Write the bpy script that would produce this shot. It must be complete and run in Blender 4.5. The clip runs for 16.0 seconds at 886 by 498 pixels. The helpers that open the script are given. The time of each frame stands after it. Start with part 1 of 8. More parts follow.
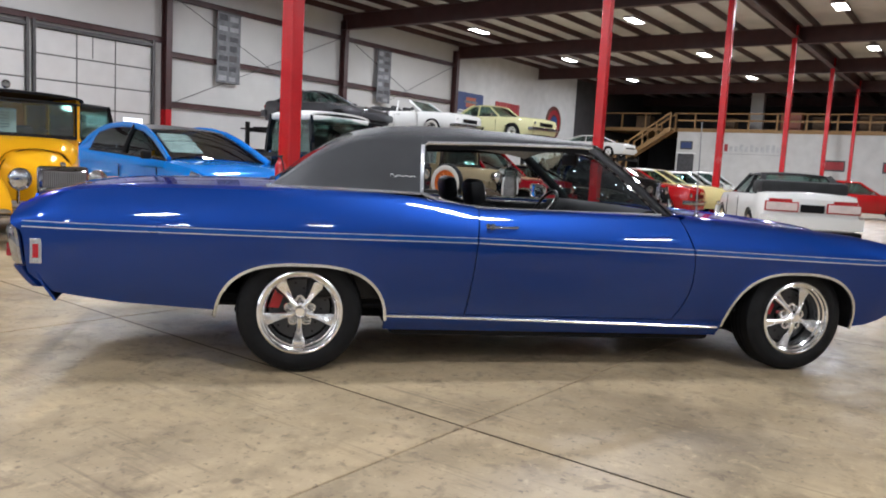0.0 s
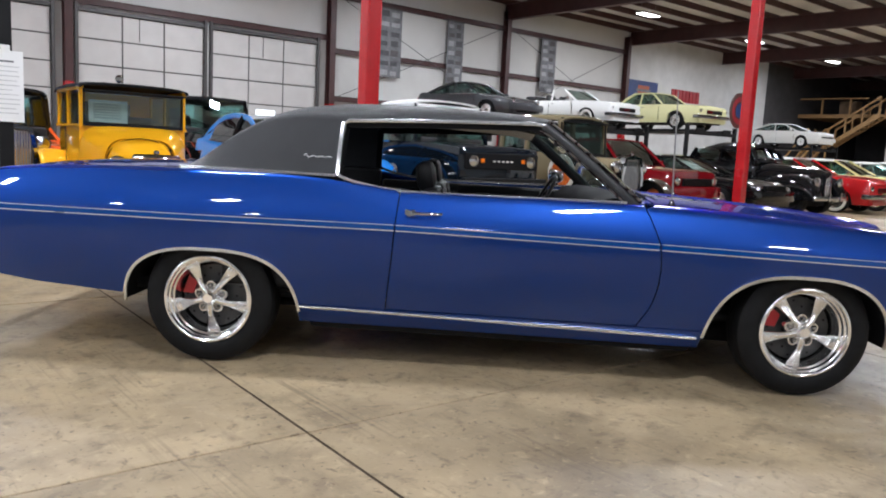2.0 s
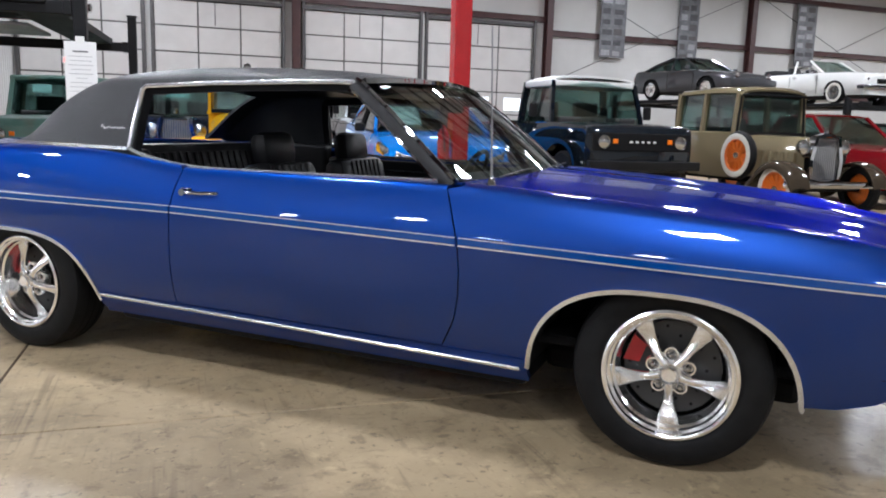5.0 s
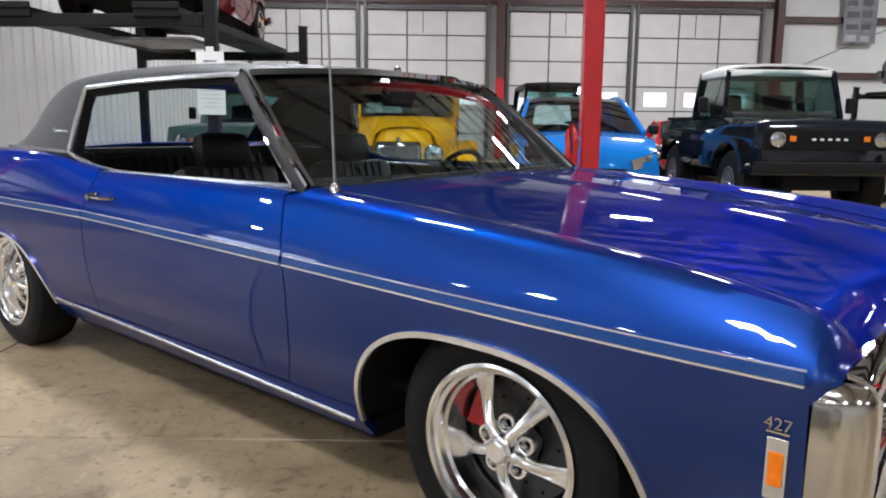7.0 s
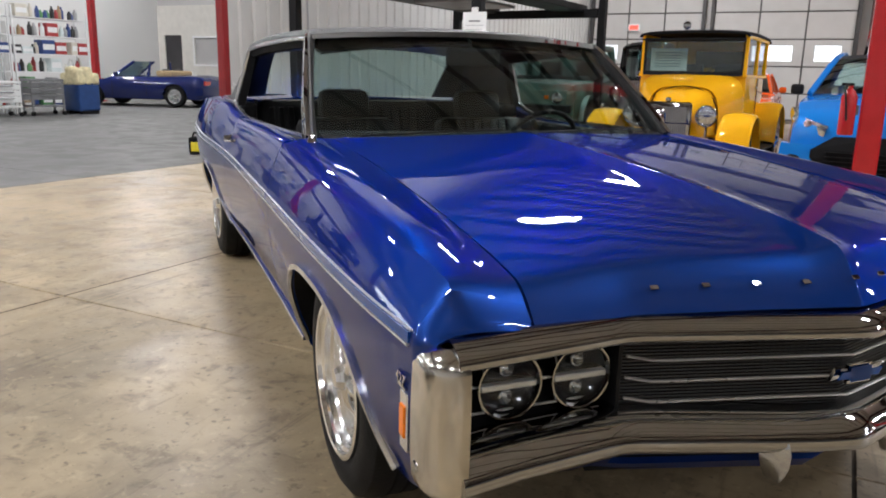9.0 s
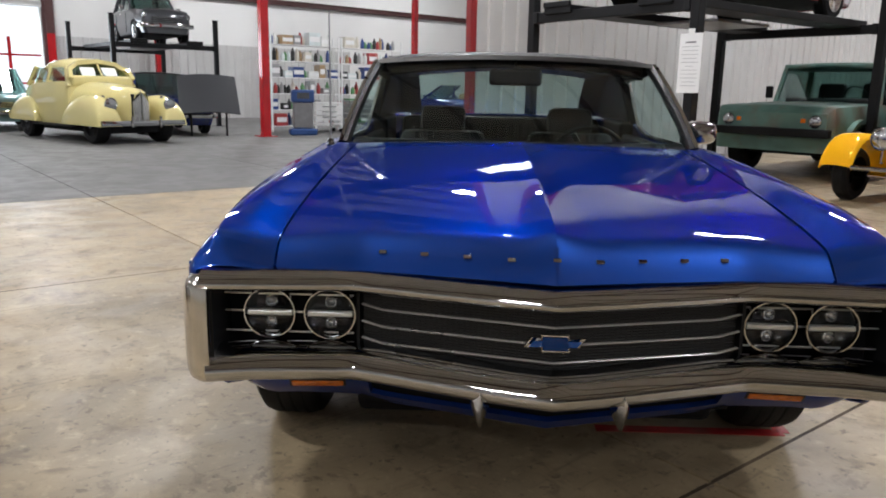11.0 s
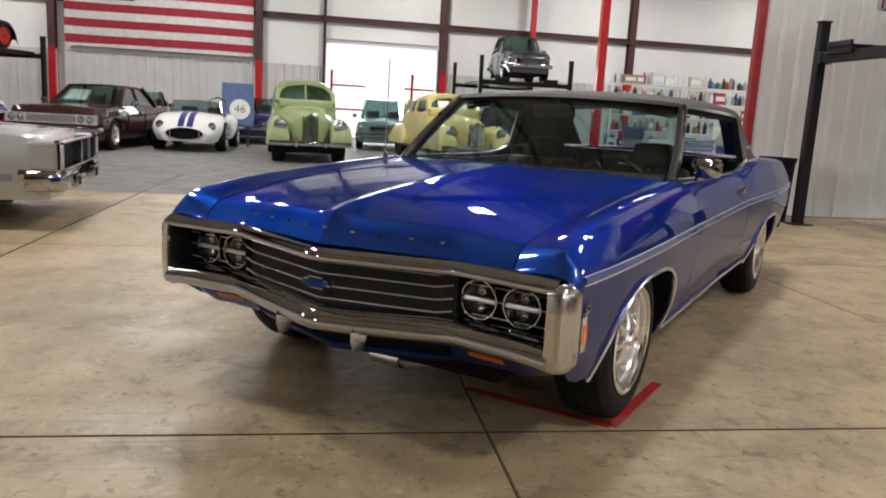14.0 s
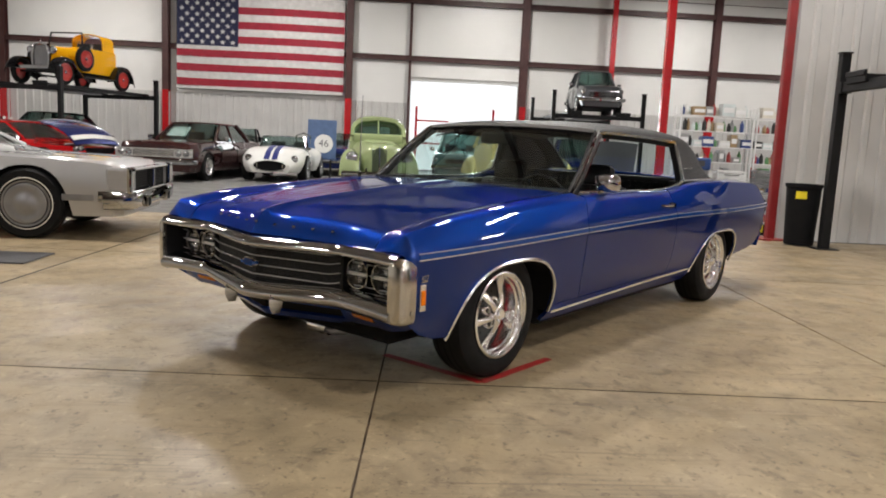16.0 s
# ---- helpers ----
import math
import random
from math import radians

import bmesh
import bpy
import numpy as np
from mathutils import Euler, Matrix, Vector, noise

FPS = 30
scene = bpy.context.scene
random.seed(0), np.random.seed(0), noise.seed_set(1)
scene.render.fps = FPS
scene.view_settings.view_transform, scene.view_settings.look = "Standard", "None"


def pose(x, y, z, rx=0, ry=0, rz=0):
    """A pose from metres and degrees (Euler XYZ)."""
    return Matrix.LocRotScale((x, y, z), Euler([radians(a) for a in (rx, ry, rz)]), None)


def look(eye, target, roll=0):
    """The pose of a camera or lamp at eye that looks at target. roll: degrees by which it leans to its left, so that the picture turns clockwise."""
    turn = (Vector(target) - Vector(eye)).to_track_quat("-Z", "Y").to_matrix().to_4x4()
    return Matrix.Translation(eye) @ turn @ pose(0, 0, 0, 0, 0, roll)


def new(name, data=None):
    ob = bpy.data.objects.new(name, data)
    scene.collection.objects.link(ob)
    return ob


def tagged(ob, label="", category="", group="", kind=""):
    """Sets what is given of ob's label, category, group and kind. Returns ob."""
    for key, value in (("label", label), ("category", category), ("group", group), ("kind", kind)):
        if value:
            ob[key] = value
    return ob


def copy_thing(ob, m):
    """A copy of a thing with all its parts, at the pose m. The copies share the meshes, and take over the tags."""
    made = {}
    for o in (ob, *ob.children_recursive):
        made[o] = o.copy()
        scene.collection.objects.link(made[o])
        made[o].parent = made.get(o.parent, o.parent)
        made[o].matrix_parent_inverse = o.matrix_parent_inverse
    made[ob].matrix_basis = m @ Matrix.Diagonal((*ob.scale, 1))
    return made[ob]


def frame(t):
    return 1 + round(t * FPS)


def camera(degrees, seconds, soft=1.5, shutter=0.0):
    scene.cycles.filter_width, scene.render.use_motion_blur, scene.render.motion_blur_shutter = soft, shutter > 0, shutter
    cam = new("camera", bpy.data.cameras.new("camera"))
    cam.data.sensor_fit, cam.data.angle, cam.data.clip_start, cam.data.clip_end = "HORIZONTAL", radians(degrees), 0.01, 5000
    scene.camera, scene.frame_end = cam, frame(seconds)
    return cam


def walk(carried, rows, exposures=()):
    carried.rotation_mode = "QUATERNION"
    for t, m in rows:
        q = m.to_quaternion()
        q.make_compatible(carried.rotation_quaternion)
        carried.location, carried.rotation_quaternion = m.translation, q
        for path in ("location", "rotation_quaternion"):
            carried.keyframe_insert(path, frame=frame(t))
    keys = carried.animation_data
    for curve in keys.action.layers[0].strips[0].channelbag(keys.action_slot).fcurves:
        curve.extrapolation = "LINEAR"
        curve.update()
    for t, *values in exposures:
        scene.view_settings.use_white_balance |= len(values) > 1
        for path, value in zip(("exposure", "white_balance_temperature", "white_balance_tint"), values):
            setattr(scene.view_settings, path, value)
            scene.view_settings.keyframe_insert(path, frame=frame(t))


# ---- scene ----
cam = camera(60.67, 16.0, soft=1.9)
PATH = [
    (0, (-1.639, -4.978, 1.161), (-1.212, -3.037, 0.940), 3.15),
    (0.5, (-1.267, -4.987, 1.176), (-0.961, -3.025, 0.942), 2.86),
    (1, (-0.877, -4.964, 1.177), (-0.721, -2.985, 0.932), 2.92),
    (1.5, (-0.548, -4.856, 1.159), (-0.508, -2.873, 0.902), 3.24),
    (2, (-0.197, -4.701, 1.163), (-0.261, -2.719, 0.898), 2.89),
    (2.5, (0.164, -4.527, 1.174), (-0.036, -2.555, 0.904), 2.72),
    (3, (0.470, -4.329, 1.153), (0.153, -2.374, 0.877), 3.22),
    (3.5, (0.773, -4.132, 1.162), (0.374, -2.192, 0.885), 2.96),
    (3.7, (0.908, -4.068, 1.172), (0.471, -2.137, 0.887), 2.84),
    (6, (2.277, -3.005, 1.126), (1.249, -1.322, 0.793), 1.18),
    (6.5, (2.432, -2.682, 1.130), (1.266, -1.092, 0.797), 1.02),
    (7, (2.551, -2.369, 1.140), (1.277, -0.864, 0.811), 0.57),
    (7.5, (2.713, -2.084, 1.142), (1.295, -0.732, 0.742), 0.60),
    (8, (2.950, -1.883, 1.158), (1.370, -0.731, 0.738), -0.13),
    (8.5, (3.243, -1.684, 1.176), (1.539, -0.732, 0.737), 0.25),
    (9, (3.458, -1.423, 1.174), (1.658, -0.677, 0.722), 1.22),
    (9.5, (3.676, -1.150, 1.173), (1.806, -0.606, 0.719), 1.26),
    (10, (3.907, -0.906, 1.181), (1.990, -0.537, 0.748), 1.50),
    (10.2, (3.967, -0.774, 1.163), (2.034, -0.496, 0.734), 1.50),
    (12.5, (4.501, 0.749, 1.200), (2.617, 0.193, 0.821), 1.07),
    (13, (4.529, 1.085, 1.199), (2.699, 0.371, 0.821), 1.77),
    (13.5, (4.487, 1.425, 1.214), (2.725, 0.548, 0.855), 3.09),
    (14, (4.471, 1.792, 1.201), (2.784, 0.778, 0.848), 3.20),
    (14.5, (4.439, 2.141, 1.191), (2.813, 1.032, 0.835), 2.67),
    (15, (4.360, 2.491, 1.211), (2.779, 1.307, 0.902), 2.89),
    (15.5, (4.421, 2.816, 1.211), (2.891, 1.557, 0.938), 2.27),
    (16, (4.660, 3.080, 1.194), (3.121, 1.833, 0.916), 2.71),
]
EXPOSURE = [(0, -0.1, 5850, 10), (3.5, -0.06, 5750, 10), (6.5, 0.0, 5800, 10), (8, -0.14, 6200, 10), (10, -0.22, 6050, 10), (12.5, -0.38, 6300, 10), (16, -0.36, 6700, 10)]
TURN = pose(0, 0, 0, 0, 0, -42)
walk(cam, [(t, TURN @ look(eye, target, roll)) for t, eye, target, roll in PATH], EXPOSURE)

# ---- light ----
# one building grid: x east, y north; the blue car stands at an angle of 42 degrees to it
LAMP_Z = 7.3
world = bpy.data.worlds.new("world")
scene.world = world
world.use_nodes = True
sky = world.node_tree.nodes.new("ShaderNodeTexSky")
sky.sky_type, sky.sun_disc = "NISHITA", False
sky.sun_elevation, sky.sun_rotation = radians(35), radians(250)
world.node_tree.nodes["Background"].inputs["Strength"].default_value = 0.14
world.node_tree.links.new(sky.outputs[0], world.node_tree.nodes["Background"].inputs["Color"])
LAMPS = [(-2.47 + 9.147 * i, 2.3 + 7.43 * j) for i in range(-2, 6) for j in range(-2, 3) if i < 1 or j > -1 or (j == -2 and i < 3)]
LAMP_WATTS = 420

for lx, ly in LAMPS:
    li = bpy.data.lights.new("high_bay", "AREA")
    li.shape, li.size, li.size_y, li.energy, li.color = "RECTANGLE", 1.15, 0.42, LAMP_WATTS, (1.0, 0.975, 0.955)
    new("high_bay_light", li).matrix_world = pose(lx, ly, LAMP_Z - 0.02)
# daylight that comes in through the open roller door of the west wall
li = bpy.data.lights.new("door_daylight", "AREA")
li.shape, li.size, li.size_y, li.energy, li.color = "RECTANGLE", 3.9, 3.0, 260, (0.93, 0.97, 1.0)
new("door_daylight", li).matrix_world = pose(-24.75, 1.25, 1.75, 90, 0, -90)


# ---- materials ----
def mat(name, col, rough=0.5, metal=0.0, vary=0.12, scale=6.0, bump=0.0, bump_scale=60.0, coat=0.0, dirt=None, dirt_scale=1.5,
        dirt_amount=0.5, rand=0.0, spec=0.5, rough_vary=0.1):
    m = bpy.data.materials.new(name)
    m.use_nodes = True
    nt = m.node_tree
    n, lk = nt.nodes, nt.links
    p = n["Principled BSDF"]
    p.inputs["Roughness"].default_value, p.inputs["Metallic"].default_value = rough, metal
    p.inputs["Coat Weight"].default_value, p.inputs["Coat Roughness"].default_value = coat, 0.03
    p.inputs["Specular IOR Level"].default_value = spec
    tc = n.new("ShaderNodeTexCoord")

    def noise_tex(sc, detail=4.0):
        t = n.new("ShaderNodeTexNoise")
        t.inputs["Scale"].default_value, t.inputs["Detail"].default_value = sc, detail
        lk.new(tc.outputs["Object"], t.inputs["Vector"])
        return t

    def mix(fac, a, b):
        x = n.new("ShaderNodeMix")
        x.data_type = "RGBA"
        for s, v in ((x.inputs[0], fac), (x.inputs[6], a), (x.inputs[7], b)):
            if isinstance(v, (int, float)):
                s.default_value = v
            elif isinstance(v, tuple):
                s.default_value = (*v, 1)
            else:
                lk.new(v, s)
        return x.outputs[2]

    def ramp(src, lo, hi):
        r = n.new("ShaderNodeMapRange")
        r.inputs[1].default_value, r.inputs[2].default_value = lo, hi
        lk.new(src, r.inputs[0])
        return r.outputs[0]

    dark = tuple(c * (1 - vary) for c in col)
    light = tuple(min(1, c * (1 + vary)) for c in col)
    grain = noise_tex(scale)
    out = mix(ramp(grain.outputs[0], 0.3, 0.7), dark, light)
    if dirt:
        big = noise_tex(dirt_scale, 6.0)
        f = n.new("ShaderNodeMath")
        f.operation = "MULTIPLY"
        f.inputs[1].default_value = dirt_amount
        lk.new(ramp(big.outputs[0], 0.48, 0.72), f.inputs[0])
        out = mix(f.outputs[0], out, dirt)
    if rand:
        oi = n.new("ShaderNodeObjectInfo")
        hsv = n.new("ShaderNodeHueSaturation")
        mr = n.new("ShaderNodeMapRange")
        mr.inputs[3].default_value, mr.inputs[4].default_value = 1 - rand, 1 + rand
        lk.new(oi.outputs["Random"], mr.inputs[0])
        lk.new(mr.outputs[0], hsv.inputs["Value"])
        lk.new(out, hsv.inputs["Color"])
        out = hsv.outputs[0]
    lk.new(out, p.inputs["Base Color"])
    if rough_vary:
        rn = noise_tex(scale * 0.4, 5.0)
        mr = n.new("ShaderNodeMapRange")
        mr.inputs[1].default_value, mr.inputs[2].default_value = 0.3, 0.7
        mr.inputs[3].default_value, mr.inputs[4].default_value = max(0.02, rough - rough_vary * rough), min(1, rough + rough_vary * rough)
        lk.new(rn.outputs[0], mr.inputs[0])
        lk.new(mr.outputs[0], p.inputs["Roughness"])
    if bump:
        bn = noise_tex(bump_scale, 3.0)
        bp = n.new("ShaderNodeBump")
        bp.inputs["Strength"].default_value, bp.inputs["Distance"].default_value = bump, 0.004
        lk.new(bn.outputs[0], bp.inputs["Height"])
        lk.new(bp.outputs[0], p.inputs["Normal"])
    return m


def glow(name, col, strength):
    m = bpy.data.materials.new(name)
    m.use_nodes = True
    p = m.node_tree.nodes["Principled BSDF"]
    p.inputs["Base Color"].default_value = (*col, 1)
    p.inputs["Emission Color"].default_value, p.inputs["Emission Strength"].default_value = (*col, 1), strength
    return m


def glass_mat(name, tint=(0.85, 0.93, 0.9), rough=0.0, mirror=0.04):
    """Thin pane: clear, with a mirror that grows at grazing angles."""
    m = bpy.data.materials.new(name)
    m.use_nodes = True
    n, lk = m.node_tree.nodes, m.node_tree.links
    n.clear()
    o = n.new("ShaderNodeOutputMaterial")
    tr, gl, lw, mx, pw, ad = (n.new("ShaderNode" + k) for k in ("BsdfTransparent", "BsdfGlossy", "LayerWeight", "MixShader", "Math", "Math"))
    tr.inputs[0].default_value = (*tint, 1)
    gl.inputs["Roughness"].default_value = rough
    lw.inputs[0].default_value = 0.5
    pw.operation, pw.inputs[1].default_value = "POWER", 4.0
    ad.operation, ad.inputs[1].default_value, ad.inputs[2].default_value = "MULTIPLY_ADD", 0.85, mirror
    lk.new(lw.outputs["Facing"], pw.inputs[0])
    lk.new(pw.outputs[0], ad.inputs[0])
    lk.new(ad.outputs[0], mx.inputs[0])
    lk.new(tr.outputs[0], mx.inputs[1])
    lk.new(gl.outputs[0], mx.inputs[2])
    lk.new(mx.outputs[0], o.inputs[0])
    return m


def concrete(name, col, col2, stain, gloss):
    """Sealed, worn slab: cloudy at the metre scale, blotched at the hand scale, with scuffs, drips and chips."""
    m = mat(name, col, gloss, vary=0.14, scale=2.6, bump=0.10, bump_scale=70, dirt=col2, dirt_scale=0.7, dirt_amount=0.85, rand=0.05, rough_vary=0.3)
    n, lk = m.node_tree.nodes, m.node_tree.links
    p = n["Principled BSDF"]
    base = p.inputs["Base Color"].links[0].from_socket
    geo = n.new("ShaderNodeNewGeometry")
    pale = tuple(min(1, c * 1.35) for c in col)
    layers = ((0.9, 0.46, 0.74, 0.6, stain, 0.6, (1, 1, 1)), (3.2, 0.52, 0.70, 0.45, stain, 0.4, (1, 1, 1)), (7.0, 0.56, 0.66, 0.50, stain, 0.5, (1, 1, 1)),
              (17.0, 0.60, 0.66, 0.6, stain, 0.3, (1, 1, 1)), (48.0, 0.64, 0.70, 0.6, stain, 0.0, (1, 1, 1)), (2.4, 0.55, 0.72, 0.4, pale, 0.5, (1, 1, 1)),
              (11.0, 0.58, 0.68, 0.45, pale, 0.5, (1, 1, 1)), (30.0, 0.60, 0.68, 0.35, pale, 0.0, (1, 1, 1)), (5.0, 0.60, 0.70, 0.35, stain, 0.2, (6, 0.5, 1)),
              (8.0, 0.58, 0.72, 0.45, stain, 0.8, (1, 1.4, 1)), (23.0, 0.61, 0.69, 0.7, stain, 0.4, (1.2, 1, 1)))
    for sc, lo, hi, amount, colour, warp, stretch in layers:
        mp = n.new("ShaderNodeMapping")
        mp.inputs["Scale"].default_value = stretch
        mp.inputs["Location"].default_value = (sc * 3.1, sc * 1.7, 0)
        lk.new(geo.outputs["Position"], mp.inputs["Vector"])
        t = n.new("ShaderNodeTexNoise")
        t.inputs["Scale"].default_value, t.inputs["Detail"].default_value, t.inputs["Roughness"].default_value, t.inputs["Distortion"].default_value = sc, 8.0, 0.62, warp
        lk.new(mp.outputs[0], t.inputs["Vector"])
        r = n.new("ShaderNodeMapRange")
        r.inputs[1].default_value, r.inputs[2].default_value, r.inputs[4].default_value = lo, hi, amount
        lk.new(t.outputs[0], r.inputs[0])
        x = n.new("ShaderNodeMix")
        x.data_type = "RGBA"
        x.inputs[7].default_value = (*colour, 1)
        lk.new(r.outputs[0], x.inputs[0])
        lk.new(base, x.inputs[6])
        base = x.outputs[2]
    # round oil drips and chips, each cell of a grid holding one of its own size or none
    for sc, size, amount, colour in ((1.9, 0.085, 0.62, stain), (5.5, 0.10, 0.60, stain), (14.0, 0.13, 0.55, stain), (9.0, 0.055, 0.5, tuple(c * 2 for c in col))):
        wob = n.new("ShaderNodeTexNoise")
        wob.inputs["Scale"].default_value, wob.inputs["Detail"].default_value = sc * 5, 3.0
        lk.new(geo.outputs["Position"], wob.inputs["Vector"])
        ad = n.new("ShaderNodeVectorMath")
        ad.operation = "MULTIPLY_ADD"
        ad.inputs[1].default_value = (0.10 / sc,) * 3
        lk.new(wob.outputs["Color"], ad.inputs[0])
        lk.new(geo.outputs["Position"], ad.inputs[2])
        flat = n.new("ShaderNodeMapping")
        flat.inputs["Scale"].default_value = (1, 1.3, 0)
        flat.inputs["Rotation"].default_value = (0, 0, sc)
        lk.new(ad.outputs[0], flat.inputs["Vector"])
        v = n.new("ShaderNodeTexVoronoi")
        v.inputs["Scale"].default_value = sc
        lk.new(flat.outputs[0], v.inputs["Vector"])
        sep = n.new("ShaderNodeSeparateColor")
        lk.new(v.outputs["Color"], sep.inputs[0])
        own = n.new("ShaderNodeMapRange")
        own.inputs[1].default_value, own.inputs[2].default_value, own.inputs[4].default_value = 0.45, 1.0, size
        lk.new(sep.outputs[0], own.inputs[0])
        cut = n.new("ShaderNodeMath")
        cut.operation = "SUBTRACT"
        lk.new(own.outputs[0], cut.inputs[0])
        lk.new(v.outputs["Distance"], cut.inputs[1])
        r = n.new("ShaderNodeMapRange")
        r.inputs[2].default_value, r.inputs[4].default_value = 0.03, amount
        lk.new(cut.outputs[0], r.inputs[0])
        x = n.new("ShaderNodeMix")
        x.data_type = "RGBA"
        x.inputs[7].default_value = (*(min(1, c) for c in colour), 1)
        lk.new(r.outputs[0], x.inputs[0])
        lk.new(base, x.inputs[6])
        base = x.outputs[2]
    # bands of fine tyre streaks, in two directions, only in patches
    for turn, seed in ((0.5, 2.0), (1.35, 9.0)):
        mp = n.new("ShaderNodeMapping")
        mp.inputs["Rotation"].default_value, mp.inputs["Scale"].default_value = (0, 0, turn), (46, 1.1, 1)
        mp.inputs["Location"].default_value = (seed, seed, 0)
        lk.new(geo.outputs["Position"], mp.inputs["Vector"])
        t = n.new("ShaderNodeTexNoise")
        t.inputs["Scale"].default_value, t.inputs["Detail"].default_value = 1.0, 3.0
        lk.new(mp.outputs[0], t.inputs["Vector"])
        mk = n.new("ShaderNodeMapping")
        mk.inputs["Rotation"].default_value, mk.inputs["Scale"].default_value = (0, 0, turn), (2.4, 0.7, 1)
        mk.inputs["Location"].default_value = (seed, 0, 0)
        lk.new(geo.outputs["Position"], mk.inputs["Vector"])
        w = n.new("ShaderNodeTexNoise")
        w.inputs["Scale"].default_value = 1.0
        lk.new(mk.outputs[0], w.inputs["Vector"])
        r, r2 = n.new("ShaderNodeMapRange"), n.new("ShaderNodeMapRange")
        r.inputs[1].default_value, r.inputs[2].default_value = 0.50, 0.66
        r2.inputs[1].default_value, r2.inputs[2].default_value, r2.inputs[4].default_value = 0.58, 0.70, 0.5
        lk.new(t.outputs[0], r.inputs[0])
        lk.new(w.outputs[0], r2.inputs[0])
        ml = n.new("ShaderNodeMath")
        ml.operation = "MULTIPLY"
        lk.new(r.outputs[0], ml.inputs[0])
        lk.new(r2.outputs[0], ml.inputs[1])
        x = n.new("ShaderNodeMix")
        x.data_type = "RGBA"
        x.inputs[7].default_value = (*stain, 1)
        lk.new(ml.outputs[0], x.inputs[0])
        lk.new(base, x.inputs[6])
        base = x.outputs[2]
    lk.new(base, p.inputs["Base Color"])
    # worn sealer: polished and dull patches
    t = n.new("ShaderNodeTexNoise")
    t.inputs["Scale"].default_value, t.inputs["Detail"].default_value, t.inputs["Distortion"].default_value = 2.7, 8.0, 0.8
    lk.new(geo.outputs["Position"], t.inputs["Vector"])
    r = n.new("ShaderNodeMapRange")
    r.inputs[1].default_value, r.inputs[2].default_value, r.inputs[3].default_value, r.inputs[4].default_value = 0.40, 0.66, gloss - 0.05, gloss + 0.12
    lk.new(t.outputs[0], r.inputs[0])
    lk.new(r.outputs[0], p.inputs["Roughness"])
    return m


M_SLAB = concrete("sealed_concrete", (0.372, 0.288, 0.176), (0.266, 0.204, 0.124), (0.085, 0.062, 0.038), 0.40)
M_SLAB_GREY = concrete("grey_concrete", (0.125, 0.121, 0.117), (0.098, 0.095, 0.091), (0.09, 0.085, 0.08), 0.6)
M_SEAL = mat("joint_seal", (0.028, 0.024, 0.020), 0.7, vary=0.4, scale=12)
M_JOINT = mat("joint_filler", (0.085, 0.058, 0.036), 0.85, vary=0.5, scale=4, dirt=(0.02, 0.016, 0.012), dirt_scale=9, dirt_amount=0.8)
M_SHEET = mat("white_metal_sheet", (0.49, 0.485, 0.475), 0.45, vary=0.06, scale=2, dirt=(0.40, 0.39, 0.375), dirt_scale=0.5, dirt_amount=0.5)
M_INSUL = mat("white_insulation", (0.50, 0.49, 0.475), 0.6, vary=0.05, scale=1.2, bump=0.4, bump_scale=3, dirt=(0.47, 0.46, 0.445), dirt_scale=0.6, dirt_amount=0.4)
# same insulation, colour raised so the west wall looks more strongly lit
M_INSULWEST = mat("raised_white_insulation", (0.68, 0.675, 0.66), 0.5, vary=0.04, scale=1.2, bump=0.5, bump_scale=3, dirt=(0.56, 0.55, 0.53), dirt_scale=0.6, dirt_amount=0.4)
M_ROOF = mat("grey_roof_blanket", (0.62, 0.61, 0.59), 0.7, vary=0.1, scale=1.2, bump=0.4, bump_scale=3, dirt=(0.45, 0.44, 0.42), dirt_scale=0.6, dirt_amount=0.5)
# near-black, so the depth behind the mezzanine reads dark; the office door shares it
M_DIM = mat("near_black_wall", (0.045, 0.043, 0.045), 0.7, vary=0.15, scale=2)
M_DOORJOINT = mat("door_joint", (0.10, 0.095, 0.09), 0.6)
M_POSTER = mat("grey_print", (0.13, 0.13, 0.14), 0.6, vary=0.3, scale=5)
M_POSTER2 = mat("dark_print", (0.05, 0.05, 0.055), 0.5, vary=0.3, scale=9)
M_SIGNBLUE = mat("blue_sign", (0.018, 0.040, 0.14), 0.45)
M_SIGNORANGE = mat("orange_sign", (0.30, 0.07, 0.03), 0.4)
M_SIGNRED = mat("red_sign", (0.27, 0.014, 0.02), 0.45)
M_SIGNBROWN = mat("brown_sign", (0.085, 0.026, 0.018), 0.5)
M_PANE = glow("daylit_pane", (0.93, 0.97, 1.0), 1.1)
M_EXIT = glow("exit_letters", (1.0, 0.05, 0.03), 3.0)
M_TAPE = mat("red_floor_tape", (0.34, 0.012, 0.014), 0.5, vary=0.25, scale=30, dirt=(0.2, 0.1, 0.08), dirt_scale=12, dirt_amount=0.5)
M_ENDWALL = mat("white_end_wall", (0.50, 0.495, 0.485), 0.6, vary=0.08, scale=1.5)
M_BLOCK = mat("painted_block_wall", (0.66, 0.64, 0.58), 0.6, vary=0.05, bump=0.2, bump_scale=30)
M_REDDARK = mat("dull_red_paint", (0.22, 0.012, 0.014), 0.45, vary=0.15, scale=4)
M_STEEL = mat("maroon_steel", (0.050, 0.015, 0.014), 0.5, vary=0.2, scale=3, dirt=(0.05, 0.03, 0.03), dirt_amount=0.4)
M_RED = mat("red_gloss_paint", (0.42, 0.010, 0.014), 0.25, vary=0.1, scale=4, coat=0.4, dirt=(0.26, 0.015, 0.018), dirt_amount=0.4)
M_DOOR = mat("door_panel_white", (0.54, 0.525, 0.51), 0.5, vary=0.05, scale=2, dirt=(0.50, 0.47, 0.455), dirt_scale=0.7, dirt_amount=0.5)
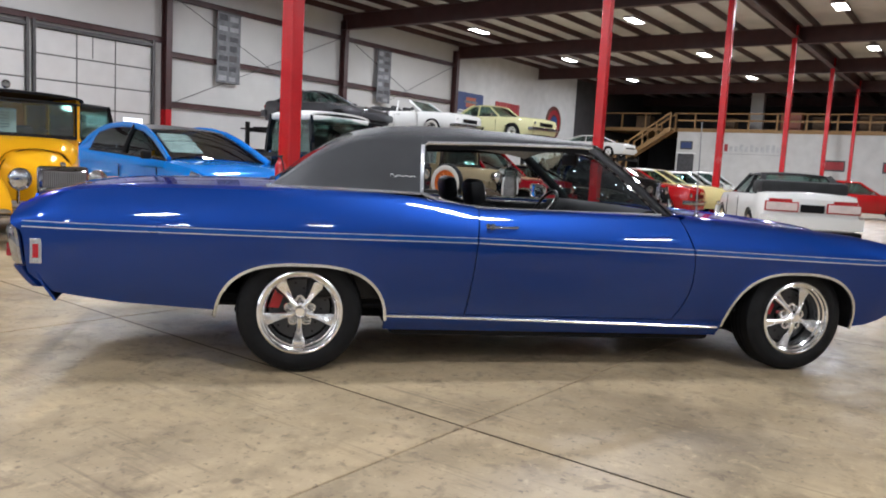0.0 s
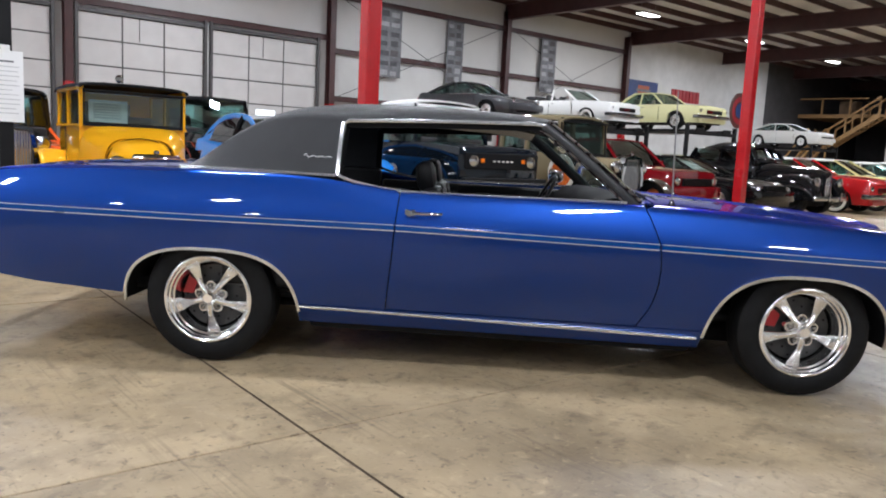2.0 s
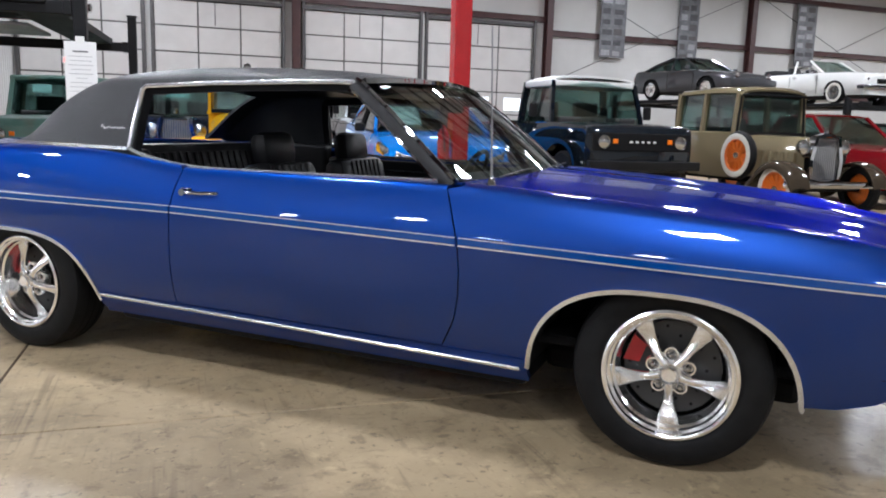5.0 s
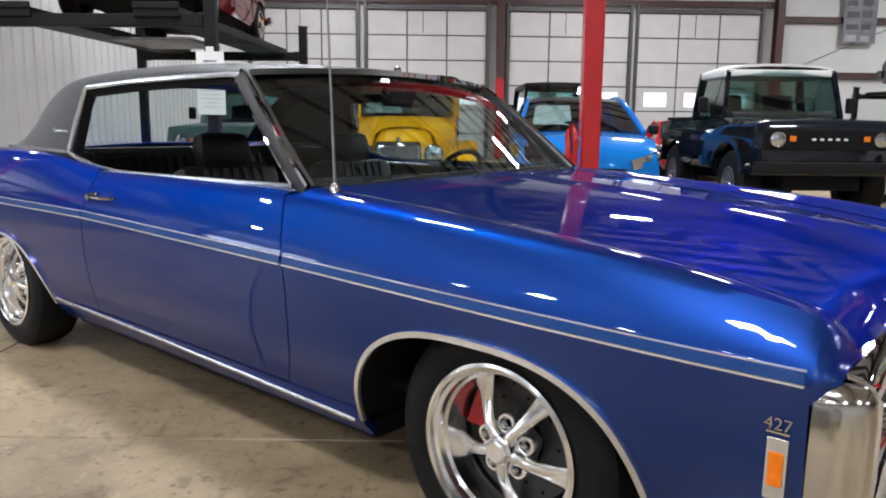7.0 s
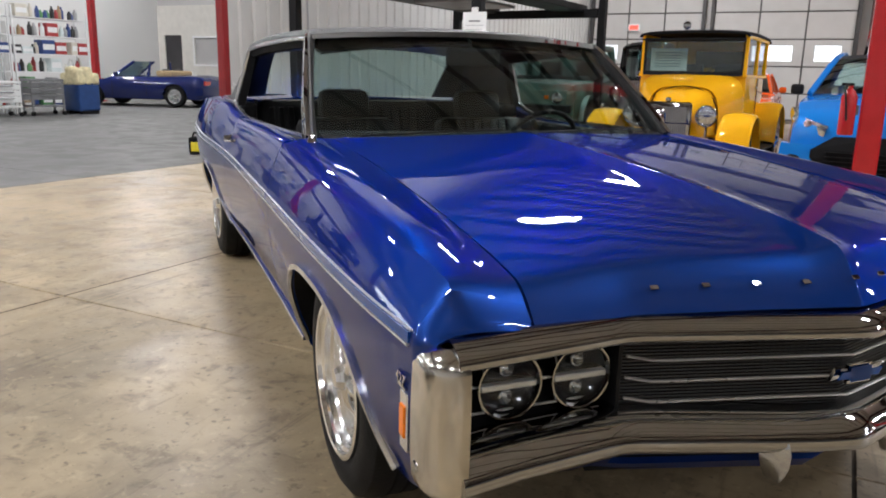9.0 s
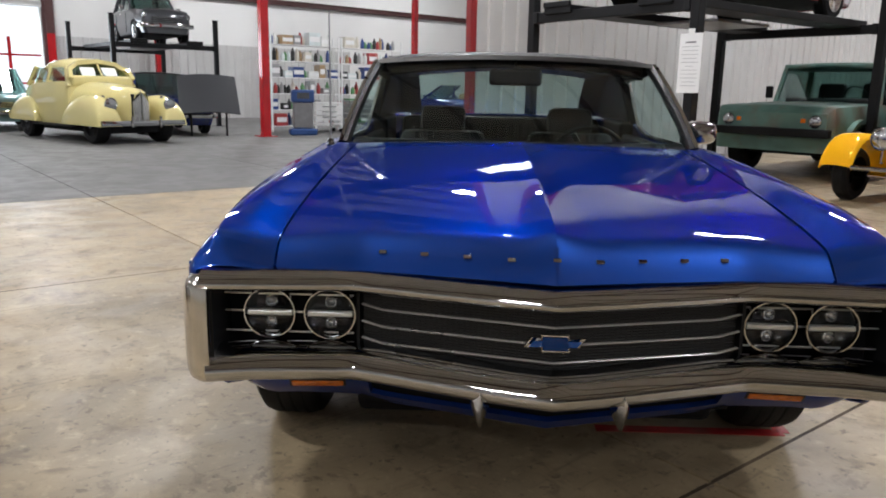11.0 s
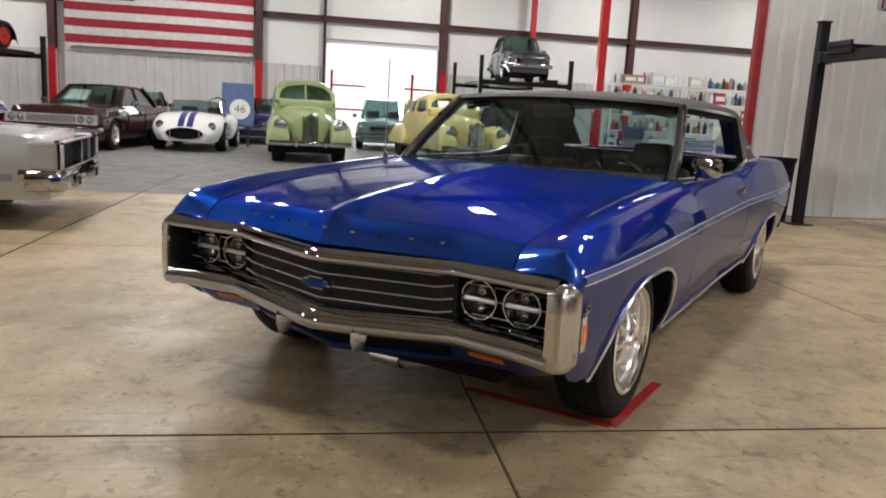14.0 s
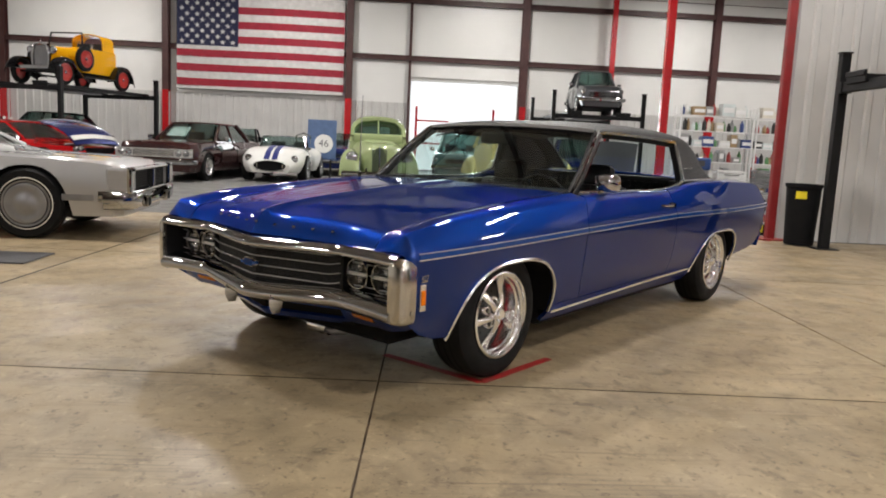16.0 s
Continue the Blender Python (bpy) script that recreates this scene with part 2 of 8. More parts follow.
M_DARKMETAL = mat("dark_track_metal", (0.09, 0.085, 0.085), 0.45, 0.6)
M_BLACK = mat("black_powder_coat", (0.007, 0.007, 0.008), 0.5, vary=0.2, spec=0.22)
M_BLACKMATT = mat("black_matt", (0.007, 0.007, 0.008), 0.8, spec=0.15)
M_RUBBER = mat("tyre_rubber", (0.006, 0.006, 0.0065), 0.62, vary=0.25, scale=20, bump=0.3, bump_scale=120, spec=0.18)
M_CHROME = mat("chrome", (0.48, 0.49, 0.505), 0.03, 1.0, vary=0.03, scale=30, rough_vary=0.3)
M_ALLOY = mat("polished_alloy", (0.93, 0.93, 0.93), 0.16, 1.0, vary=0.05, scale=20, rough_vary=0.3)
M_GREYMETAL = mat("grey_metal", (0.30, 0.30, 0.31), 0.4, 0.8)
M_GLASSDARK = glass_mat("tinted_glass", (0.30, 0.36, 0.36))
M_WOOD = mat("pine_rail", (0.26, 0.15, 0.055), 0.6, vary=0.2, scale=12)
M_STRAW = mat("pale_straw_packing", (0.66, 0.58, 0.36), 0.8, vary=0.2, scale=9)
M_PAPER = mat("paper", (0.78, 0.78, 0.78), 0.8, vary=0.02)
M_PALEINK = mat("pale_grey_lettering", (0.42, 0.42, 0.43), 0.7)
M_CRATE = mat("brown_crate", (0.12, 0.075, 0.04), 0.7, vary=0.2)
M_INK = mat("ink", (0.16, 0.16, 0.17), 0.8)
M_LAMP = glow("lamp_diffuser", (1.0, 0.95, 0.86), 14)
M_BLUESTEEL = mat("blue_plastic", (0.02, 0.06, 0.20), 0.45)
M_AMBER = mat("amber_lens", (0.80, 0.19, 0.003), 0.3, coat=0.4, spec=0.2, vary=0.1, scale=40)
M_REDLENS = mat("red_lens", (0.35, 0.01, 0.015), 0.12, coat=1.0)
M_WHITE = mat("white_paint", (0.75, 0.75, 0.74), 0.4, vary=0.03)
M_SKYWHITE = glow("overcast_outside", (0.93, 0.97, 1.0), 1.05)


# ---- mesh helpers ----
def mesh_ob(name, bm, material, parent=None, label="", smooth=None):
    bmesh.ops.recalc_face_normals(bm, faces=bm.faces)
    me = bpy.data.meshes.new(name)
    bm.to_mesh(me)
    bm.free()
    for mm in material if isinstance(material, (list, tuple)) else [material]:
        me.materials.append(mm)
    if smooth is not None:
        me.shade_smooth()
        me.set_sharp_from_angle(angle=radians(smooth))
    ob = new(name, me)
    if parent:
        ob.parent = parent
    if label:
        ob["label"] = label
    return ob


def part(name, bm, material, parent, label="", smooth=None):
    return mesh_ob(name, bm, material, parent, label, smooth)


def empty(name, m, label="", category="", group="", kind=""):
    e = new(name)
    e.empty_display_size = 0.2
    e.matrix_world = m
    return tagged(e, label, category, group, kind)


def add_box(bm, lo, hi, bevel=0.0, m=None):
    c = [(a + b) / 2 for a, b in zip(lo, hi)]
    s = [max(1e-4, abs(b - a)) for a, b in zip(lo, hi)]
    t = Matrix.Translation(c) @ Matrix.Diagonal((*s, 1))
    vs = bmesh.ops.create_cube(bm, size=1.0, matrix=t)["verts"]
    if bevel:
        es = {e for v in vs for e in v.link_edges}
        r = bmesh.ops.bevel(bm, geom=list(es), offset=bevel, segments=2, affect="EDGES", profile=0.5)
        vs = list({v for f in r["faces"] for v in f.verts} | {v for v in vs if v.is_valid})
    if m is not None:
        bmesh.ops.transform(bm, matrix=m, verts=vs)
    return vs


def box(lo, hi, bevel=0.0, m=None):
    bm = bmesh.new()
    add_box(bm, lo, hi, bevel, m)
    return bm


def add_cyl(bm, a, b, r, r2=None, seg=16):
    a, b = Vector(a), Vector(b)
    d = b - a
    m = Matrix.Translation((a + b) / 2) @ d.to_track_quat("Z", "Y").to_matrix().to_4x4()
    return bmesh.ops.create_cone(bm, cap_ends=True, segments=seg, radius1=r, radius2=r if r2 is None else r2, depth=d.length, matrix=m)["verts"]


def cyl(a, b, r, r2=None, seg=16):
    bm = bmesh.new()
    add_cyl(bm, a, b, r, r2, seg)
    return bm


def add_grid(bm, rows, closed=False, cap=False):
    """Faces between rows of points; closed joins each row's ends."""
    vs = [[bm.verts.new(p) for p in row] for row in rows]
    n = len(vs[0])
    for a, b in zip(vs, vs[1:]):
        for i in range(n if closed else n - 1):
            j = (i + 1) % n
            q = [a[i], a[j], b[j], b[i]]
            if len({tuple(round(c, 6) for c in v.co) for v in q}) >= 3:
                bm.faces.new(q)
    if cap and closed:
        bm.faces.new(vs[0][::-1])
        bm.faces.new(vs[-1])
    return vs


def grid(rows, closed=False, cap=False, thick=0.0):
    bm = bmesh.new()
    add_grid(bm, rows, closed, cap)
    bmesh.ops.remove_doubles(bm, verts=bm.verts, dist=1e-5)
    if thick:
        bmesh.ops.recalc_face_normals(bm, faces=bm.faces)
        bmesh.ops.solidify(bm, geom=bm.faces[:], thickness=thick)
    return bm


def add_lathe(bm, profile, m=None, seg=32):
    """profile: (radius, height) points spun round z."""
    rows = [[(r * math.cos(2 * math.pi * k / seg), r * math.sin(2 * math.pi * k / seg), h) for k in range(seg)] for r, h in profile]
    vs = add_grid(bm, rows, closed=True)
    flat = [v for row in vs for v in row]
    if m is not None:
        bmesh.ops.transform(bm, matrix=m, verts=flat)
    return flat


def lathe(profile, m=None, seg=32):
    bm = bmesh.new()
    add_lathe(bm, profile, m, seg)
    bmesh.ops.remove_doubles(bm, verts=bm.verts, dist=1e-5)
    return bm


def add_sweep(bm, path, prof, up=(0, 0, 1), closed=False):
    """Sweeps a closed 2D profile (side, up) along a path."""
    path = [Vector(p) for p in path]
    rows = []
    for i, p in enumerate(path):
        a = path[i - 1] if i else (path[-1] if closed else p)
        b = path[i + 1] if i + 1 < len(path) else (path[0] if closed else p)
        t = (b - a).normalized()
        s = t.cross(Vector(up)).normalized()
        w = s.cross(t)
        rows.append([p + s * x + w * y for x, y in prof])
    if closed:
        rows.append(rows[0])
    add_grid(bm, rows, closed=True, cap=not closed)


def sweep(path, prof, up=(0, 0, 1), closed=False):
    bm = bmesh.new()
    add_sweep(bm, path, prof, up, closed)
    bmesh.ops.remove_doubles(bm, verts=bm.verts, dist=1e-5)
    return bm


def ring_prof(r, n=8, sy=1.0):
    return [(r * math.cos(2 * math.pi * k / n), r * sy * math.sin(2 * math.pi * k / n)) for k in range(n)]


def lerp_table(table, x):
    """Smooth interpolation in a table of (x, value)."""
    if x <= table[0][0]:
        return table[0][1]
    for (a, va), (b, vb) in zip(table, table[1:]):
        if x <= b:
            f = (x - a) / (b - a)
            return va + (vb - va) * f
    return table[-1][1]


def smooth_table(table, x, w=0.08):
    return sum(lerp_table(table, x + w * k) * c for k, c in ((-1, 0.25), (-0.5, 0.2), (0, 0.1), (0.5, 0.2), (1, 0.25)))


def text_ob(name, body, size, m, material, parent=None, extrude=0.002, label=""):
    cu = bpy.data.curves.new(name, "FONT")
    cu.body, cu.size, cu.extrude, cu.align_x, cu.align_y = body, size, extrude, "CENTER", "CENTER"
    tmp = bpy.data.objects.new(name + "_tmp", cu)
    me = bpy.data.meshes.new_from_object(tmp)
    bpy.data.objects.remove(tmp)
    me.materials.append(material)
    ob = new(name, me)
    if parent:
        ob.parent = parent
        ob.matrix_local = m
    else:
        ob.matrix_world = m
    if label:
        ob["label"] = label
    return ob

# ---- the building ----
WEST, EAST, NORTH, SOUTH, EAVE = -24.5, 60.0, 22.15, -19.0, 7.6
SLAB, SLAB_Y, SX, SY = 3.66, 2.965, 1.86, -0.93   # slab sizes and one joint crossing
SLAB_TURN = -2.0                                  # the joints run askew to the walls


def wall(name, lo, hi, material, holes=()):
    """An upright wall box between two corners, cut through by holes (along, z)."""
    bm = bmesh.new()
    along = 0 if abs(hi[0] - lo[0]) > abs(hi[1] - lo[1]) else 1
    xs = sorted({lo[along], hi[along], *(v for h in holes for v in h[:2])})
    zs = sorted({lo[2], hi[2], *(v for h in holes for v in h[2:])})
    for a, b in zip(xs, xs[1:]):
        for c, d in zip(zs, zs[1:]):
            if any(h[0] <= a and b <= h[1] and h[2] <= c and d <= h[3] for h in holes):
                continue
            l2, h2 = list(lo), list(hi)
            l2[along], h2[along], l2[2], h2[2] = a, b, c, d
            add_box(bm, l2, h2)
    bmesh.ops.remove_doubles(bm, verts=bm.verts, dist=1e-4)
    return tagged(mesh_ob(name, bm, material), kind="structure")


def ribbed(name, lo, hi, material, pitch=0.3, depth=0.03, face=1):
    """A ribbed metal sheet on a wall; face: +1 or -1, the side it looks to. Runs along the longer of x and y."""
    along = 0 if abs(hi[0] - lo[0]) > abs(hi[1] - lo[1]) else 1
    a, b, z0, z1 = lo[along], hi[along], lo[2], hi[2]
    base = (lo[1 - along] + hi[1 - along]) / 2
    rows = []
    u = a
    pts = []
    while u < b - 1e-6:
        for du, d in ((0, 0), (pitch * 0.62, 0), (pitch * 0.7, depth), (pitch * 0.92, depth)):
            if u + du < b:
                pts.append((u + du, d))
        u += pitch
    pts.append((b, 0))
    for z in (z0, z1):
        row = []
        for p, d in pts:
            q = [0, 0, z]
            q[along], q[1 - along] = p, base + face * d
            row.append(tuple(q))
        rows.append(row)
    return tagged(mesh_ob(name, grid(rows, thick=0.006), material), kind="structure")


sub = tagged(mesh_ob("floor", box((WEST - 1, SOUTH - 1, -0.25), (EAST + 8, NORTH + 1, -0.007)), M_JOINT), "stained sealed concrete slab floor with sawn joints", "floor", kind="structure")
part("joint_seal", sweep([(SX + (x - SX) * math.cos(radians(SLAB_TURN)) + SLAB_Y * math.sin(radians(SLAB_TURN)), SY - SLAB_Y * math.cos(radians(SLAB_TURN)) + (x - SX) * math.sin(radians(SLAB_TURN)), -.0005) for x in [-5.4 + .5 * k for k in range(39)]],
                         [(-.011, -.003), (.011, -.003), (.010, .002), (0, .0035), (-.010, .002)]), M_SEAL, sub, "dark rubbery joint seal")
slab_mesh = {}
for name, material in (("slab", M_SLAB), ("grey_slab", M_SLAB_GREY)):
    g, h = SLAB / 2 - 0.005, SLAB_Y / 2 - 0.005
    bm = bmesh.new()
    add_grid(bm, [[(-g, -h, -0.014), (g, -h, -0.014)], [(-g, -h, -0.004), (g, -h, -0.004)], [(-g + .002, -h + .002, 0), (g - .002, -h + .002, 0)], [(-g + .002, h - .002, 0), (g - .002, h - .002, 0)],
                  [(-g, h, -0.004), (g, h, -0.004)], [(-g, h, -0.014), (g, h, -0.014)]])
    me = bpy.data.meshes.new(name)
    bmesh.ops.recalc_face_normals(bm, faces=bm.faces)
    bm.to_mesh(me)
    bm.free()
    me.materials.append(material)
    slab_mesh[name] = me
for i in range(-8, 17):
    for j in range(-7, 8):
        s = new("slab", slab_mesh["grey_slab" if i < -1 else "slab"])
        s.parent = sub
        s.matrix_local = pose(SX, SY, 0, 0, 0, SLAB_TURN) @ pose((i - 0.5) * SLAB, (j - 0.5) * SLAB_Y, 0)

# outer walls
W_DOOR = (-0.8, 3.33, 0.0, 3.5)
END = 50.0                                 # face of the mezzanine at the east end
WHITE_X = (30.3, 45.2)                     # clean white boards on the north wall
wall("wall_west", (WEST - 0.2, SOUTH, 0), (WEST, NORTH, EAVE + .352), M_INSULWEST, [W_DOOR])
wall("wall_north", (WEST - 0.2, NORTH, 0), (EAST + 0.2, NORTH + 0.2, EAVE + .352), M_INSUL)
# the dark opening above the mezzanine is put into the colour of this wall
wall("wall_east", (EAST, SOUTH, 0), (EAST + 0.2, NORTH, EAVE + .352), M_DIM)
wall("wall_south", (WEST - 0.2, SOUTH - 0.2, 0), (EAST + 0.2, SOUTH, EAVE + .352), M_INSUL)
wall("wall_north_boards", (WHITE_X[0], NORTH - .05, 0), (WHITE_X[1], NORTH - .004, EAVE + .1), M_ENDWALL)
# the same darkness carried by colour onto the north wall's east end
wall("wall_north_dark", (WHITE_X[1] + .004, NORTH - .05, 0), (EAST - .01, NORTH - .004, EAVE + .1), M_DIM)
wall("wall_below_mezzanine", (END, SOUTH, 0), (END + 0.2, 16.2, 4.45), M_ENDWALL, [(14.9, 16.1, 1.5, 2.9)])
wall("mezzanine_deck", (END - 0.05, SOUTH, 4.45), (EAST, NORTH - .06, 4.7), M_WOOD)
outside = tagged(mesh_ob("backdrop", box((WEST - 3.0, -6, -.2), (WEST - 2.9, 9, 6)), M_SKYWHITE), "overcast daylight outside the roller door", "backdrop", kind="structure")
# partition that ends in a red column
PX = -5.42
wall("wall_partition", (PX - 0.19, 4.7, 0), (PX, NORTH, EAVE + .352), M_SHEET)
ribbed("partition_sheet", (PX + .008, 4.7, 0), (PX + .008, NORTH, EAVE), M_SHEET, 0.3, 0.028, 1)
ribbed("west_sheet_south", (WEST + .008, SOUTH, 0), (WEST + .008, W_DOOR[0] - .05, 2.65), M_SHEET, 0.3, 0.03, 1)
ribbed("west_sheet_north", (WEST + .008, W_DOOR[1] + .05, 0), (WEST + .008, 15.0, 2.65), M_SHEET, 0.3, 0.03, 1)


def i_beam(name, a, b, w, h, material, up=(0, 0, 1), label="", smooth=None):
    """A rolled steel section between two points; h along up."""
    t = 0.02
    prof = [(-w / 2, -h / 2), (w / 2, -h / 2), (w / 2, -h / 2 + t), (t / 2, -h / 2 + t), (t / 2, h / 2 - t), (w / 2, h / 2 - t), (w / 2, h / 2), (-w / 2, h / 2),
            (-w / 2, h / 2 - t), (-t / 2, h / 2 - t), (-t / 2, -h / 2 + t), (-w / 2, -h / 2 + t)]
    return tagged(mesh_ob(name, sweep([a, b], prof, up), material), label, "steel beam", kind="structure")


def wall_column(x, y, face, red_to):
    """A steel wall column, its foot painted red. face: (nx, ny) into the room."""
    up = (face[0], face[1], 0)
    c = (x + face[0] * 0.16, y + face[1] * 0.16)
    i_beam("wall_column", (*c, red_to), (*c, EAVE - 0.2), 0.24, 0.32, M_STEEL, up)
    i_beam("wall_column_foot", (*c, 0), (*c, red_to), 0.24, 0.32, M_RED, up)


BAY = 9.17
NCOLS = [2.9 + BAY * k for k in range(-1, 3)]
for x in NCOLS + [30.1]:
    wall_column(x, NORTH, (0, -1), 2.6)
WCOLS = [-16.1, -10.1, -3.2, 3.55, 11.0]
for y in WCOLS:
    wall_column(WEST, y, (1, 0), 2.7)
# girts
for z, x0, x1 in ((2.82, 12.2, 30.1), (4.6, 12.2, 30.1), (6.63, PX, 30.1), (5.05, PX, 12.0)):
    i_beam("girt", (x0, NORTH - 0.09, z), (x1, NORTH - 0.09, z), 0.1, 0.2, M_STEEL)
for z in (4.35, 6.5):
    i_beam("girt", (WEST + 0.09, SOUTH, z), (WEST + 0.09, NORTH, z), 0.1, 0.2, M_STEEL)
for y in (-0.88, 3.42):
    i_beam("door_jamb", (WEST + 0.1, y, 0), (WEST + 0.1, y, EAVE), 0.1, 0.16, M_STEEL, (1, 0, 0))
i_beam("door_header", (WEST + 0.1, -0.88, 3.58), (WEST + 0.1, 3.42, 3.58), 0.1, 0.16, M_SHEET)
# red rails outside the open door
for y in (-.55, 2.55):
    tagged(mesh_ob("door_rail", box((WEST - .9, y - .05, 0), (WEST - .8, y + .05, 2.6)), M_RED), kind="structure")
for z in (1.1, 2.0):
    for y in (0.1, 2.9):
        tagged(mesh_ob("door_rail", box((WEST - .9, y - .65, z), (WEST - .82, y + .65, z + .07)), M_RED), kind="structure")
# diagonal bracing rods
for a, b in (((12.4, 2.9), (21.0, 6.6)), ((12.4, 6.6), (21.0, 2.9)), ((21.6, 2.9), (30, 6.6)), ((21.6, 6.6), (30, 2.9))):
    tagged(mesh_ob("brace_rod", cyl((a[0], NORTH - 0.2, a[1]), (b[0], NORTH - 0.2, b[1]), 0.014, seg=6), M_DARKMETAL), kind="structure")

# red square columns that carry the roof
for k, (x, y) in enumerate([(2.10, 4.62), (11.25, 4.62), (20.4, 4.62), (29.55, 4.62), (-13.95, 5.69), (-5.40, 4.57), (-24.1, 6.9), (38.7, 4.62), (47.85, 4.62), (-20.6, 15.4)]):
    bm = bmesh.new()
    w = 0.1 if k != 5 else 0.06
    add_box(bm, (x - w, y - w, 0), (x + w, y + w, EAVE), 0.02)
    add_box(bm, (x - 0.2, y - 0.2, 0), (x + 0.2, y + 0.2, 0.02))
    tagged(mesh_ob("steel_column", bm, M_RED if k != 5 else M_REDDARK), "glossy red painted square steel roof column", "column", kind="structure")


# sectional overhead doors in the north wall
def overhead_door(name, x0, x1, rows=6, cols=3, h=0.79):
    """Panels in rows and columns between dark tracks, one row with small panes."""
    y = NORTH - 0.02
    door = tagged(mesh_ob(name, box((x0, y - .03, 0), (x1, y, rows * h)), M_DOORJOINT), "pale grey sectional overhead door with small panes", "overhead door", kind="structure")
    w = (x1 - x0) / cols
    for r in range(rows):
        for c in range(cols):
            a, b, z0, z1 = x0 + c * w + .024, x0 + (c + 1) * w - .024, r * h + .022, (r + 1) * h - .022
            if r == 2:
                p0, p1, q0, q1 = a + .28, b - .28, z0 + .14, z1 - .16
                bm = bmesh.new()
                for lo, hi in (((a, z0), (p0, z1)), ((p1, z0), (b, z1)), ((p0, z0), (p1, q0)), ((p0, q1), (p1, z1))):
                    add_box(bm, (lo[0], y - .055, lo[1]), (hi[0], y - .028, hi[1]))
                pn = part("panel", bm, M_DOOR, door)
                part("pane", box((p0, y - .042, q0), (p1, y - .034, q1)), M_PANE, door, "small bright pane")
            else:
                part("panel", box((a, y - .055, z0), (b, y - .028, z1), .008), M_DOOR, door)
    top = rows * h
    part("top_mullion", box((x0 + 1.4 * w - .012, y - .07, top - .72), (x0 + 1.4 * w + .012, y - .056, top - .02)), M_DARKMETAL, door)
    for x in (x0 - .05, x1 + .05):
        part("track", box((x - .05, y - .16, 0), (x + .05, y - .06, top + .25), .01), M_DARKMETAL, door)
    part("track_header", box((x0 - .1, y - .14, top), (x1 + .1, y - .03, top + .12), .01), M_DARKMETAL, door)
    return door


overhead_door("door_1", 3.2, 7.15)
overhead_door("door_2", 7.45, 11.5)
overhead_door("door_3", -1.45, 2.45)
overhead_door("door_4", -5.2, -1.8)
# grey posters high on the north wall
def poster(x0, x1, z0, z1):
    ob = tagged(mesh_ob("wall_poster", box((x0, NORTH - .23, z0), (x1, NORTH - .21, z1)), M_POSTER), "tall grey printed banner on the wall", "banner", "wall banners")
    random.seed(int(x0 * 10))
    for k in range(7):
        z = z0 + (z1 - z0) * (k + .5) / 7
        for c in range(2):
            xa = x0 + .08 + (x1 - x0 - .1) * c / 2
            part("print_block", box((xa, NORTH - .236, z - .12), (xa + (x1 - x0) * random.uniform(.25, .4), NORTH - .231, z + random.uniform(.02, .12))), random.choice((M_POSTER2, M_GREYMETAL, M_DARKMETAL)), ob)
    part("batten", box((x0 - .02, NORTH - .25, z1 - .03), (x1 + .02, NORTH - .2, z1 + .03)), M_DARKMETAL, ob)
for a in ((14.2, 15.3, 3.85, 6.5), (17.7, 18.6, 3.9, 6.5), (23.5, 24.5, 4.0, 6.5)):
    poster(*a)
ex = tagged(mesh_ob("exit_sign", box((-4.05, NORTH - .16, 2.62), (-3.69, NORTH - .09, 2.84), .01), M_WHITE), "lit red exit sign over the door", "exit sign")
part("lit_letters", box((-4.0, NORTH - .166, 2.67), (-3.74, NORTH - .161, 2.79)), M_EXIT, ex)

# signs on the white boards of the north wall
BY = NORTH - .052
sg = tagged(mesh_ob("wall_sign", box((30.55, BY - .035, 4.2), (33.15, BY, 5.3), .015), M_SIGNBLUE), "dark blue wall sign with rust-coloured emblem", "sign")
part("emblem", box((31.35, BY - .045, 4.50), (32.35, BY - .036, 5.05), .004), M_SIGNORANGE, sg)
part("emblem_bar", box((31.2, BY - .052, 4.72), (32.5, BY - .046, 4.86), .002), M_POSTER, sg)
part("border", box((30.65, BY - .041, 4.25), (33.05, BY - .036, 4.31)), M_WHITE, sg)
sg = tagged(mesh_ob("wall_sign", box((34.5, BY - .03, 4.50), (37.4, BY, 4.54)), M_SIGNRED), "red letters mounted on the wall", "sign")
for k in range(8):
    part("letter_bar", box((34.52 + .36 * k, BY - .05, 4.45), (34.52 + .36 * k + .29, BY - .004, 5.12)), M_SIGNRED, sg)
SIGN = pose(42.0, BY, 4.40, 90, 0, 0)
sg = tagged(mesh_ob("round_sign", lathe([(0, .05), (1.05, .05), (1.10, .03), (1.10, 0), (0, 0)], SIGN, 36), M_SIGNBROWN, smooth=40), "round brown sign with red ring and blue centre", "sign")
part("ring", lathe([(.85, .052), (.85, .06), (.55, .06), (.55, .052)], SIGN, 36), M_SIGNRED, sg)
part("centre", lathe([(.46, .052), (.46, .062), (0, .062)], SIGN, 36), M_SIGNBLUE, sg)
lt = tagged(mesh_ob("wall_lettering", box((END - .012, 8.9, 2.98), (END - .004, 13.3, 3.01)), M_GREYMETAL), "large grey and red lettering on the white wall", "sign")
for k in range(13):
    y = 13.3 - .345 * (k + 1)
    part("letter_bar", box((END - .02, y, 3.16), (END - .006, y + .24, 3.16 + (.5 if k < 2 else (.36, .36, .5, .36, .5, .36, .36, .5, .5, .36, .5)[k - 2]))), M_SIGNRED if k < 2 else M_PALEINK, lt)
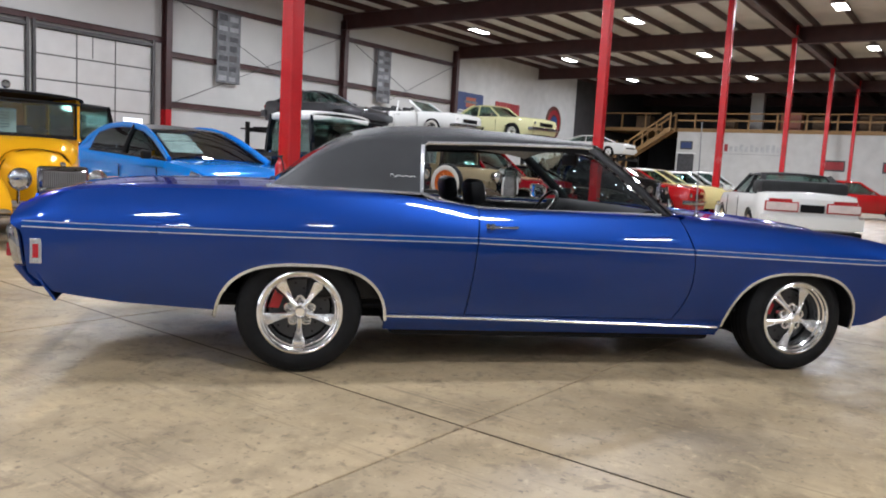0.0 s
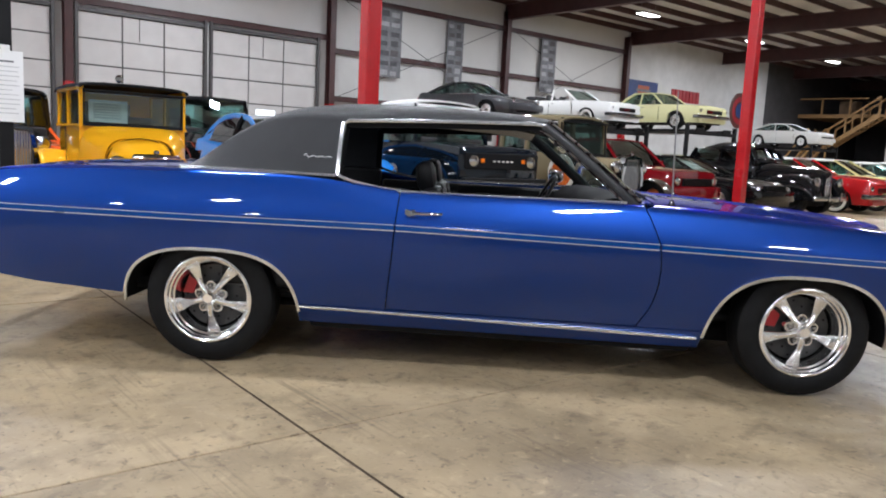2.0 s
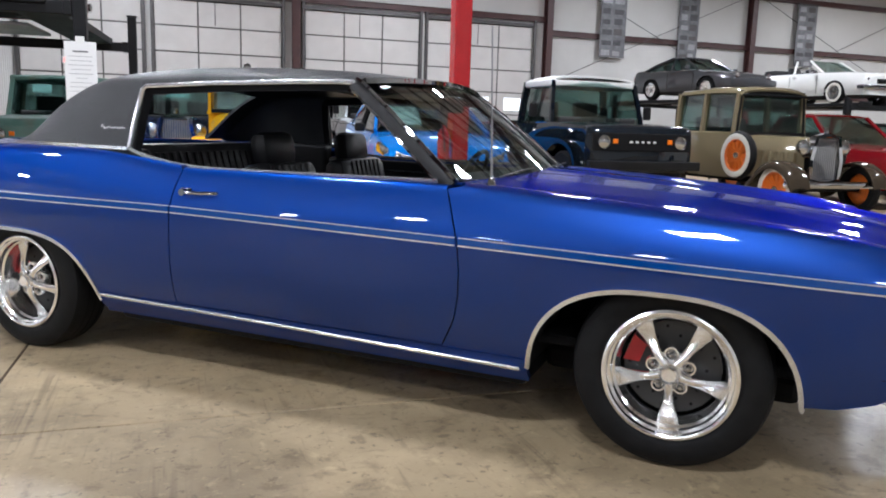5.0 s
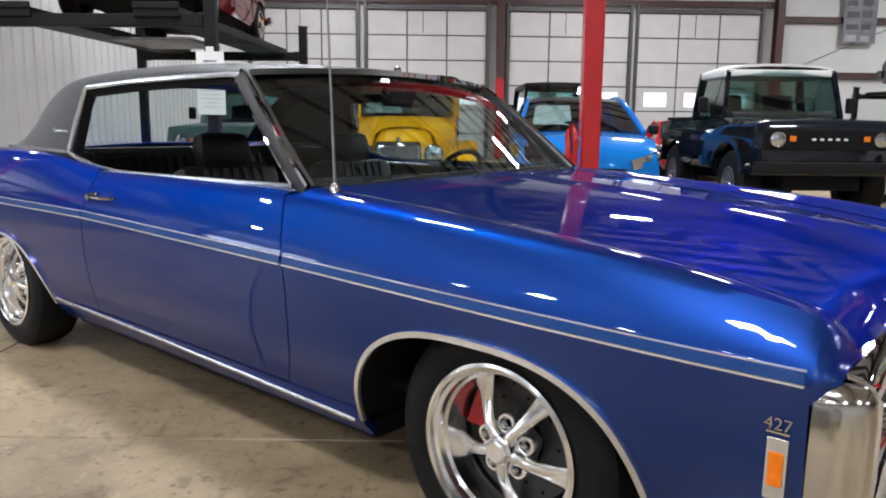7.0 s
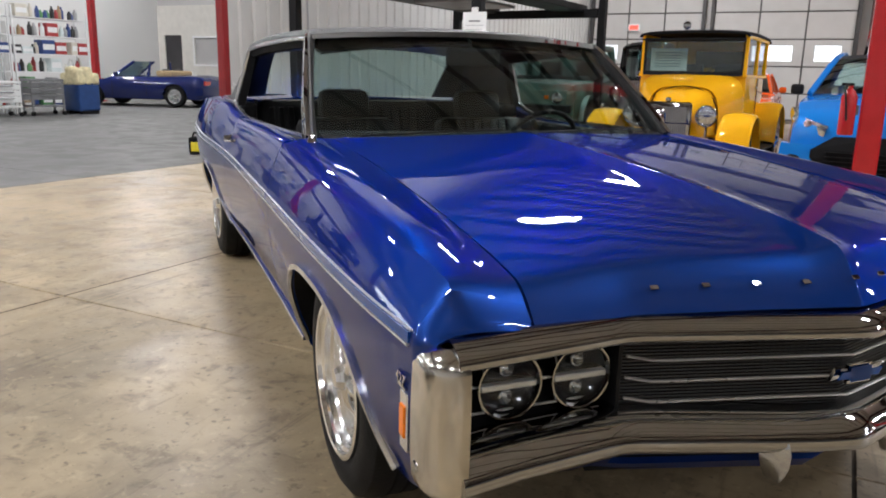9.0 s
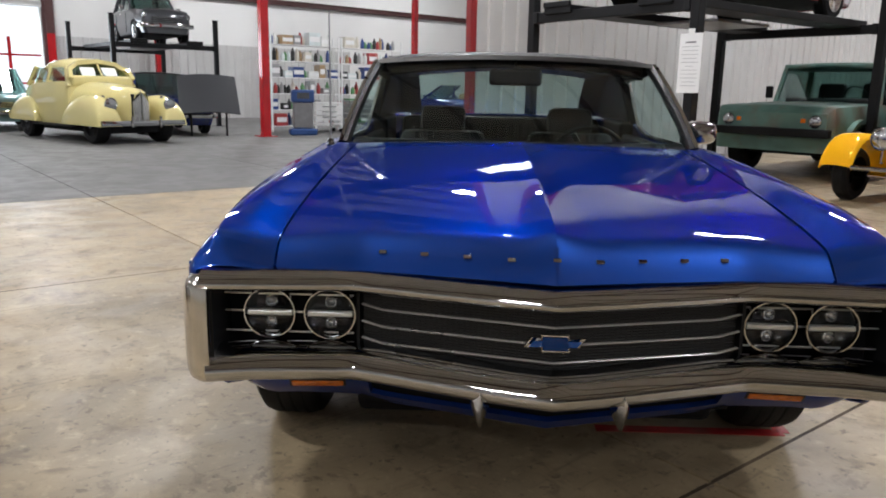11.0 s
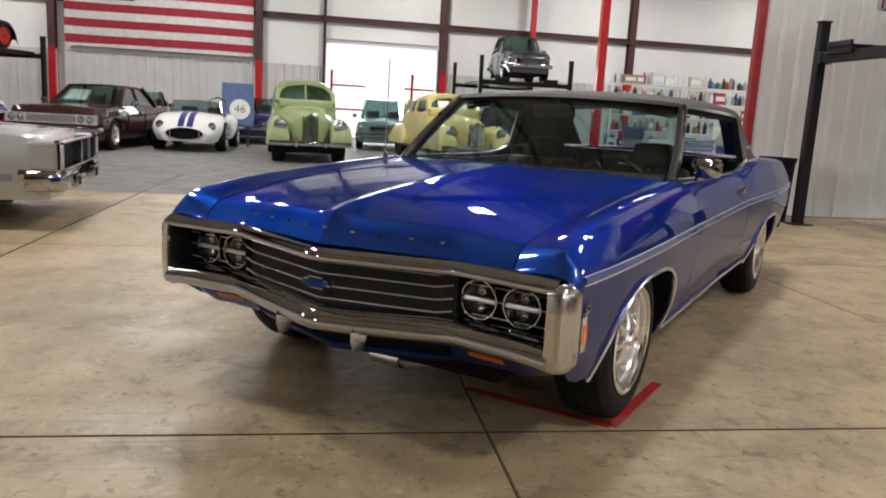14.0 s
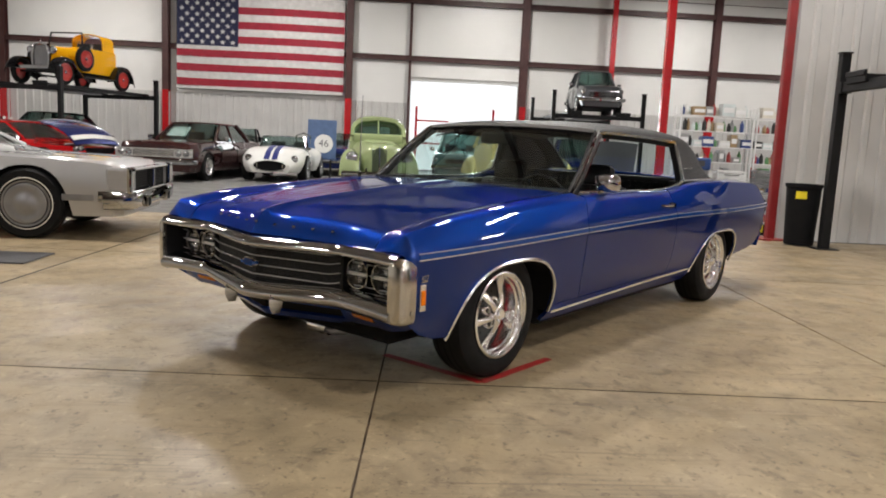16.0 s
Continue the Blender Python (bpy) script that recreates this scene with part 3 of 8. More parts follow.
for y0, z0, w, h in ((15.05, 3.2, .9, .6), (5.2, 2.1, 1.3, .7), (2.2, 2.1, .9, .7)):
    pc = tagged(mesh_ob("wall_picture", box((END - .03, y0, z0), (END - .004, y0 + w, z0 + h), .008), M_POSTER2), "small dark framed picture on the white wall", "picture", "wall pictures")
    part("print", box((END - .036, y0 + .08, z0 + .1), (END - .031, y0 + w - .08, z0 + h - .1)), M_SIGNBLUE if z0 > 3 else M_SIGNRED, pc)

# mezzanine railing and stairs
rail = tagged(mesh_ob("railing", box((END - .02, SOUTH, 5.70), (END + .10, 16.4, 5.79), .01), M_WOOD), "plain pine railing along the mezzanine", "railing", kind="structure")
part("mid_rail", box((END + .02, SOUTH, 5.20), (END + .07, 16.4, 5.32)), M_WOOD, rail)
part("top_rail", box((END - .02, 17.6, 5.70), (END + .10, NORTH - .1, 5.79), .01), M_WOOD, rail)
y = -17.9
while y < NORTH - .2:
    part("post", box((END, y - .06, 4.7), (END + .08, y + .06, 5.70)), M_WOOD, rail)
    y += 1.83
FLIGHT = 11                                # risers of .182 from the deck to the landing
stairs = tagged(mesh_ob("stairs", box((END - 1.25, 19.4, 2.58), (END - .06, 20.8, 2.70)), M_WOOD), "wooden stairs up to the mezzanine", "stairs", kind="structure")
for k in range(FLIGHT):
    part("tread", box((END - 1.15, 16.5 + .27 * k, 4.52 - .182 * k - .04), (END - .06, 16.5 + .27 * (k + 1), 4.52 - .182 * k)), M_WOOD, stairs)
for k in range(14):
    part("tread", box((END - 1.25 - .27 * (k + 1), 19.5, 2.52 - .18 * k - .04), (END - 1.25 - .27 * k, 20.7, 2.52 - .18 * k)), M_WOOD, stairs)
for x in (END - 1.15, END - .09):
    part("stringer", sweep([(x, 16.4, 4.62), (x, 19.4, 2.60)], [(-.03, -.17), (.03, -.17), (.03, .1), (-.03, .1)]), M_WOOD, stairs)
    part("handrail", sweep([(x, 16.4, 5.72), (x, 19.4, 3.66)], [(-.04, -.06), (.04, -.06), (.04, .06), (-.04, .06)]), M_WOOD, stairs)
    for f in (0, .33, .66, 1):
        part("newel", box((x - .05, 16.35 + 3.0 * f, 4.55 - 2.0 * f), (x + .05, 16.45 + 3.0 * f, 5.72 - 2.05 * f)), M_WOOD, stairs)
for y in (19.55, 20.65):
    part("stringer", sweep([(END - 1.25, y, 2.62), (END - 5.1, y, .1)], [(-.03, -.15), (.03, -.15), (.03, .1), (-.03, .1)]), M_WOOD, stairs)
    part("handrail", sweep([(END - 1.25, y, 3.66), (END - 5.1, y, 1.1)], [(-.04, -.06), (.04, -.06), (.04, .06), (-.04, .06)]), M_WOOD, stairs)
for x, y in ((END - 1.2, 19.45), (END - 1.2, 20.75), (END - .12, 20.75)):
    part("landing_post", box((x - .05, y - .05, 0), (x + .05, y + .05, 3.7)), M_WOOD, stairs)
win = tagged(mesh_ob("window_1", box((END + .06, 14.9, 1.5), (END + .1, 16.1, 2.9)), M_POSTER2), "small dark window below the mezzanine", "window", kind="structure")
part("frame", box((END - .01, 14.8, 2.9), (END + .05, 16.19, 2.98)), M_WHITE, win)
for y, w, h, mt in ((8.3, 1.3, 1.2, M_SIGNORANGE), (6.6, 1.0, .9, M_CRATE), (12.6, .9, .8, M_CRATE), (3.4, 1.4, 1.0, M_CRATE), (18.8, 1.1, .9, M_CRATE)):
    cr = tagged(mesh_ob("storage_crate", box((END + 1.2, y, 4.7), (END + 2.1, y + w, 4.7 + h), .03), mt), "plain crate stored on the mezzanine deck", "crate", "stored crates")
    part("lid", box((END + 1.17, y - .03, 4.7 + h), (END + 2.13, y + w + .03, 4.74 + h), .01), mt, cr)
for y in (11.2, -4.0):
    tagged(mesh_ob("mezzanine_post", box((END + 3.0, y, 4.7), (END + 3.4, y + .9, EAVE + .1), .02), M_SHEET), kind="structure")

# roof: purlins, rafters, insulation blanket
bm = bmesh.new()
add_box(bm, (WEST - 0.2, SOUTH - 0.2, EAVE + 0.35), (EAST + 0.2, NORTH + 0.2, EAVE + 0.5))
tagged(mesh_ob("ceiling", bm, M_ROOF), "grey insulation blanket between dark purlins", "ceiling", kind="structure")
bm = bmesh.new()
y = SOUTH + 0.6
while y < NORTH:
    add_box(bm, (WEST, y - 0.04, EAVE + 0.1), (EAST, y + 0.04, EAVE + 0.35))
    y += 1.5
tagged(mesh_ob("purlins", bm, M_STEEL), "dark maroon roof purlins", "purlin", kind="structure")
for x in [2.9 + BAY * k for k in range(-3, 7)]:
    i_beam("rafter", (x, SOUTH, EAVE - 0.25), (x, NORTH, EAVE - 0.25), 0.28, 0.7, M_STEEL)
i_beam("ridge_girder", (WEST, 4.6, EAVE - 0.2), (EAST, 4.6, EAVE - 0.2), 0.25, 0.6, M_STEEL)

# high-bay lamps
bm = bmesh.new()
add_box(bm, (-0.6, -0.23, 0.0), (0.6, 0.23, 0.09), 0.02)
for sx in (-0.5, 0.5):
    add_cyl(bm, (sx, 0, 0.09), (sx, 0, EAVE + .36 - LAMP_Z), 0.006, seg=6)
lamp = mesh_ob("high_bay_lamp", bm, M_GREYMETAL)
part("diffuser", box((-0.58, -0.21, -0.012), (0.58, 0.21, 0.0)), M_LAMP, lamp, "lit white diffuser")
tagged(lamp, "lit rectangular high-bay ceiling lamp hung on wires", "ceiling lamp", "high-bay lamps")
for k, (lx, ly) in enumerate(LAMPS):
    copy_thing(lamp, pose(lx, ly, LAMP_Z))
bpy.data.objects.remove(lamp.children[0])
bpy.data.objects.remove(lamp)

# ---- the blue coupe ----
def paint(name, col, metal=0.3, rough=0.42, flake=0.06):
    """Clear-coated paint with a fine flake and faint orange peel."""
    m = mat(name, col, rough, metal, vary=flake, scale=900, coat=1.0, rough_vary=0.05, spec=0.0)
    n, lk = m.node_tree.nodes, m.node_tree.links
    p = n["Principled BSDF"]
    p.inputs["Coat Roughness"].default_value = 0.012
    t = n.new("ShaderNodeTexNoise")
    t.inputs["Scale"].default_value, t.inputs["Detail"].default_value = 14.0, 2.0
    tc = n.new("ShaderNodeTexCoord")
    lk.new(tc.outputs["Object"], t.inputs["Vector"])
    b = n.new("ShaderNodeBump")
    b.inputs["Strength"].default_value, b.inputs["Distance"].default_value = 0.06, 0.002
    lk.new(t.outputs[0], b.inputs["Height"])
    lk.new(b.outputs[0], p.inputs["Coat Normal"])
    return m


M_BLUE = paint("metallic_blue_paint", (0.011, 0.043, 0.225), 0.86, 0.43)
M_BLUE.node_tree.nodes["Principled BSDF"].inputs["Coat IOR"].default_value = 1.46
M_BLUE.node_tree.nodes["Principled BSDF"].inputs["Coat Weight"].default_value = 0.85
M_BLUE.node_tree.nodes["Principled BSDF"].inputs["Specular Tint"].default_value = (0.09, 0.18, 0.46, 1)
M_MOULD = paint("bright_blue_stripe", (0.005, 0.062, 0.29), 0.3, 0.3)
M_VINYL = mat("charcoal_vinyl", (0.026, 0.027, 0.030), 0.5, vary=0.12, scale=5, bump=0.5, bump_scale=260, spec=0.35)
M_LEATHER = mat("black_vinyl_upholstery", (0.006, 0.006, 0.007), 0.4, vary=0.2, bump=0.3, bump_scale=150, spec=0.25)
M_PILLAR = mat("dark_pillar_vinyl", (0.010, 0.010, 0.011), 0.35, spec=0.4, vary=0.15, bump=0.4, bump_scale=240)
M_LIP = mat("worn_chrome_lip", (0.74, 0.76, 0.79), 0.2, 0.95, vary=0.08, scale=30)
M_WORNCHROME = mat("brushed_bumper_end", (0.62, 0.60, 0.56), 0.17, 1.0, vary=0.08, scale=8, rough_vary=0.3)
M_AMBERDARK = mat("dark_amber_lens", (0.46, 0.115, 0.008), 0.2, coat=0.5, vary=0.3, scale=60)
M_VANE = mat("grille_vane", (0.032, 0.032, 0.033), 0.5, spec=0.4)
M_SATIN = mat("satin_chrome", (0.80, 0.80, 0.80), 0.30, 0.7)
M_CALIPER = mat("red_caliper", (0.32, 0.010, 0.014), 0.35)
M_DISC = mat("brake_disc", (0.055, 0.055, 0.055), 0.45, 0.7)
M_BEZEL = mat("dark_lamp_bowl", (0.035, 0.036, 0.038), 0.12, 0.8, vary=0.3, scale=60)
M_LENS = glass_mat("lamp_lens", (0.93, 0.95, 0.96))
M_LENSIN = mat("lamp_reflector", (0.55, 0.57, 0.60), 0.15, 1.0, vary=0.3, scale=60)
M_WSGLASS = glass_mat("windscreen_glass", (0.76, 0.85, 0.84))

Z_SHOULDER = [(-3.0, .78), (-2.92, .855), (-2.74, .920), (-2.48, .950), (-2.07, .968), (-1.65, .978), (-1.2, .980), (-0.95, .968), (-0.75, .945), (-0.56, .928), (0, .935), (.6, .938), (1.26, .913), (1.88, .879), (2.1, .855), (2.2, .838), (2.30, .818)]
Y_WIDE = [(-3.0, .88), (-2.9, .925), (-2.6, .962), (-1.9, .992), (-1.5, .998), (-0.9, .985), (-.3, .978), (.5, .985), (1.5, .995), (1.9, .990), (2.1, .982), (2.25, .970), (2.3, .96)]
Z_LOW = [(-3.0, .53), (-2.92, .50), (-2.83, .41), (-2.46, .364), (-1.98, .335), (-1.07, .335), (1.03, .335), (1.93, .312), (2.05, .325), (2.15, .36), (2.25, .425)]
Z_STRIPE = [(-2.95, .748), (-1.64, .757), (-.6, .766), (.76, .753), (2.25, .732)]
ARCHES = ((-1.525, .462, .2, .600, 2.8), (1.485, .465, .2, .648, 2.7))


def arch_z(x):
    for c, a, zb, zt, n in ARCHES:
        if abs(x - c) < a:
            return zb + (zt - zb) * (1 - abs((x - c) / a) ** n) ** (1 / n)
    return 0


def side_low(x):
    return max(lerp_table(Z_LOW, x), arch_z(x))


def hood_front(y):
    return 2.398 - .235 * min(.5, abs(y)) - .02 * max(0, abs(y) - .5)


def soft_min(a, b, w):
    h = max(w - abs(a - b), 0) / w
    return min(a, b) - h * h * w / 4


def hood_z(d, y):
    """A slanted brow, a nearly flat top behind it, and a pinched crease along the middle."""
    f = min(1, abs(y) / .725)
    drop = math.exp(-d / .16)
    c = soft_min(.745 + 1.5 * d, .853 + .106 * d - .0195 * d * d - .036 * drop, .060)
    e = soft_min(.735 + 1.45 * d, .815 + .135 * d - .0295 * d * d - .024 * drop, .055)
    ridge = .020 * max(0, 1 - abs(y) / .10) ** 1.7 * min(1, d / .09) * max(.3, 1 - d / 2.2)
    return e + (c - e) * (1 - f ** 2.2) + ridge


def edge_z(x):
    """Height of the seam between hood and fender."""
    return hood_z(.968 * (hood_front(.728) - x), .728) + .002


def shoulder_z(x):
    return soft_min(smooth_table(Z_SHOULDER, x, .06), .735 + 2.1 * (2.294 - x), .055)


def side_y(x, z):
    """Half width of the body at height z."""
    w = smooth_table(Y_WIDE, x, .15)
    zs = shoulder_z(x)
    zm = lerp_table(Z_STRIPE, x)
    if z <= zm:
        return w - smooth_table([(.1, .175), (.22, .125), (.30, .092), (.36, .066), (.42, .044), (.50, .022), (.60, .007), (.70, .0), (1, 0)], z, .03)
    f = min(1.2, (z - zm) / max(.02, zs - zm))
    return w - .002 - .075 * f ** 1.5


def side_panel(xs, rear_edge=None, front_edge=None, v0=0.0, low=None):
    """Outer skin for y > 0 between stations, as rows from the sill to the shoulder; edges are (z, x) tables."""
    rows = []
    for k in range(19):
        row = []
        for x in xs:
            zl = side_low(x) if low is None else max(low, arch_z(x))
            z = zl + (.685 - zl) * k / 8 if k < 9 else .685 + (shoulder_z(x) - .685) * (k - 8) / 10
            xx = x
            for edge, ref in ((rear_edge, xs[0]), (front_edge, xs[-1])):
                if edge:
                    w = max(0, 1 - abs(x - ref) / .3)
                    xx += w * (lerp_table(edge, z) - ref)
            row.append((xx, side_y(xx, z), z))
        rows.append(row)
    return rows


def span(a, b, step=.05):
    n = max(2, round((b - a) / step))
    return [a + (b - a) * k / n for k in range(n + 1)]


def with_arch(xs, arch):
    c, a = arch[:2]
    keep = [x for x in xs if abs(x - c) > a + .012]
    return sorted(keep + [c + a * math.cos(math.pi * k / 40) for k in range(41)] + [c - a - .003, c + a + .003])


hero = empty("vintage_coupe", pose(0, 0, 0, 0, 0, -42), "metallic blue vintage two-door coupe with charcoal vinyl roof, parked on concrete", "car")

DOOR_REAR = [(.30, -.613), (.34, -.61), (.6, -.585), (.775, -.574), (.95, -.562)]
DOOR_FRONT = [(.30, .655), (.34, .68), (.45, .737), (.55, .758), (.65, .762), (.75, .752), (.85, .715), (.95, .668)]
GAP = .006
TAIL_EDGE = [(.30, -2.862), (.42, -2.882), (.55, -2.905), (.68, -2.915), (.715, -2.930), (.738, -2.972), (.78, -2.982), (.86, -2.950), (.92, -2.93)]
shift = lambda t, d: [(z, x + d) for z, x in t]
quarter_xs = with_arch(span(-2.93, -.59, .06), ARCHES[0])
fender_xs = with_arch(span(.73, 2.10, .05) + span(2.11, 2.245, .0135), ARCHES[1])
door_xs = span(-.59, .73, .06)


def top_strip(x, n=5, inner=.70, zin=None):
    """From the shoulder over the rounded edge to the inner seam."""
    zs = shoulder_z(x)
    y0 = side_y(x, zs)
    zi = zs if zin is None else zin
    crown = .018 * max(.25, min(1, (2.30 - x) / .30))
    pts = []
    for k in range(n + 1):
        f = k / n
        y = y0 + (inner - y0) * f
        z = zs + (zi - zs) * f + crown * math.sin(math.pi * min(1, f * 1.25)) * (1 - f * .4)
        pts.append((x, y, z))
    return pts


for sgn, rows_all in ((1, 0), (-1, 1)):
    def flip(rows):
        return rows if sgn > 0 else [[(x, -y, z) for x, y, z in r] for r in rows]
    # quarter panel with its top
    rows = side_panel(quarter_xs, TAIL_EDGE, shift(DOOR_REAR, -GAP))
    tops = [[top_strip(x, 5, lerp_table([(-1.72, .66), (-1.64, .80), (-.9, .865), (-.6, .84)], x), shoulder_z(x) + .004)[k] for x in quarter_xs] for k in range(1, 6)]
    part("quarter_panel", grid(flip(rows + tops), thick=.010), M_BLUE, hero, smooth=40)
    rows = side_panel(door_xs, DOOR_REAR, DOOR_FRONT, low=.338)
    tops = [[(x, side_y(x, shoulder_z(x)) - d, shoulder_z(x) + e) for x, _, _ in rows[-1]] for d, e in ((.012, .007), (.03, .010), (.055, .008), (.06, -.03))]
    door = part("door", grid(flip(rows + tops), thick=.012), M_BLUE, hero, smooth=40)
    rows = side_panel(fender_xs, shift(DOOR_FRONT, GAP), None)
    tops = [[top_strip(x, 6, .735 if x > 1 else .735, edge_z(x))[k] for x in fender_xs] for k in range(1, 7)]
    part("front_fender", grid(flip(rows + tops), thick=.010), M_BLUE, hero, smooth=40)
    # rounded nose of the fender, down to the bumper
    nose_xs = span(2.245, 2.289, .004)
    rows = []
    for k in range(8, 19):
        rows.append([(x, y - .030 * ((x - 2.245) / .044) ** 2.2, z) for x, y, z in side_panel(nose_xs)[k]])
    for k in range(1, 7):
        rows.append([(x, y - .030 * ((x - 2.245) / .044) ** 2.2 * (1 - k / 6), z) for x, y, z in (top_strip(x, 6, .735, edge_z(min(x, 2.276)))[k] for x in nose_xs)])
    rows = [[(x, y, max(z, .722) if k > 4 else z) for x, y, z in r] for k, r in enumerate(rows)]
    part("fender_nose", grid(flip(rows), thick=.006), M_BLUE, hero, smooth=50)
    # sill
    sill = [[(x, side_y(x, z) + (.004 if z > .27 else -.012), z) for x in span(-1.07, 1.02, .1)] for z in (.235, .25, .275, .30, .332)]
    part("sill", grid(flip(sill), thick=.02), M_BLUE, hero, smooth=40)
    part("sill_trim", sweep([(x, sgn * (side_y(x, .315) + .004), lerp_table([(-1.07, .322), (1.0, .293)], x)) for x in span(-1.06, .995, .2)], [(-.005, -.007), (.005, -.007), (.008, 0), (.005, .007), (-.005, .007)]), M_LIP, hero, "thin chrome sill strip", smooth=40)
    # wheel-arch lips
    for c, a, zb, zt, n in ARCHES:
        pts = []
        for k in range(49):
            x = c + a * math.cos(math.pi * k / 48)
            z = arch_z(x) if 0 < k < 48 else zb
            z = max(z, .300 if c > 0 else .295)
            pts.append(Vector((x, sgn * (side_y(x, z) + .006), z)))
        tidy = [pts[0]]
        for q in pts[1:]:
            if (q - tidy[-1]).length > .006:
                tidy.append(q)
        part("arch_trim", sweep(tidy, [(-.008, -.006), (.008, -.006), (.009, .005), (0, .011), (-.009, .005)], (0, 1, 0)), M_LIP, hero, "chrome wheel-arch lip", smooth=50)
        # inner wheel well
        rows = []
        for k in range(25):
            x = c + (a + .01) * math.cos(math.pi * k / 24)
            z = max(arch_z(c + a * math.cos(math.pi * k / 24)) if 0 < k < 24 else zb, .29) + .012
            rows.append([(x, sgn * (side_y(x, z) - .012), z), (x, sgn * .55, z)])
        part("wheel_well", grid(rows, thick=.01), M_BLACKMATT, hero)
        part("well_wall", box((c - a - .02, sgn * .55 - .01, .31), (c + a + .02, sgn * .55 + .01, .66)), M_BLACKMATT, hero)
    # stripe: a bright band between two thin lines
    for names, dz, hw, mt, proud in (("stripe_band", 0, .011, M_MOULD, .0035), ("stripe_line", .0135, .0015, M_SATIN, .005), ("stripe_line", -.0145, .0022, M_SATIN, .0055)):
        for xa, xb in ((-2.92, -.582), (-.572, .745), (.759, 2.235)):
            path = [(x, sgn * (side_y(x, lerp_table(Z_STRIPE, x) + dz) + proud - .003), lerp_table(Z_STRIPE, x) + dz) for x in span(xa, xb, .1)]
            part(names, sweep(path, [(-.003, -hw), (.003, -hw), (.003, hw), (-.003, hw)]), mt, hero)
    # door handle: round button housing and bar
    hy = side_y(-.45, .842)
    h = part("door_handle", sweep([(-.515, sgn * (hy + .022), .842), (-.46, sgn * (hy + .030), .843), (-.40, sgn * (hy + .028), .844), (-.355, sgn * (hy + .012), .845)], ring_prof(.006, 8, 1.2)), M_CHROME, hero, "chrome pull handle", smooth=60)
    part("button", cyl((-.505, sgn * (hy - .004), .842), (-.505, sgn * (hy + .034), .842), .018, .015, 20), M_CHROME, h, smooth=50)
    part("handle_plate", box((-.532, sgn * hy - .006, .824), (-.478, sgn * hy + .006, .860), .004), M_CHROME, h)
    part("handle_foot", box((-.365, sgn * hy - .006, .838), (-.342, sgn * hy + .010, .852), .004), M_CHROME, h)
    part("lock", cyl((-.482, sgn * (hy - .002), .787), (-.482, sgn * (hy + .012), .787), .013, .011, 16), M_CHROME, hero)
    # marker lamps
    for xm, zlo, zhi, lens in ((-2.852, .562, .668, M_REDLENS), (2.198, .497, .600, M_AMBER)):
        hw = .020 if xm > 0 else .028
        ym = sgn * (side_y(xm, (zlo + zhi) / 2) + .002)
        fr = part("side_marker", box((xm - hw, ym - .008, zlo - .010), (xm + hw, ym + .008, zhi + .010), .003), M_LIP, hero, "chrome-framed side marker lamp")
        part("lens", box((xm - .014, ym - .012, zlo + .018), (xm + .014, ym + .012, zhi - .018), .003), lens, fr)
    badge = part("badge", box((2.177, sgn * (side_y(2.198, .63)) - .005, .618), (2.219, sgn * (side_y(2.198, .63)) + .005, .624), .001), M_CHROME, hero, "chrome engine size badge")
    text_ob("badge_number", "427", .034, pose(2.198, sgn * (side_y(2.198, .63) + .004), .637, 90, 0, 0 if sgn < 0 else 180), M_CHROME, badge, .003)

# hood
rows = []
ys = sorted({k * side / 1000 for side in (1, -1) for k in (0, 6, 14, 24, 36, 50, 66, 84, 102, 130, 165, 200, 240, 280, 320, 360, 400, 440, 480, 510, 540, 570, 600, 630, 655, 680, 700, 716, 728)})
for s in (0, .004, .009, .015, .021, .027, .033, .039, .045, .051, .057, .063, .07, .08, .1, .13, .17, .22, .28, .34, .40, .47, .54, .61, .68, .75, .82, .88, .94, 1.0):
    rows.append([(hood_front(y) - s * (hood_front(y) - (.70 + .13 * (1 - (y / .73) ** 2))), y, hood_z(s * (hood_front(y) - .75), y)) for y in ys])
part("hood", grid(rows, thick=.012), M_BLUE, hero, smooth=33)
# nine small chrome bars where the name stands on the hood's lip
for k in range(9):
    y = -.446 + .892 * k / 8
    d = .034
    x = hood_front(y) - d
    bm = box((-.0015, -.010, -.0055), (.0015, .010, .0055), .001)
    letter = part("hood_mark", bm, M_CHROME, hero)
    letter.matrix_local = pose(x + .003, y, hood_z(d, y) + .002, 0, -52, 0)
# drip channels below the hood's edges
for sgn in (1, -1):
    rows = [[(x, sgn * (.695 + .03 * q), hood_z(max(.02, hood_front(.728) - x), .728) - .016 + (.004 if q == 3 else 0)) for q in range(4)] for x in span(.80, hood_front(.728) - .012, .08)]
    part("hood_channel", grid(rows, thick=.006), M_BLUE, hero, smooth=40)
# cowl with vent slots
rows = [[(x + .13 * (1 - (y / .8) ** 2), y, z + .012 * (1 - (y / .8) ** 2)) for y in [-.80 + 1.6 * k / 24 for k in range(25)]] for x, z in ((.70 - .006, .948), (.68, .950), (.655, .949), (.645, .93))]
cowl = part("cowl", grid(rows, thick=.01), M_BLUE, hero, smooth=40)
for k in range(46):
    y = -.46 + .92 * k / 45
    x = .672 + .13 * (1 - (y / .8) ** 2)
    s = part("vent_slot", box((-.016, -.004, 0), (.016, .004, .0055)), M_BLACKMATT, cowl)
    s.location = (x, y, .9495 + .012 * (1 - (y / .8) ** 2))
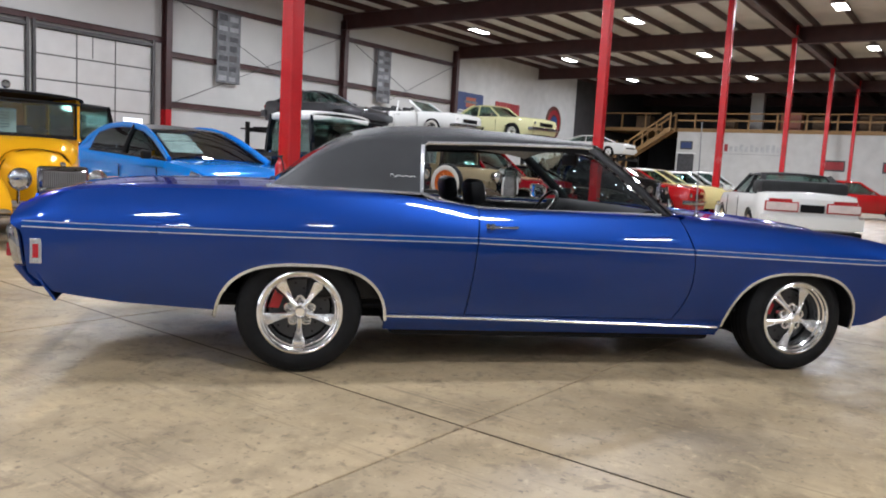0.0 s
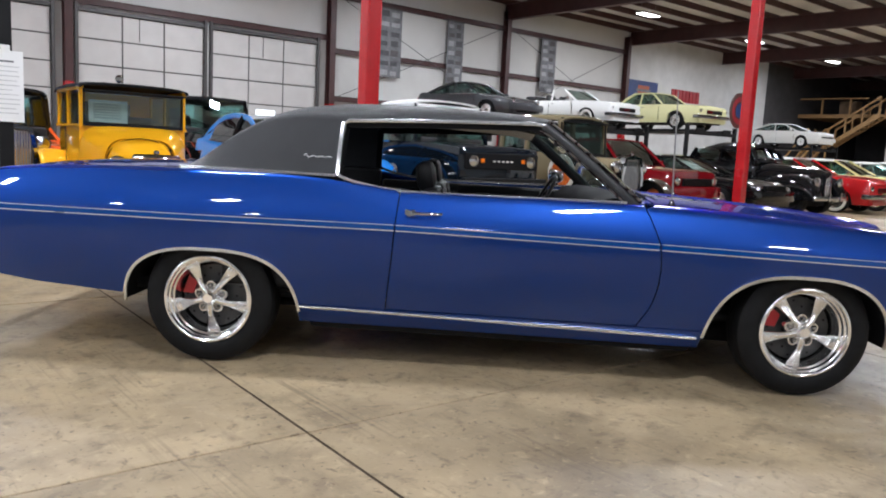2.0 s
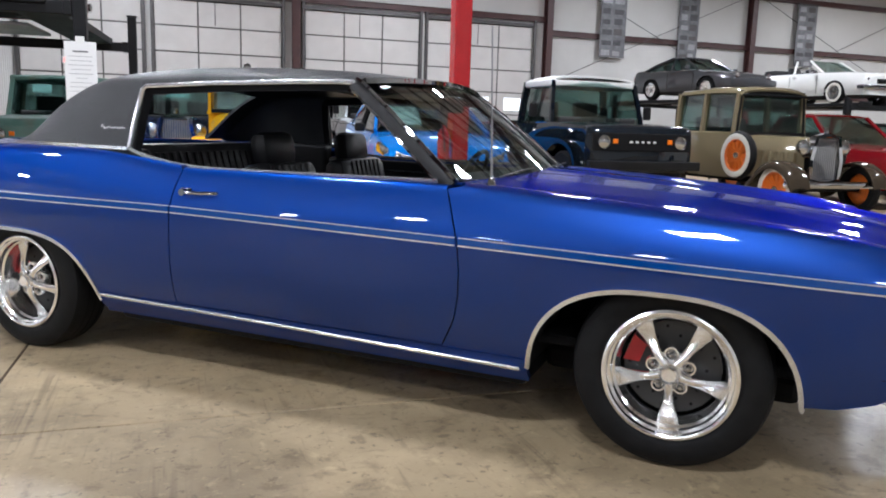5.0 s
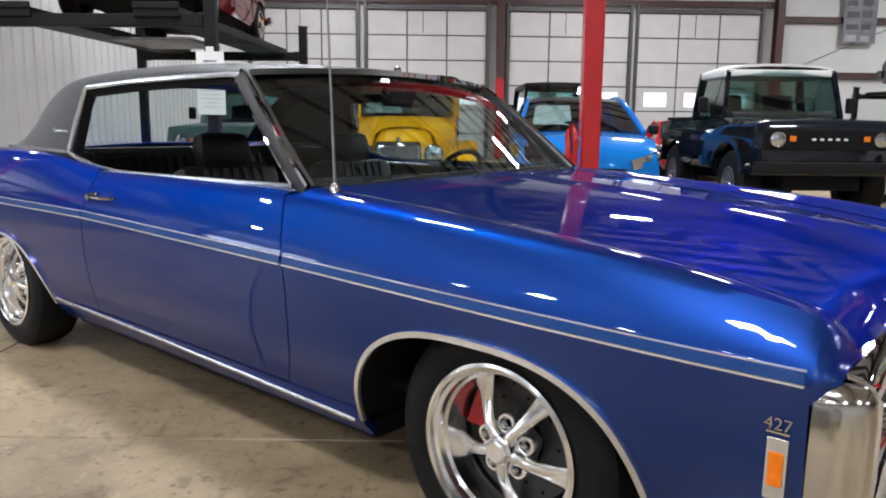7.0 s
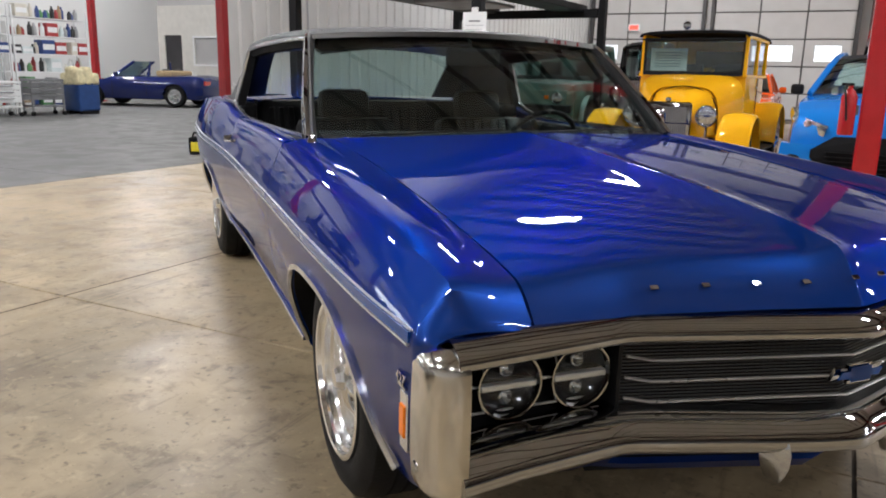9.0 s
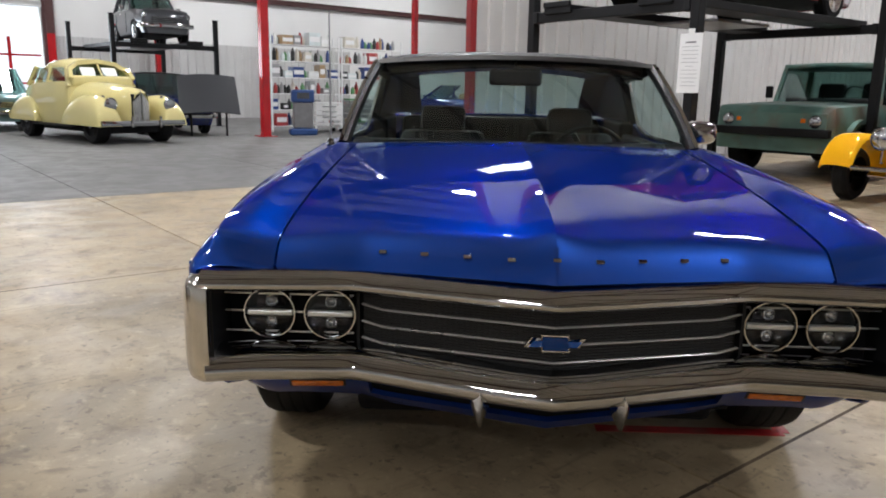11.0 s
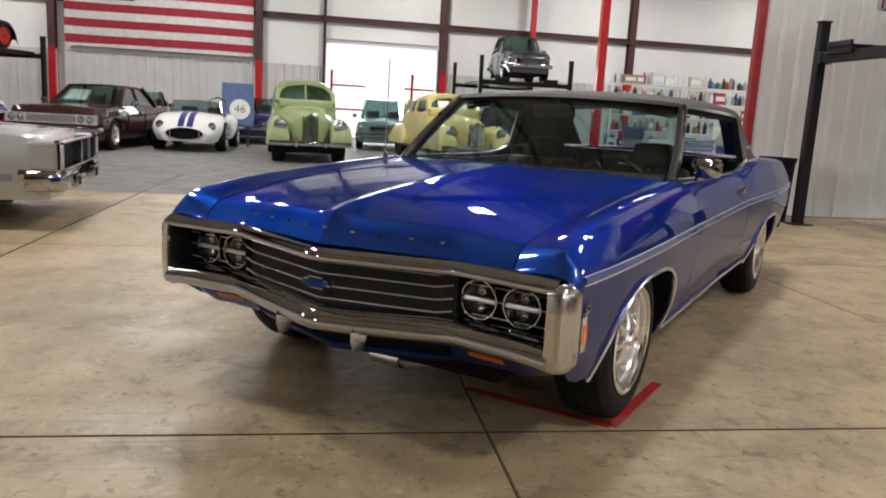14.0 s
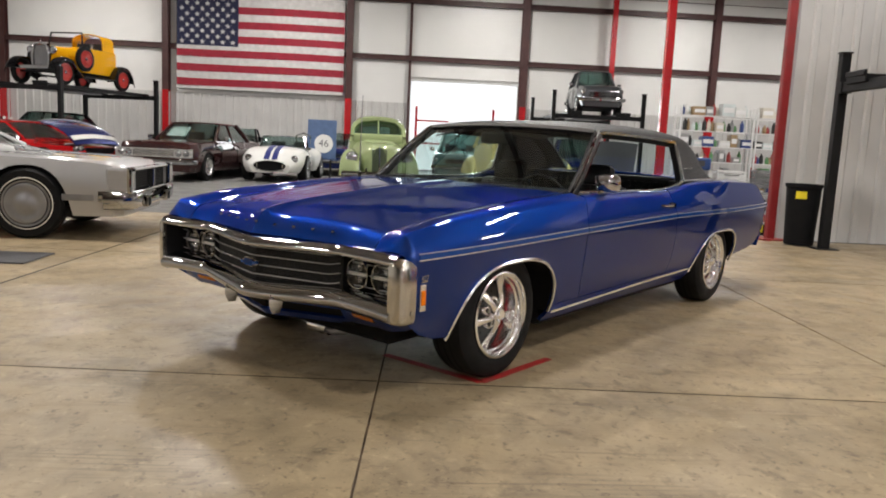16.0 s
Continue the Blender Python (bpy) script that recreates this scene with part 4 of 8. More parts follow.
# rear deck and tail
rows = []
for x in span(-2.92, -1.55, .08):
    zs = shoulder_z(x)
    rows.append([(x - .02 * math.cos(y * 1.5), y, zs + .006 + .028 * (1 - (y / .655) ** 2)) for y in [-.655 + 1.31 * k / 20 for k in range(21)]])
part("trunk_lid", grid(rows, thick=.012), M_BLUE, hero, smooth=40)
rows = []
for z in (.36, .45, .55, .65, .75, .84, .89):
    rows.append([(lerp_table([(.36, -2.80), (.5, -2.90), (.89, -2.93)], z) + .03 * (abs(y) / .9) ** 4, y * (1 - .16 * max(0, (z - .75) / .14)), z) for y in [-.90 + 1.8 * k / 20 for k in range(21)]])
part("tail_panel", grid(rows, thick=.012), M_BLUE, hero, smooth=40)
path = [(-2.925, .872), (-2.955, .892), (-2.985, .882), (-3.012, .83), (-3.028, .6), (-3.04, .3)]
path = path + [(-3.043, 0)] + [(x, -y) for x, y in path[::-1]]
rows = [[(x + dx, y * k, z) for x, y in path] for z, dx, k in ((.742, .030, .985), (.738, .010, .996), (.715, -.006, 1.0), (.66, .002, 1.0), (.60, .010, .998), (.55, .020, .992), (.535, .036, .98))]
part("rear_bumper", grid(rows, thick=.012), M_CHROME, hero, "chrome rear bumper", smooth=50)
rows = [[(x + dx, y * .985, z) for x, y in path] for z, dx in ((.532, .030), (.52, .026), (.49, .048), (.455, .075), (.428, .105))]
part("rear_valance", grid(rows, thick=.012), M_BLUE, hero, smooth=50)
TAIL_X = {.35: -3.03, .55: -3.02, .75: -3.008}
for y in (-.75, -.55, -.35, .35, .55, .75):
    part("tail_lamp", box((TAIL_X[abs(y)] - .012, y - .07, .57), (TAIL_X[abs(y)] + .02, y + .07, .64), .006), M_REDLENS, hero)

# roof shell in vinyl
Z_RAIL = [(-1.25, 1.300), (-.89, 1.278), (-.6, 1.298), (-.3, 1.310), (0, 1.318), (.17, 1.322), (.26, 1.318)]
Y_RAIL = [(-1.25, .770), (-.89, .792), (-.3, .765), (.0, .730), (.17, .700), (.26, .685)]
Z_TOP = [(-1.30, 1.362), (-1.1, 1.388), (-.8, 1.404), (-.4, 1.408), (0, 1.392), (.15, 1.372), (.27, 1.345)]


def roof_section(x, zr, yr, zt):
    pts = []
    for k in range(33):
        a = math.pi * k / 32
        y = yr * math.cos(a)
        f = max(0.0, math.sin(a)) ** .72
        pts.append((x, y, zr + (zt - zr) * f))
    return pts


rows = [[(px + .085 * (1 - (py / .7) ** 2) * max(0, min(1, (px + .25) / .45)), py, pz) for px, py, pz in roof_section(x, lerp_table(Z_RAIL, x), lerp_table(Y_RAIL, x), smooth_table(Z_TOP, x, .1))] for x in span(-.89, .185, .07)]
part("roof", grid(rows, thick=.018), M_VINYL, hero, "charcoal grained vinyl roof", smooth=50)
# rear roof and sail panels; the back window sits between them
X_EDGE = [(0, -.885), (.35, -1.15), (.55, -1.30), (.72, -1.43), (.86, -1.545), (1, -1.70)]
Z_EDGE = [(-1.72, .992), (-1.64, 1.06), (-1.55, 1.145), (-1.45, 1.225), (-1.35, 1.288), (-1.25, 1.335), (-1.1, 1.376), (-.885, 1.400)]
shell, pane = bmesh.new(), bmesh.new()
rows = []
for u in [k / 22 for k in range(23)]:
    x = lerp_table(X_EDGE, u)
    ztop = smooth_table(Z_EDGE, x, .05)
    zb = 1.000 if x < -.9 else 1.000
    sail = []
    zsh = ztop - lerp_table([(-1.7, .0), (-1.5, .04), (-1.25, .07), (-.885, .122)], x)
    for k in range(9):
        f = k / 8
        z = zb + (max(zsh, zb + .001) - zb) * f
        y = .868 + (lerp_table([(-1.7, .80), (-1.3, .765), (-.885, .792)], x) - .868) * f
        y -= lerp_table([(-1.7, .05), (-1.3, .02), (-.885, 0)], x) * 1.0
        sail.append((x, y, z))
    y1, z1 = sail[-1][1:]
    top = [(x, y1 * math.cos(a), z1 + (ztop - z1) * math.sin(a) ** .72) for a in [math.pi / 2 * k / 14 for k in range(1, 15)]]
    half = sail + top
    rows.append(half + [(px, -py, pz) for px, py, pz in half[-2::-1]])
vs = add_grid(shell, rows)
kill = [f for f in shell.faces if f.calc_center_median().x < -1.27 and abs(f.calc_center_median().y) < .60 and f.calc_center_median().z > 1.0]
keep = [[v.co.copy() for v in f.verts] for f in kill]
for q in keep:
    pane.faces.new([pane.verts.new(c - Vector((0, 0, .004))) for c in q])
bmesh.ops.delete(shell, geom=kill, context="FACES")
bmesh.ops.remove_doubles(shell, verts=shell.verts, dist=1e-4)
bmesh.ops.recalc_face_normals(shell, faces=shell.faces)
bmesh.ops.solidify(shell, geom=shell.faces[:], thickness=.016)
part("rear_roof", shell, M_VINYL, hero, "charcoal vinyl sail panels", smooth=50)
bmesh.ops.remove_doubles(pane, verts=pane.verts, dist=1e-4)
bw = part("rear_window", pane, M_WSGLASS, hero, smooth=60)
bw.visible_shadow = False
for sgn in (1, -1):
    part("roof_base_trim", sweep([(-1.74, sgn * .812, .999), (-1.6, sgn * .852, 1.002), (-1.3, sgn * .872, 1.004), (-.9, sgn * .884, 1.003)], [(-.006, -.007), (.006, -.007), (.006, .007), (-.006, .007)]), M_LIP, hero, smooth=40)
    loop = [(-.895, .874, 1.0), (-.893, .835, 1.14), (-.885, .795, 1.268), (-.86, .789, 1.282), (-.5, .779, 1.302), (-.1, .744, 1.316), (.10, .712, 1.322), (.165, .702, 1.318)]
    part("window_frame", sweep([(x, sgn * y, z) for x, y, z in loop], [(-.010, -.009), (.010, -.009), (.012, .0), (.010, .009), (-.010, .009)], (0, 0, 1)), M_LIP, hero, "chrome side-window frame", smooth=50)
    belt = [(.60, .815, .952), (.3, .835, .948), (0, .846, .944), (-.35, .853, .939), (-.52, .858, .940), (-.66, .863, .950), (-.79, .868, .972), (-.87, .872, .995), (-.895, .874, 1.01)]
    part("belt_trim", sweep([(x, sgn * y, z) for x, y, z in belt], [(-.010, -.008), (.010, -.008), (.010, .006), (-.010, .008)]), M_LIP, hero, smooth=50)
    part("window_seal", sweep([(x, sgn * (y - .028), z - .016) for x, y, z in loop], [(-.02, -.02), (.02, -.02), (.02, .02), (-.02, .02)]), M_BLACKMATT, hero, smooth=50)
    ap = [(.66, .800, .940), (.50, .775, 1.07), (.33, .735, 1.205), (.20, .700, 1.300), (.16, .69, 1.318)]
    part("windscreen_pillar", sweep([(x, sgn * y, z) for x, y, z in ap], [(-.014, -.036), (.014, -.036), (.020, -.022), (.021, -.004), (.018, .012), (.010, .023), (-.010, .023), (-.018, .012), (-.021, -.004), (-.020, -.022)], (1, 0, 0)), M_PILLAR, hero, smooth=40)
    part("pillar_trim", sweep([(x - .024, sgn * (y + .016), z - .030) for x, y, z in ap], [(-.006, -.004), (.006, -.004), (.006, .004), (-.006, .004)], (1, 0, 0)), M_CHROME, hero, smooth=40)
    part("pillar_trim", sweep([(x + .013, sgn * (y + .016), z + .016) for x, y, z in ap], [(-.008, -.006), (.008, -.006), (.008, .006), (-.008, .006)], (1, 0, 0)), M_CHROME, hero, smooth=40)
    # drawn script on the sail panel
    sc = [(-1.075 + .012 * k, sgn * .862, 1.092 + .013 * math.sin(k * 1.9) * (1 if k < 3 else .3)) for k in range(13)]
    part("sail_script", sweep(sc, ring_prof(.0016, 5)), M_SATIN, hero, "small chrome script ornament")
# windscreen
top_line = [(.185 + .085 * (1 - (y / .7) ** 2), y, 1.322 + .028 * (1 - (y / .7) ** 2)) for y in [-.69 + 1.38 * k / 24 for k in range(25)]]
base_line = [(.635 + .17 * (1 - (y / .79) ** 2), y, .952 + .008 * (1 - (y / .79) ** 2)) for y in [-.785 + 1.57 * k / 24 for k in range(25)]]
rows = []
for k in range(9):
    f = k / 8
    rows.append([tuple(a + (b - a) * f + (.012 * math.sin(math.pi * f) if i == 2 else 0) for i, (a, b) in enumerate(zip(p, q))) for p, q in zip(base_line, top_line)])
ws = part("windscreen", grid(rows, thick=.004), M_WSGLASS, hero, smooth=60)
ws.visible_shadow = False
part("windscreen_top_trim", sweep([(x + .012, y, z + .006) for x, y, z in top_line], [(-.008, -.010), (.008, -.010), (.008, .010), (-.008, .010)]), M_CHROME, hero, smooth=40)
part("windscreen_base_trim", sweep([(x + .008, y, z - .006) for x, y, z in base_line], [(-.008, -.006), (.008, -.006), (.008, .008), (-.008, .008)]), M_BLACK, hero, smooth=40)
for y in (-.35, .25):
    part("wiper", sweep([(.79, y - .3, .968), (.78, y, .978), (.775, y + .28, .985)], ring_prof(.004, 6)), M_BLACK, hero)
part("rear_view_mirror", box((.30, -.13, 1.22), (.33, .13, 1.30), .015), M_BLACK, hero)
part("mirror_stalk", cyl((.25, 0, 1.345), (.31, 0, 1.29), .008), M_CHROME, hero)

# aerial on the passenger-side fender and mirror on the driver's door
part("aerial_base", lathe([(0, .045), (.010, .045), (.016, .025), (.020, .006), (.024, 0), (.024, -.012)], pose(.824, -.835, .934), 20), M_CHROME, hero, smooth=50)
part("aerial", cyl((.824, -.835, .97), (.80, -.84, 1.52), .0045, .003, 8), M_GREYMETAL, hero, "thin upright aerial")
rows = []
for x, hw, hh in ((.475, .010, .008), (.470, .034, .026), (.455, .054, .040), (.43, .070, .050), (.40, .078, .055), (.375, .080, .056), (.368, .074, .051), (.374, .068, .046), (.374, .004, .003)):
    rows.append([(x, .905 + hw * math.copysign(abs(math.cos(2 * math.pi * k / 24)) ** .6, math.cos(2 * math.pi * k / 24)), 1.012 + hh * math.copysign(abs(math.sin(2 * math.pi * k / 24)) ** .6, math.sin(2 * math.pi * k / 24))) for k in range(24)])
mir = part("door_mirror", grid(rows, closed=True, cap=True), M_CHROME, hero, "chrome door mirror on a short stalk", smooth=45)
part("mirror_arm", sweep([(.43, .868, .935), (.425, .878, .955), (.42, .895, .975)], ring_prof(.014, 8)), M_CHROME, mir, smooth=60)

# ---- front end ----
def nose(y, back=0.0):
    """x of the bumper loop's face."""
    a = abs(y)
    return 2.418 - .255 * a - back if a < .52 else 2.418 - .255 * .52 + .085 * (a - .52) - 1.2 * max(0, a - .90) ** 1.6 - back


def bar_path(z0, z1, y_end, back=0.0, n=48):
    pts = []
    for k in range(n + 1):
        y = -y_end + 2 * y_end * k / n
        a = abs(y)
        z = z0 + (z1 - z0) * max(0, min(1, (a - .12) / .4))
        pts.append((nose(y, back), y, z))
    return pts


part("bumper_top_bar", sweep(bar_path(.710, .715, .915), [(-.05, -.022), (-.006, -.0265), (.014, -.0255), (.025, -.020), (.029, -.012), (.027, -.003), (.019, .009), (.006, .019), (-.012, .0255), (-.05, .027)], (0, 0, 1)), M_CHROME, hero, "chrome upper bar of the loop bumper", smooth=60)
part("bumper_lower_bar", sweep([(nose(y, -.005), y, z - .010 * max(0, (abs(y) - .78) / .17)) for (x, y, z) in bar_path(.470, .487, .905)], [(-.08, -.032), (-.035, -.046), (-.006, -.045), (.016, -.040), (.030, -.030), (.037, -.017), (.036, -.004), (.028, .010), (.016, .022), (.000, .033), (-.022, .042), (-.05, .047), (-.08, .042)], (0, 0, 1)), M_CHROME, hero, "chrome lower bar of the loop bumper", smooth=60)
for sgn in (1, -1):
    rows = []
    for z, gx in ((.432, -.026), (.436, -.010), (.446, .002), (.462, .008), (.50, .011), (.60, .012), (.69, .009), (.712, .001), (.723, -.012), (.728, -.03)):
        sec = []
        for a in range(15):
            t = a / 14
            # from the inner face round the corner to the side
            ang = math.pi / 2 * max(0, min(1, (t - .25) / .45))
            cx, cy, r = 2.285, .905, .055
            if t < .25:
                px, py = cx + r + gx, .892 + (.013) * t / .25
            elif t < .70:
                px, py = cx + (r + gx) * math.cos(ang), cy + (r + gx) * math.sin(ang)
            else:
                px, py = cx - (.034) * (t - .7) / .3, cy + r + gx
            sec.append((px, sgn * py, z))
        rows.append(sec)
    be = part("bumper_end", grid(rows, thick=.02), M_WORNCHROME, hero, "dulled chrome bumper end", smooth=50)
    part("bumper_bolt", lathe([(0, .008), (.012, .007), (.014, 0)], pose(2.275, sgn * .966, .49, -90 * sgn, 0, 0), 12), M_CHROME, be)
# dark recess behind the loop
rows = [[(min(2.24, nose(y, .11)) - .04, y, z) for y in [-.94 + 1.88 * k / 40 for k in range(41)]] for z in (.45, .72)]
part("grille_backing", grid(rows, thick=.01), M_BLACKMATT, hero)
rows = [[(nose(y, b), y, .492 - b * .15) for y in [-.93 + 1.86 * k / 40 for k in range(41)]] for b in (.02, .13)]
part("grille_floor", grid(rows, thick=.006), M_BLACK, hero)
# grille: fine black vanes with bright edges, and a dense egg-crate mesh
for k, z in enumerate((.677, .634, .587, .541)):
    pts = []
    for q in range(37):
        y = -.50 + 1.0 * q / 36
        pts.append((nose(y, .030), y, z + .012 * max(0, (abs(y) - .44) / .06)))
    part("grille_bar", sweep(pts, [(0, -.0024), (.006, -.0024), (.009, 0), (.006, .0024), (0, .0024)]), M_SATIN, hero, "thin bright grille bar")
for k in range(22):
    z = .52 + k * .0075
    pts = [(nose(y, .055), y, z) for y in [-.50 + q / 20 for q in range(21)]]
    part("grille_vane", sweep(pts, [(-.012, -.0015), (.004, -.0015), (.004, .0015), (-.012, .0015)]), M_VANE, hero)
for k in range(61):
    y = -.45 + .9 * k / 60
    part("grille_rib", box((nose(y, .07), y - .0018, .515), (nose(y, .058), y + .0018, .69)), M_VANE, hero)
for sgn in (1, -1):
    part("grille_side", box((nose(.51, .13), sgn * .512 - .004, .50), (nose(.51, .03), sgn * .512 + .004, .70)), M_BLACK, hero)
    for z in (.655, .605, .548):
        pts = [(2.222, sgn * y, z) for y in (.53, .6, .7, .8, .884)]
        part("lamp_bezel_bar", sweep(pts, [(0, -.002), (.005, -.002), (.007, 0), (.005, .002), (0, .002)]), M_SATIN, hero)
    for y in (.592, .757):
        lx = 2.232
        m = pose(lx, sgn * y, .606, 0, 90, 0)
        hl = part("headlight", lathe([(.068, -.06), (.073, .0), (.071, .010), (.067, .010), (.065, -.01), (.055, -.03), (0, -.034)], m, 40), M_CHROME, hero, "round headlight with chrome ring", smooth=40)
        part("lens", lathe([(.064, .004), (.05, .014), (.028, .020), (0, .022)], m, 32), M_LENS, hl, smooth=60)
        part("bar", box((lx - .012, sgn * y - .062, .598), (lx + .006, sgn * y + .062, .612), .003), M_SATIN, hl)
        for up in (1, -1):
            part("reflector", lathe([(.0, -.026), (.010, -.020), (.016, -.010), (.013, -.008)], m @ pose(-up * .030, 0, 0), 20), M_LENSIN, hl, smooth=60)
        part("reflector_cup", lathe([(.066, -.004), (.05, -.020), (.03, -.028), (0, -.030)], m, 32), M_BEZEL, hl, smooth=60)
# dark panels between the lamps and the bumper ends
for sgn in (1, -1):
    part("lamp_panel", box((2.14, sgn * .705 - .185, .46), (2.17, sgn * .705 + .185, .72)), M_BLACKMATT, hero)
    part("corner_panel", box((2.12, sgn * .888 - .004, .455), (2.33, sgn * .888 + .004, .715)), M_BLACK, hero)
# emblem in the grille: plain blue shape in a chrome edge
em = part("grille_emblem", grid([[(0, -.075, -.012), (0, -.028, -.012), (0, -.034, -.022), (0, .036, -.022), (0, .03, -.012), (0, .06, -.012)], [(0, -.06, .012), (0, -.03, .012), (0, -.036, .022), (0, .034, .022), (0, .028, .012), (0, .075, .012)]], thick=.008), M_CHROME, hero, "blue enamel emblem with chrome edge")
em.location = (2.405, 0, .600)
part("enamel", grid([[(.012, -.066, -.008), (.012, -.025, -.008), (.012, -.030, -.017), (.012, .032, -.017), (.012, .026, -.008), (.012, .054, -.008)], [(.012, -.054, .008), (.012, -.026, .008), (.012, -.032, .017), (.012, .030, .017), (.012, .024, .008), (.012, .066, .008)]], thick=.003), M_MOULD, em)
# bumper guards
for sgn in (1, -1):
    rows = []
    for z, hw, fw in ((.478, .010, .012), (.462, .020, .024), (.440, .027, .032), (.415, .026, .032), (.390, .018, .024), (.366, .006, .010)):
        cx = nose(.18, -.022)
        rows.append([(cx - .030, sgn * .18 - hw, z), (cx + fw * .35, sgn * .18 - hw * .55, z), (cx + fw, sgn * .18, z), (cx + fw * .35, sgn * .18 + hw * .55, z), (cx - .030, sgn * .18 + hw, z)])
    part("bumper_guard", grid(rows, closed=True, cap=True), M_CHROME, hero, "small pointed chrome bumper guard", smooth=25)
# lower valance with an intake opening and amber lamps
def valance_low(y):
    return lerp_table([(0, .322), (.45, .335), (.55, .350), (.78, .362), (.86, .382), (.92, .415), (.95, .421)], abs(y))


rows = []
for f in (0, .25, .5, .75, 1):
    rows.append([(nose(y, .035 + .05 * f + .03 * f * f + .11 * max(0, (abs(y) - .76) / .16) ** 2), y * (1 - .02 * f), .445 - .02 * max(0, (abs(y) - .7) / .25) + (valance_low(y) - .445) * f) for y in [-.922 + 1.844 * k / 60 for k in range(61)]])
bm = grid(rows)
cut = [f for f in bm.faces if abs(f.calc_center_median().y) < .50 and .365 < f.calc_center_median().z < .43]
bmesh.ops.delete(bm, geom=cut, context="FACES")
bmesh.ops.recalc_face_normals(bm, faces=bm.faces)
bmesh.ops.solidify(bm, geom=bm.faces[:], thickness=.015)
part("front_valance", bm, M_BLUE, hero, "blue lower valance with intake slot", smooth=40)
part("intake_backing", sweep([(nose(y, .12), y, .40) for y in [-.52 + 1.04 * k / 20 for k in range(21)]], [(-.01, -.06), (.01, -.06), (.01, .06), (-.01, .06)]), M_BLACKMATT, hero)
for sgn in (1, -1):
    tl = part("turn_lamp", box((-.012, -.072, -.014), (.005, .072, .014), .004), M_AMBERDARK, hero, "amber turn lamp in the valance")
    tl.matrix_local = pose(nose(.63, .064), sgn * .63, .404, 0, 38, -4 * sgn)
    part("lamp_frame", box((-.014, -.079, -.020), (.002, .079, .020), .004), M_BLACK, tl)
# a bright exhaust pipe bend and cross member under the nose
tip = part("exhaust_pipe", lathe([(.030, 0), (.036, .004), (.037, .25), (.042, .262), (.044, .275), (.036, .276), (.034, .24), (0, .235)], pose(1.93, -.07, .192, -90, 0, 0) @ Matrix.Diagonal((1, 1, .55, 1)), 24), M_ALLOY, hero, "worn steel pipe end under the nose", smooth=50)
part("pipe_bend", sweep([(1.93, .06, .192), (1.95, .13, .19), (1.93, .19, .20), (1.84, .22, .22)], ring_prof(.022, 10)), M_GREYMETAL, tip, smooth=60)
part("frame_rail", box((-1.9, -.55, .24), (1.8, .55, .29), .02), M_BLACKMATT, hero)
part("underbody", box((-2.55, -.80, .37), (2.1, .80, .41), .01), M_BLACKMATT, hero)
# chassis floor widened, plates added fore and aft, to block light below the car
part("chassis_floor", box((-1.03, -.83, .195), (1.0, .83, .30), .03), M_BLACKMATT, hero)
part("rear_floor", box((-2.5, -.78, .335), (-1.03, .78, .372), .015), M_BLACKMATT, hero)
part("engine_tray", box((1.0, -.56, .20), (1.97, .56, .31), .03), M_BLACKMATT, hero)
part("engine_cross_member", box((1.4, -.5, .16), (1.62, .5, .24), .02), M_BLACKMATT, hero)

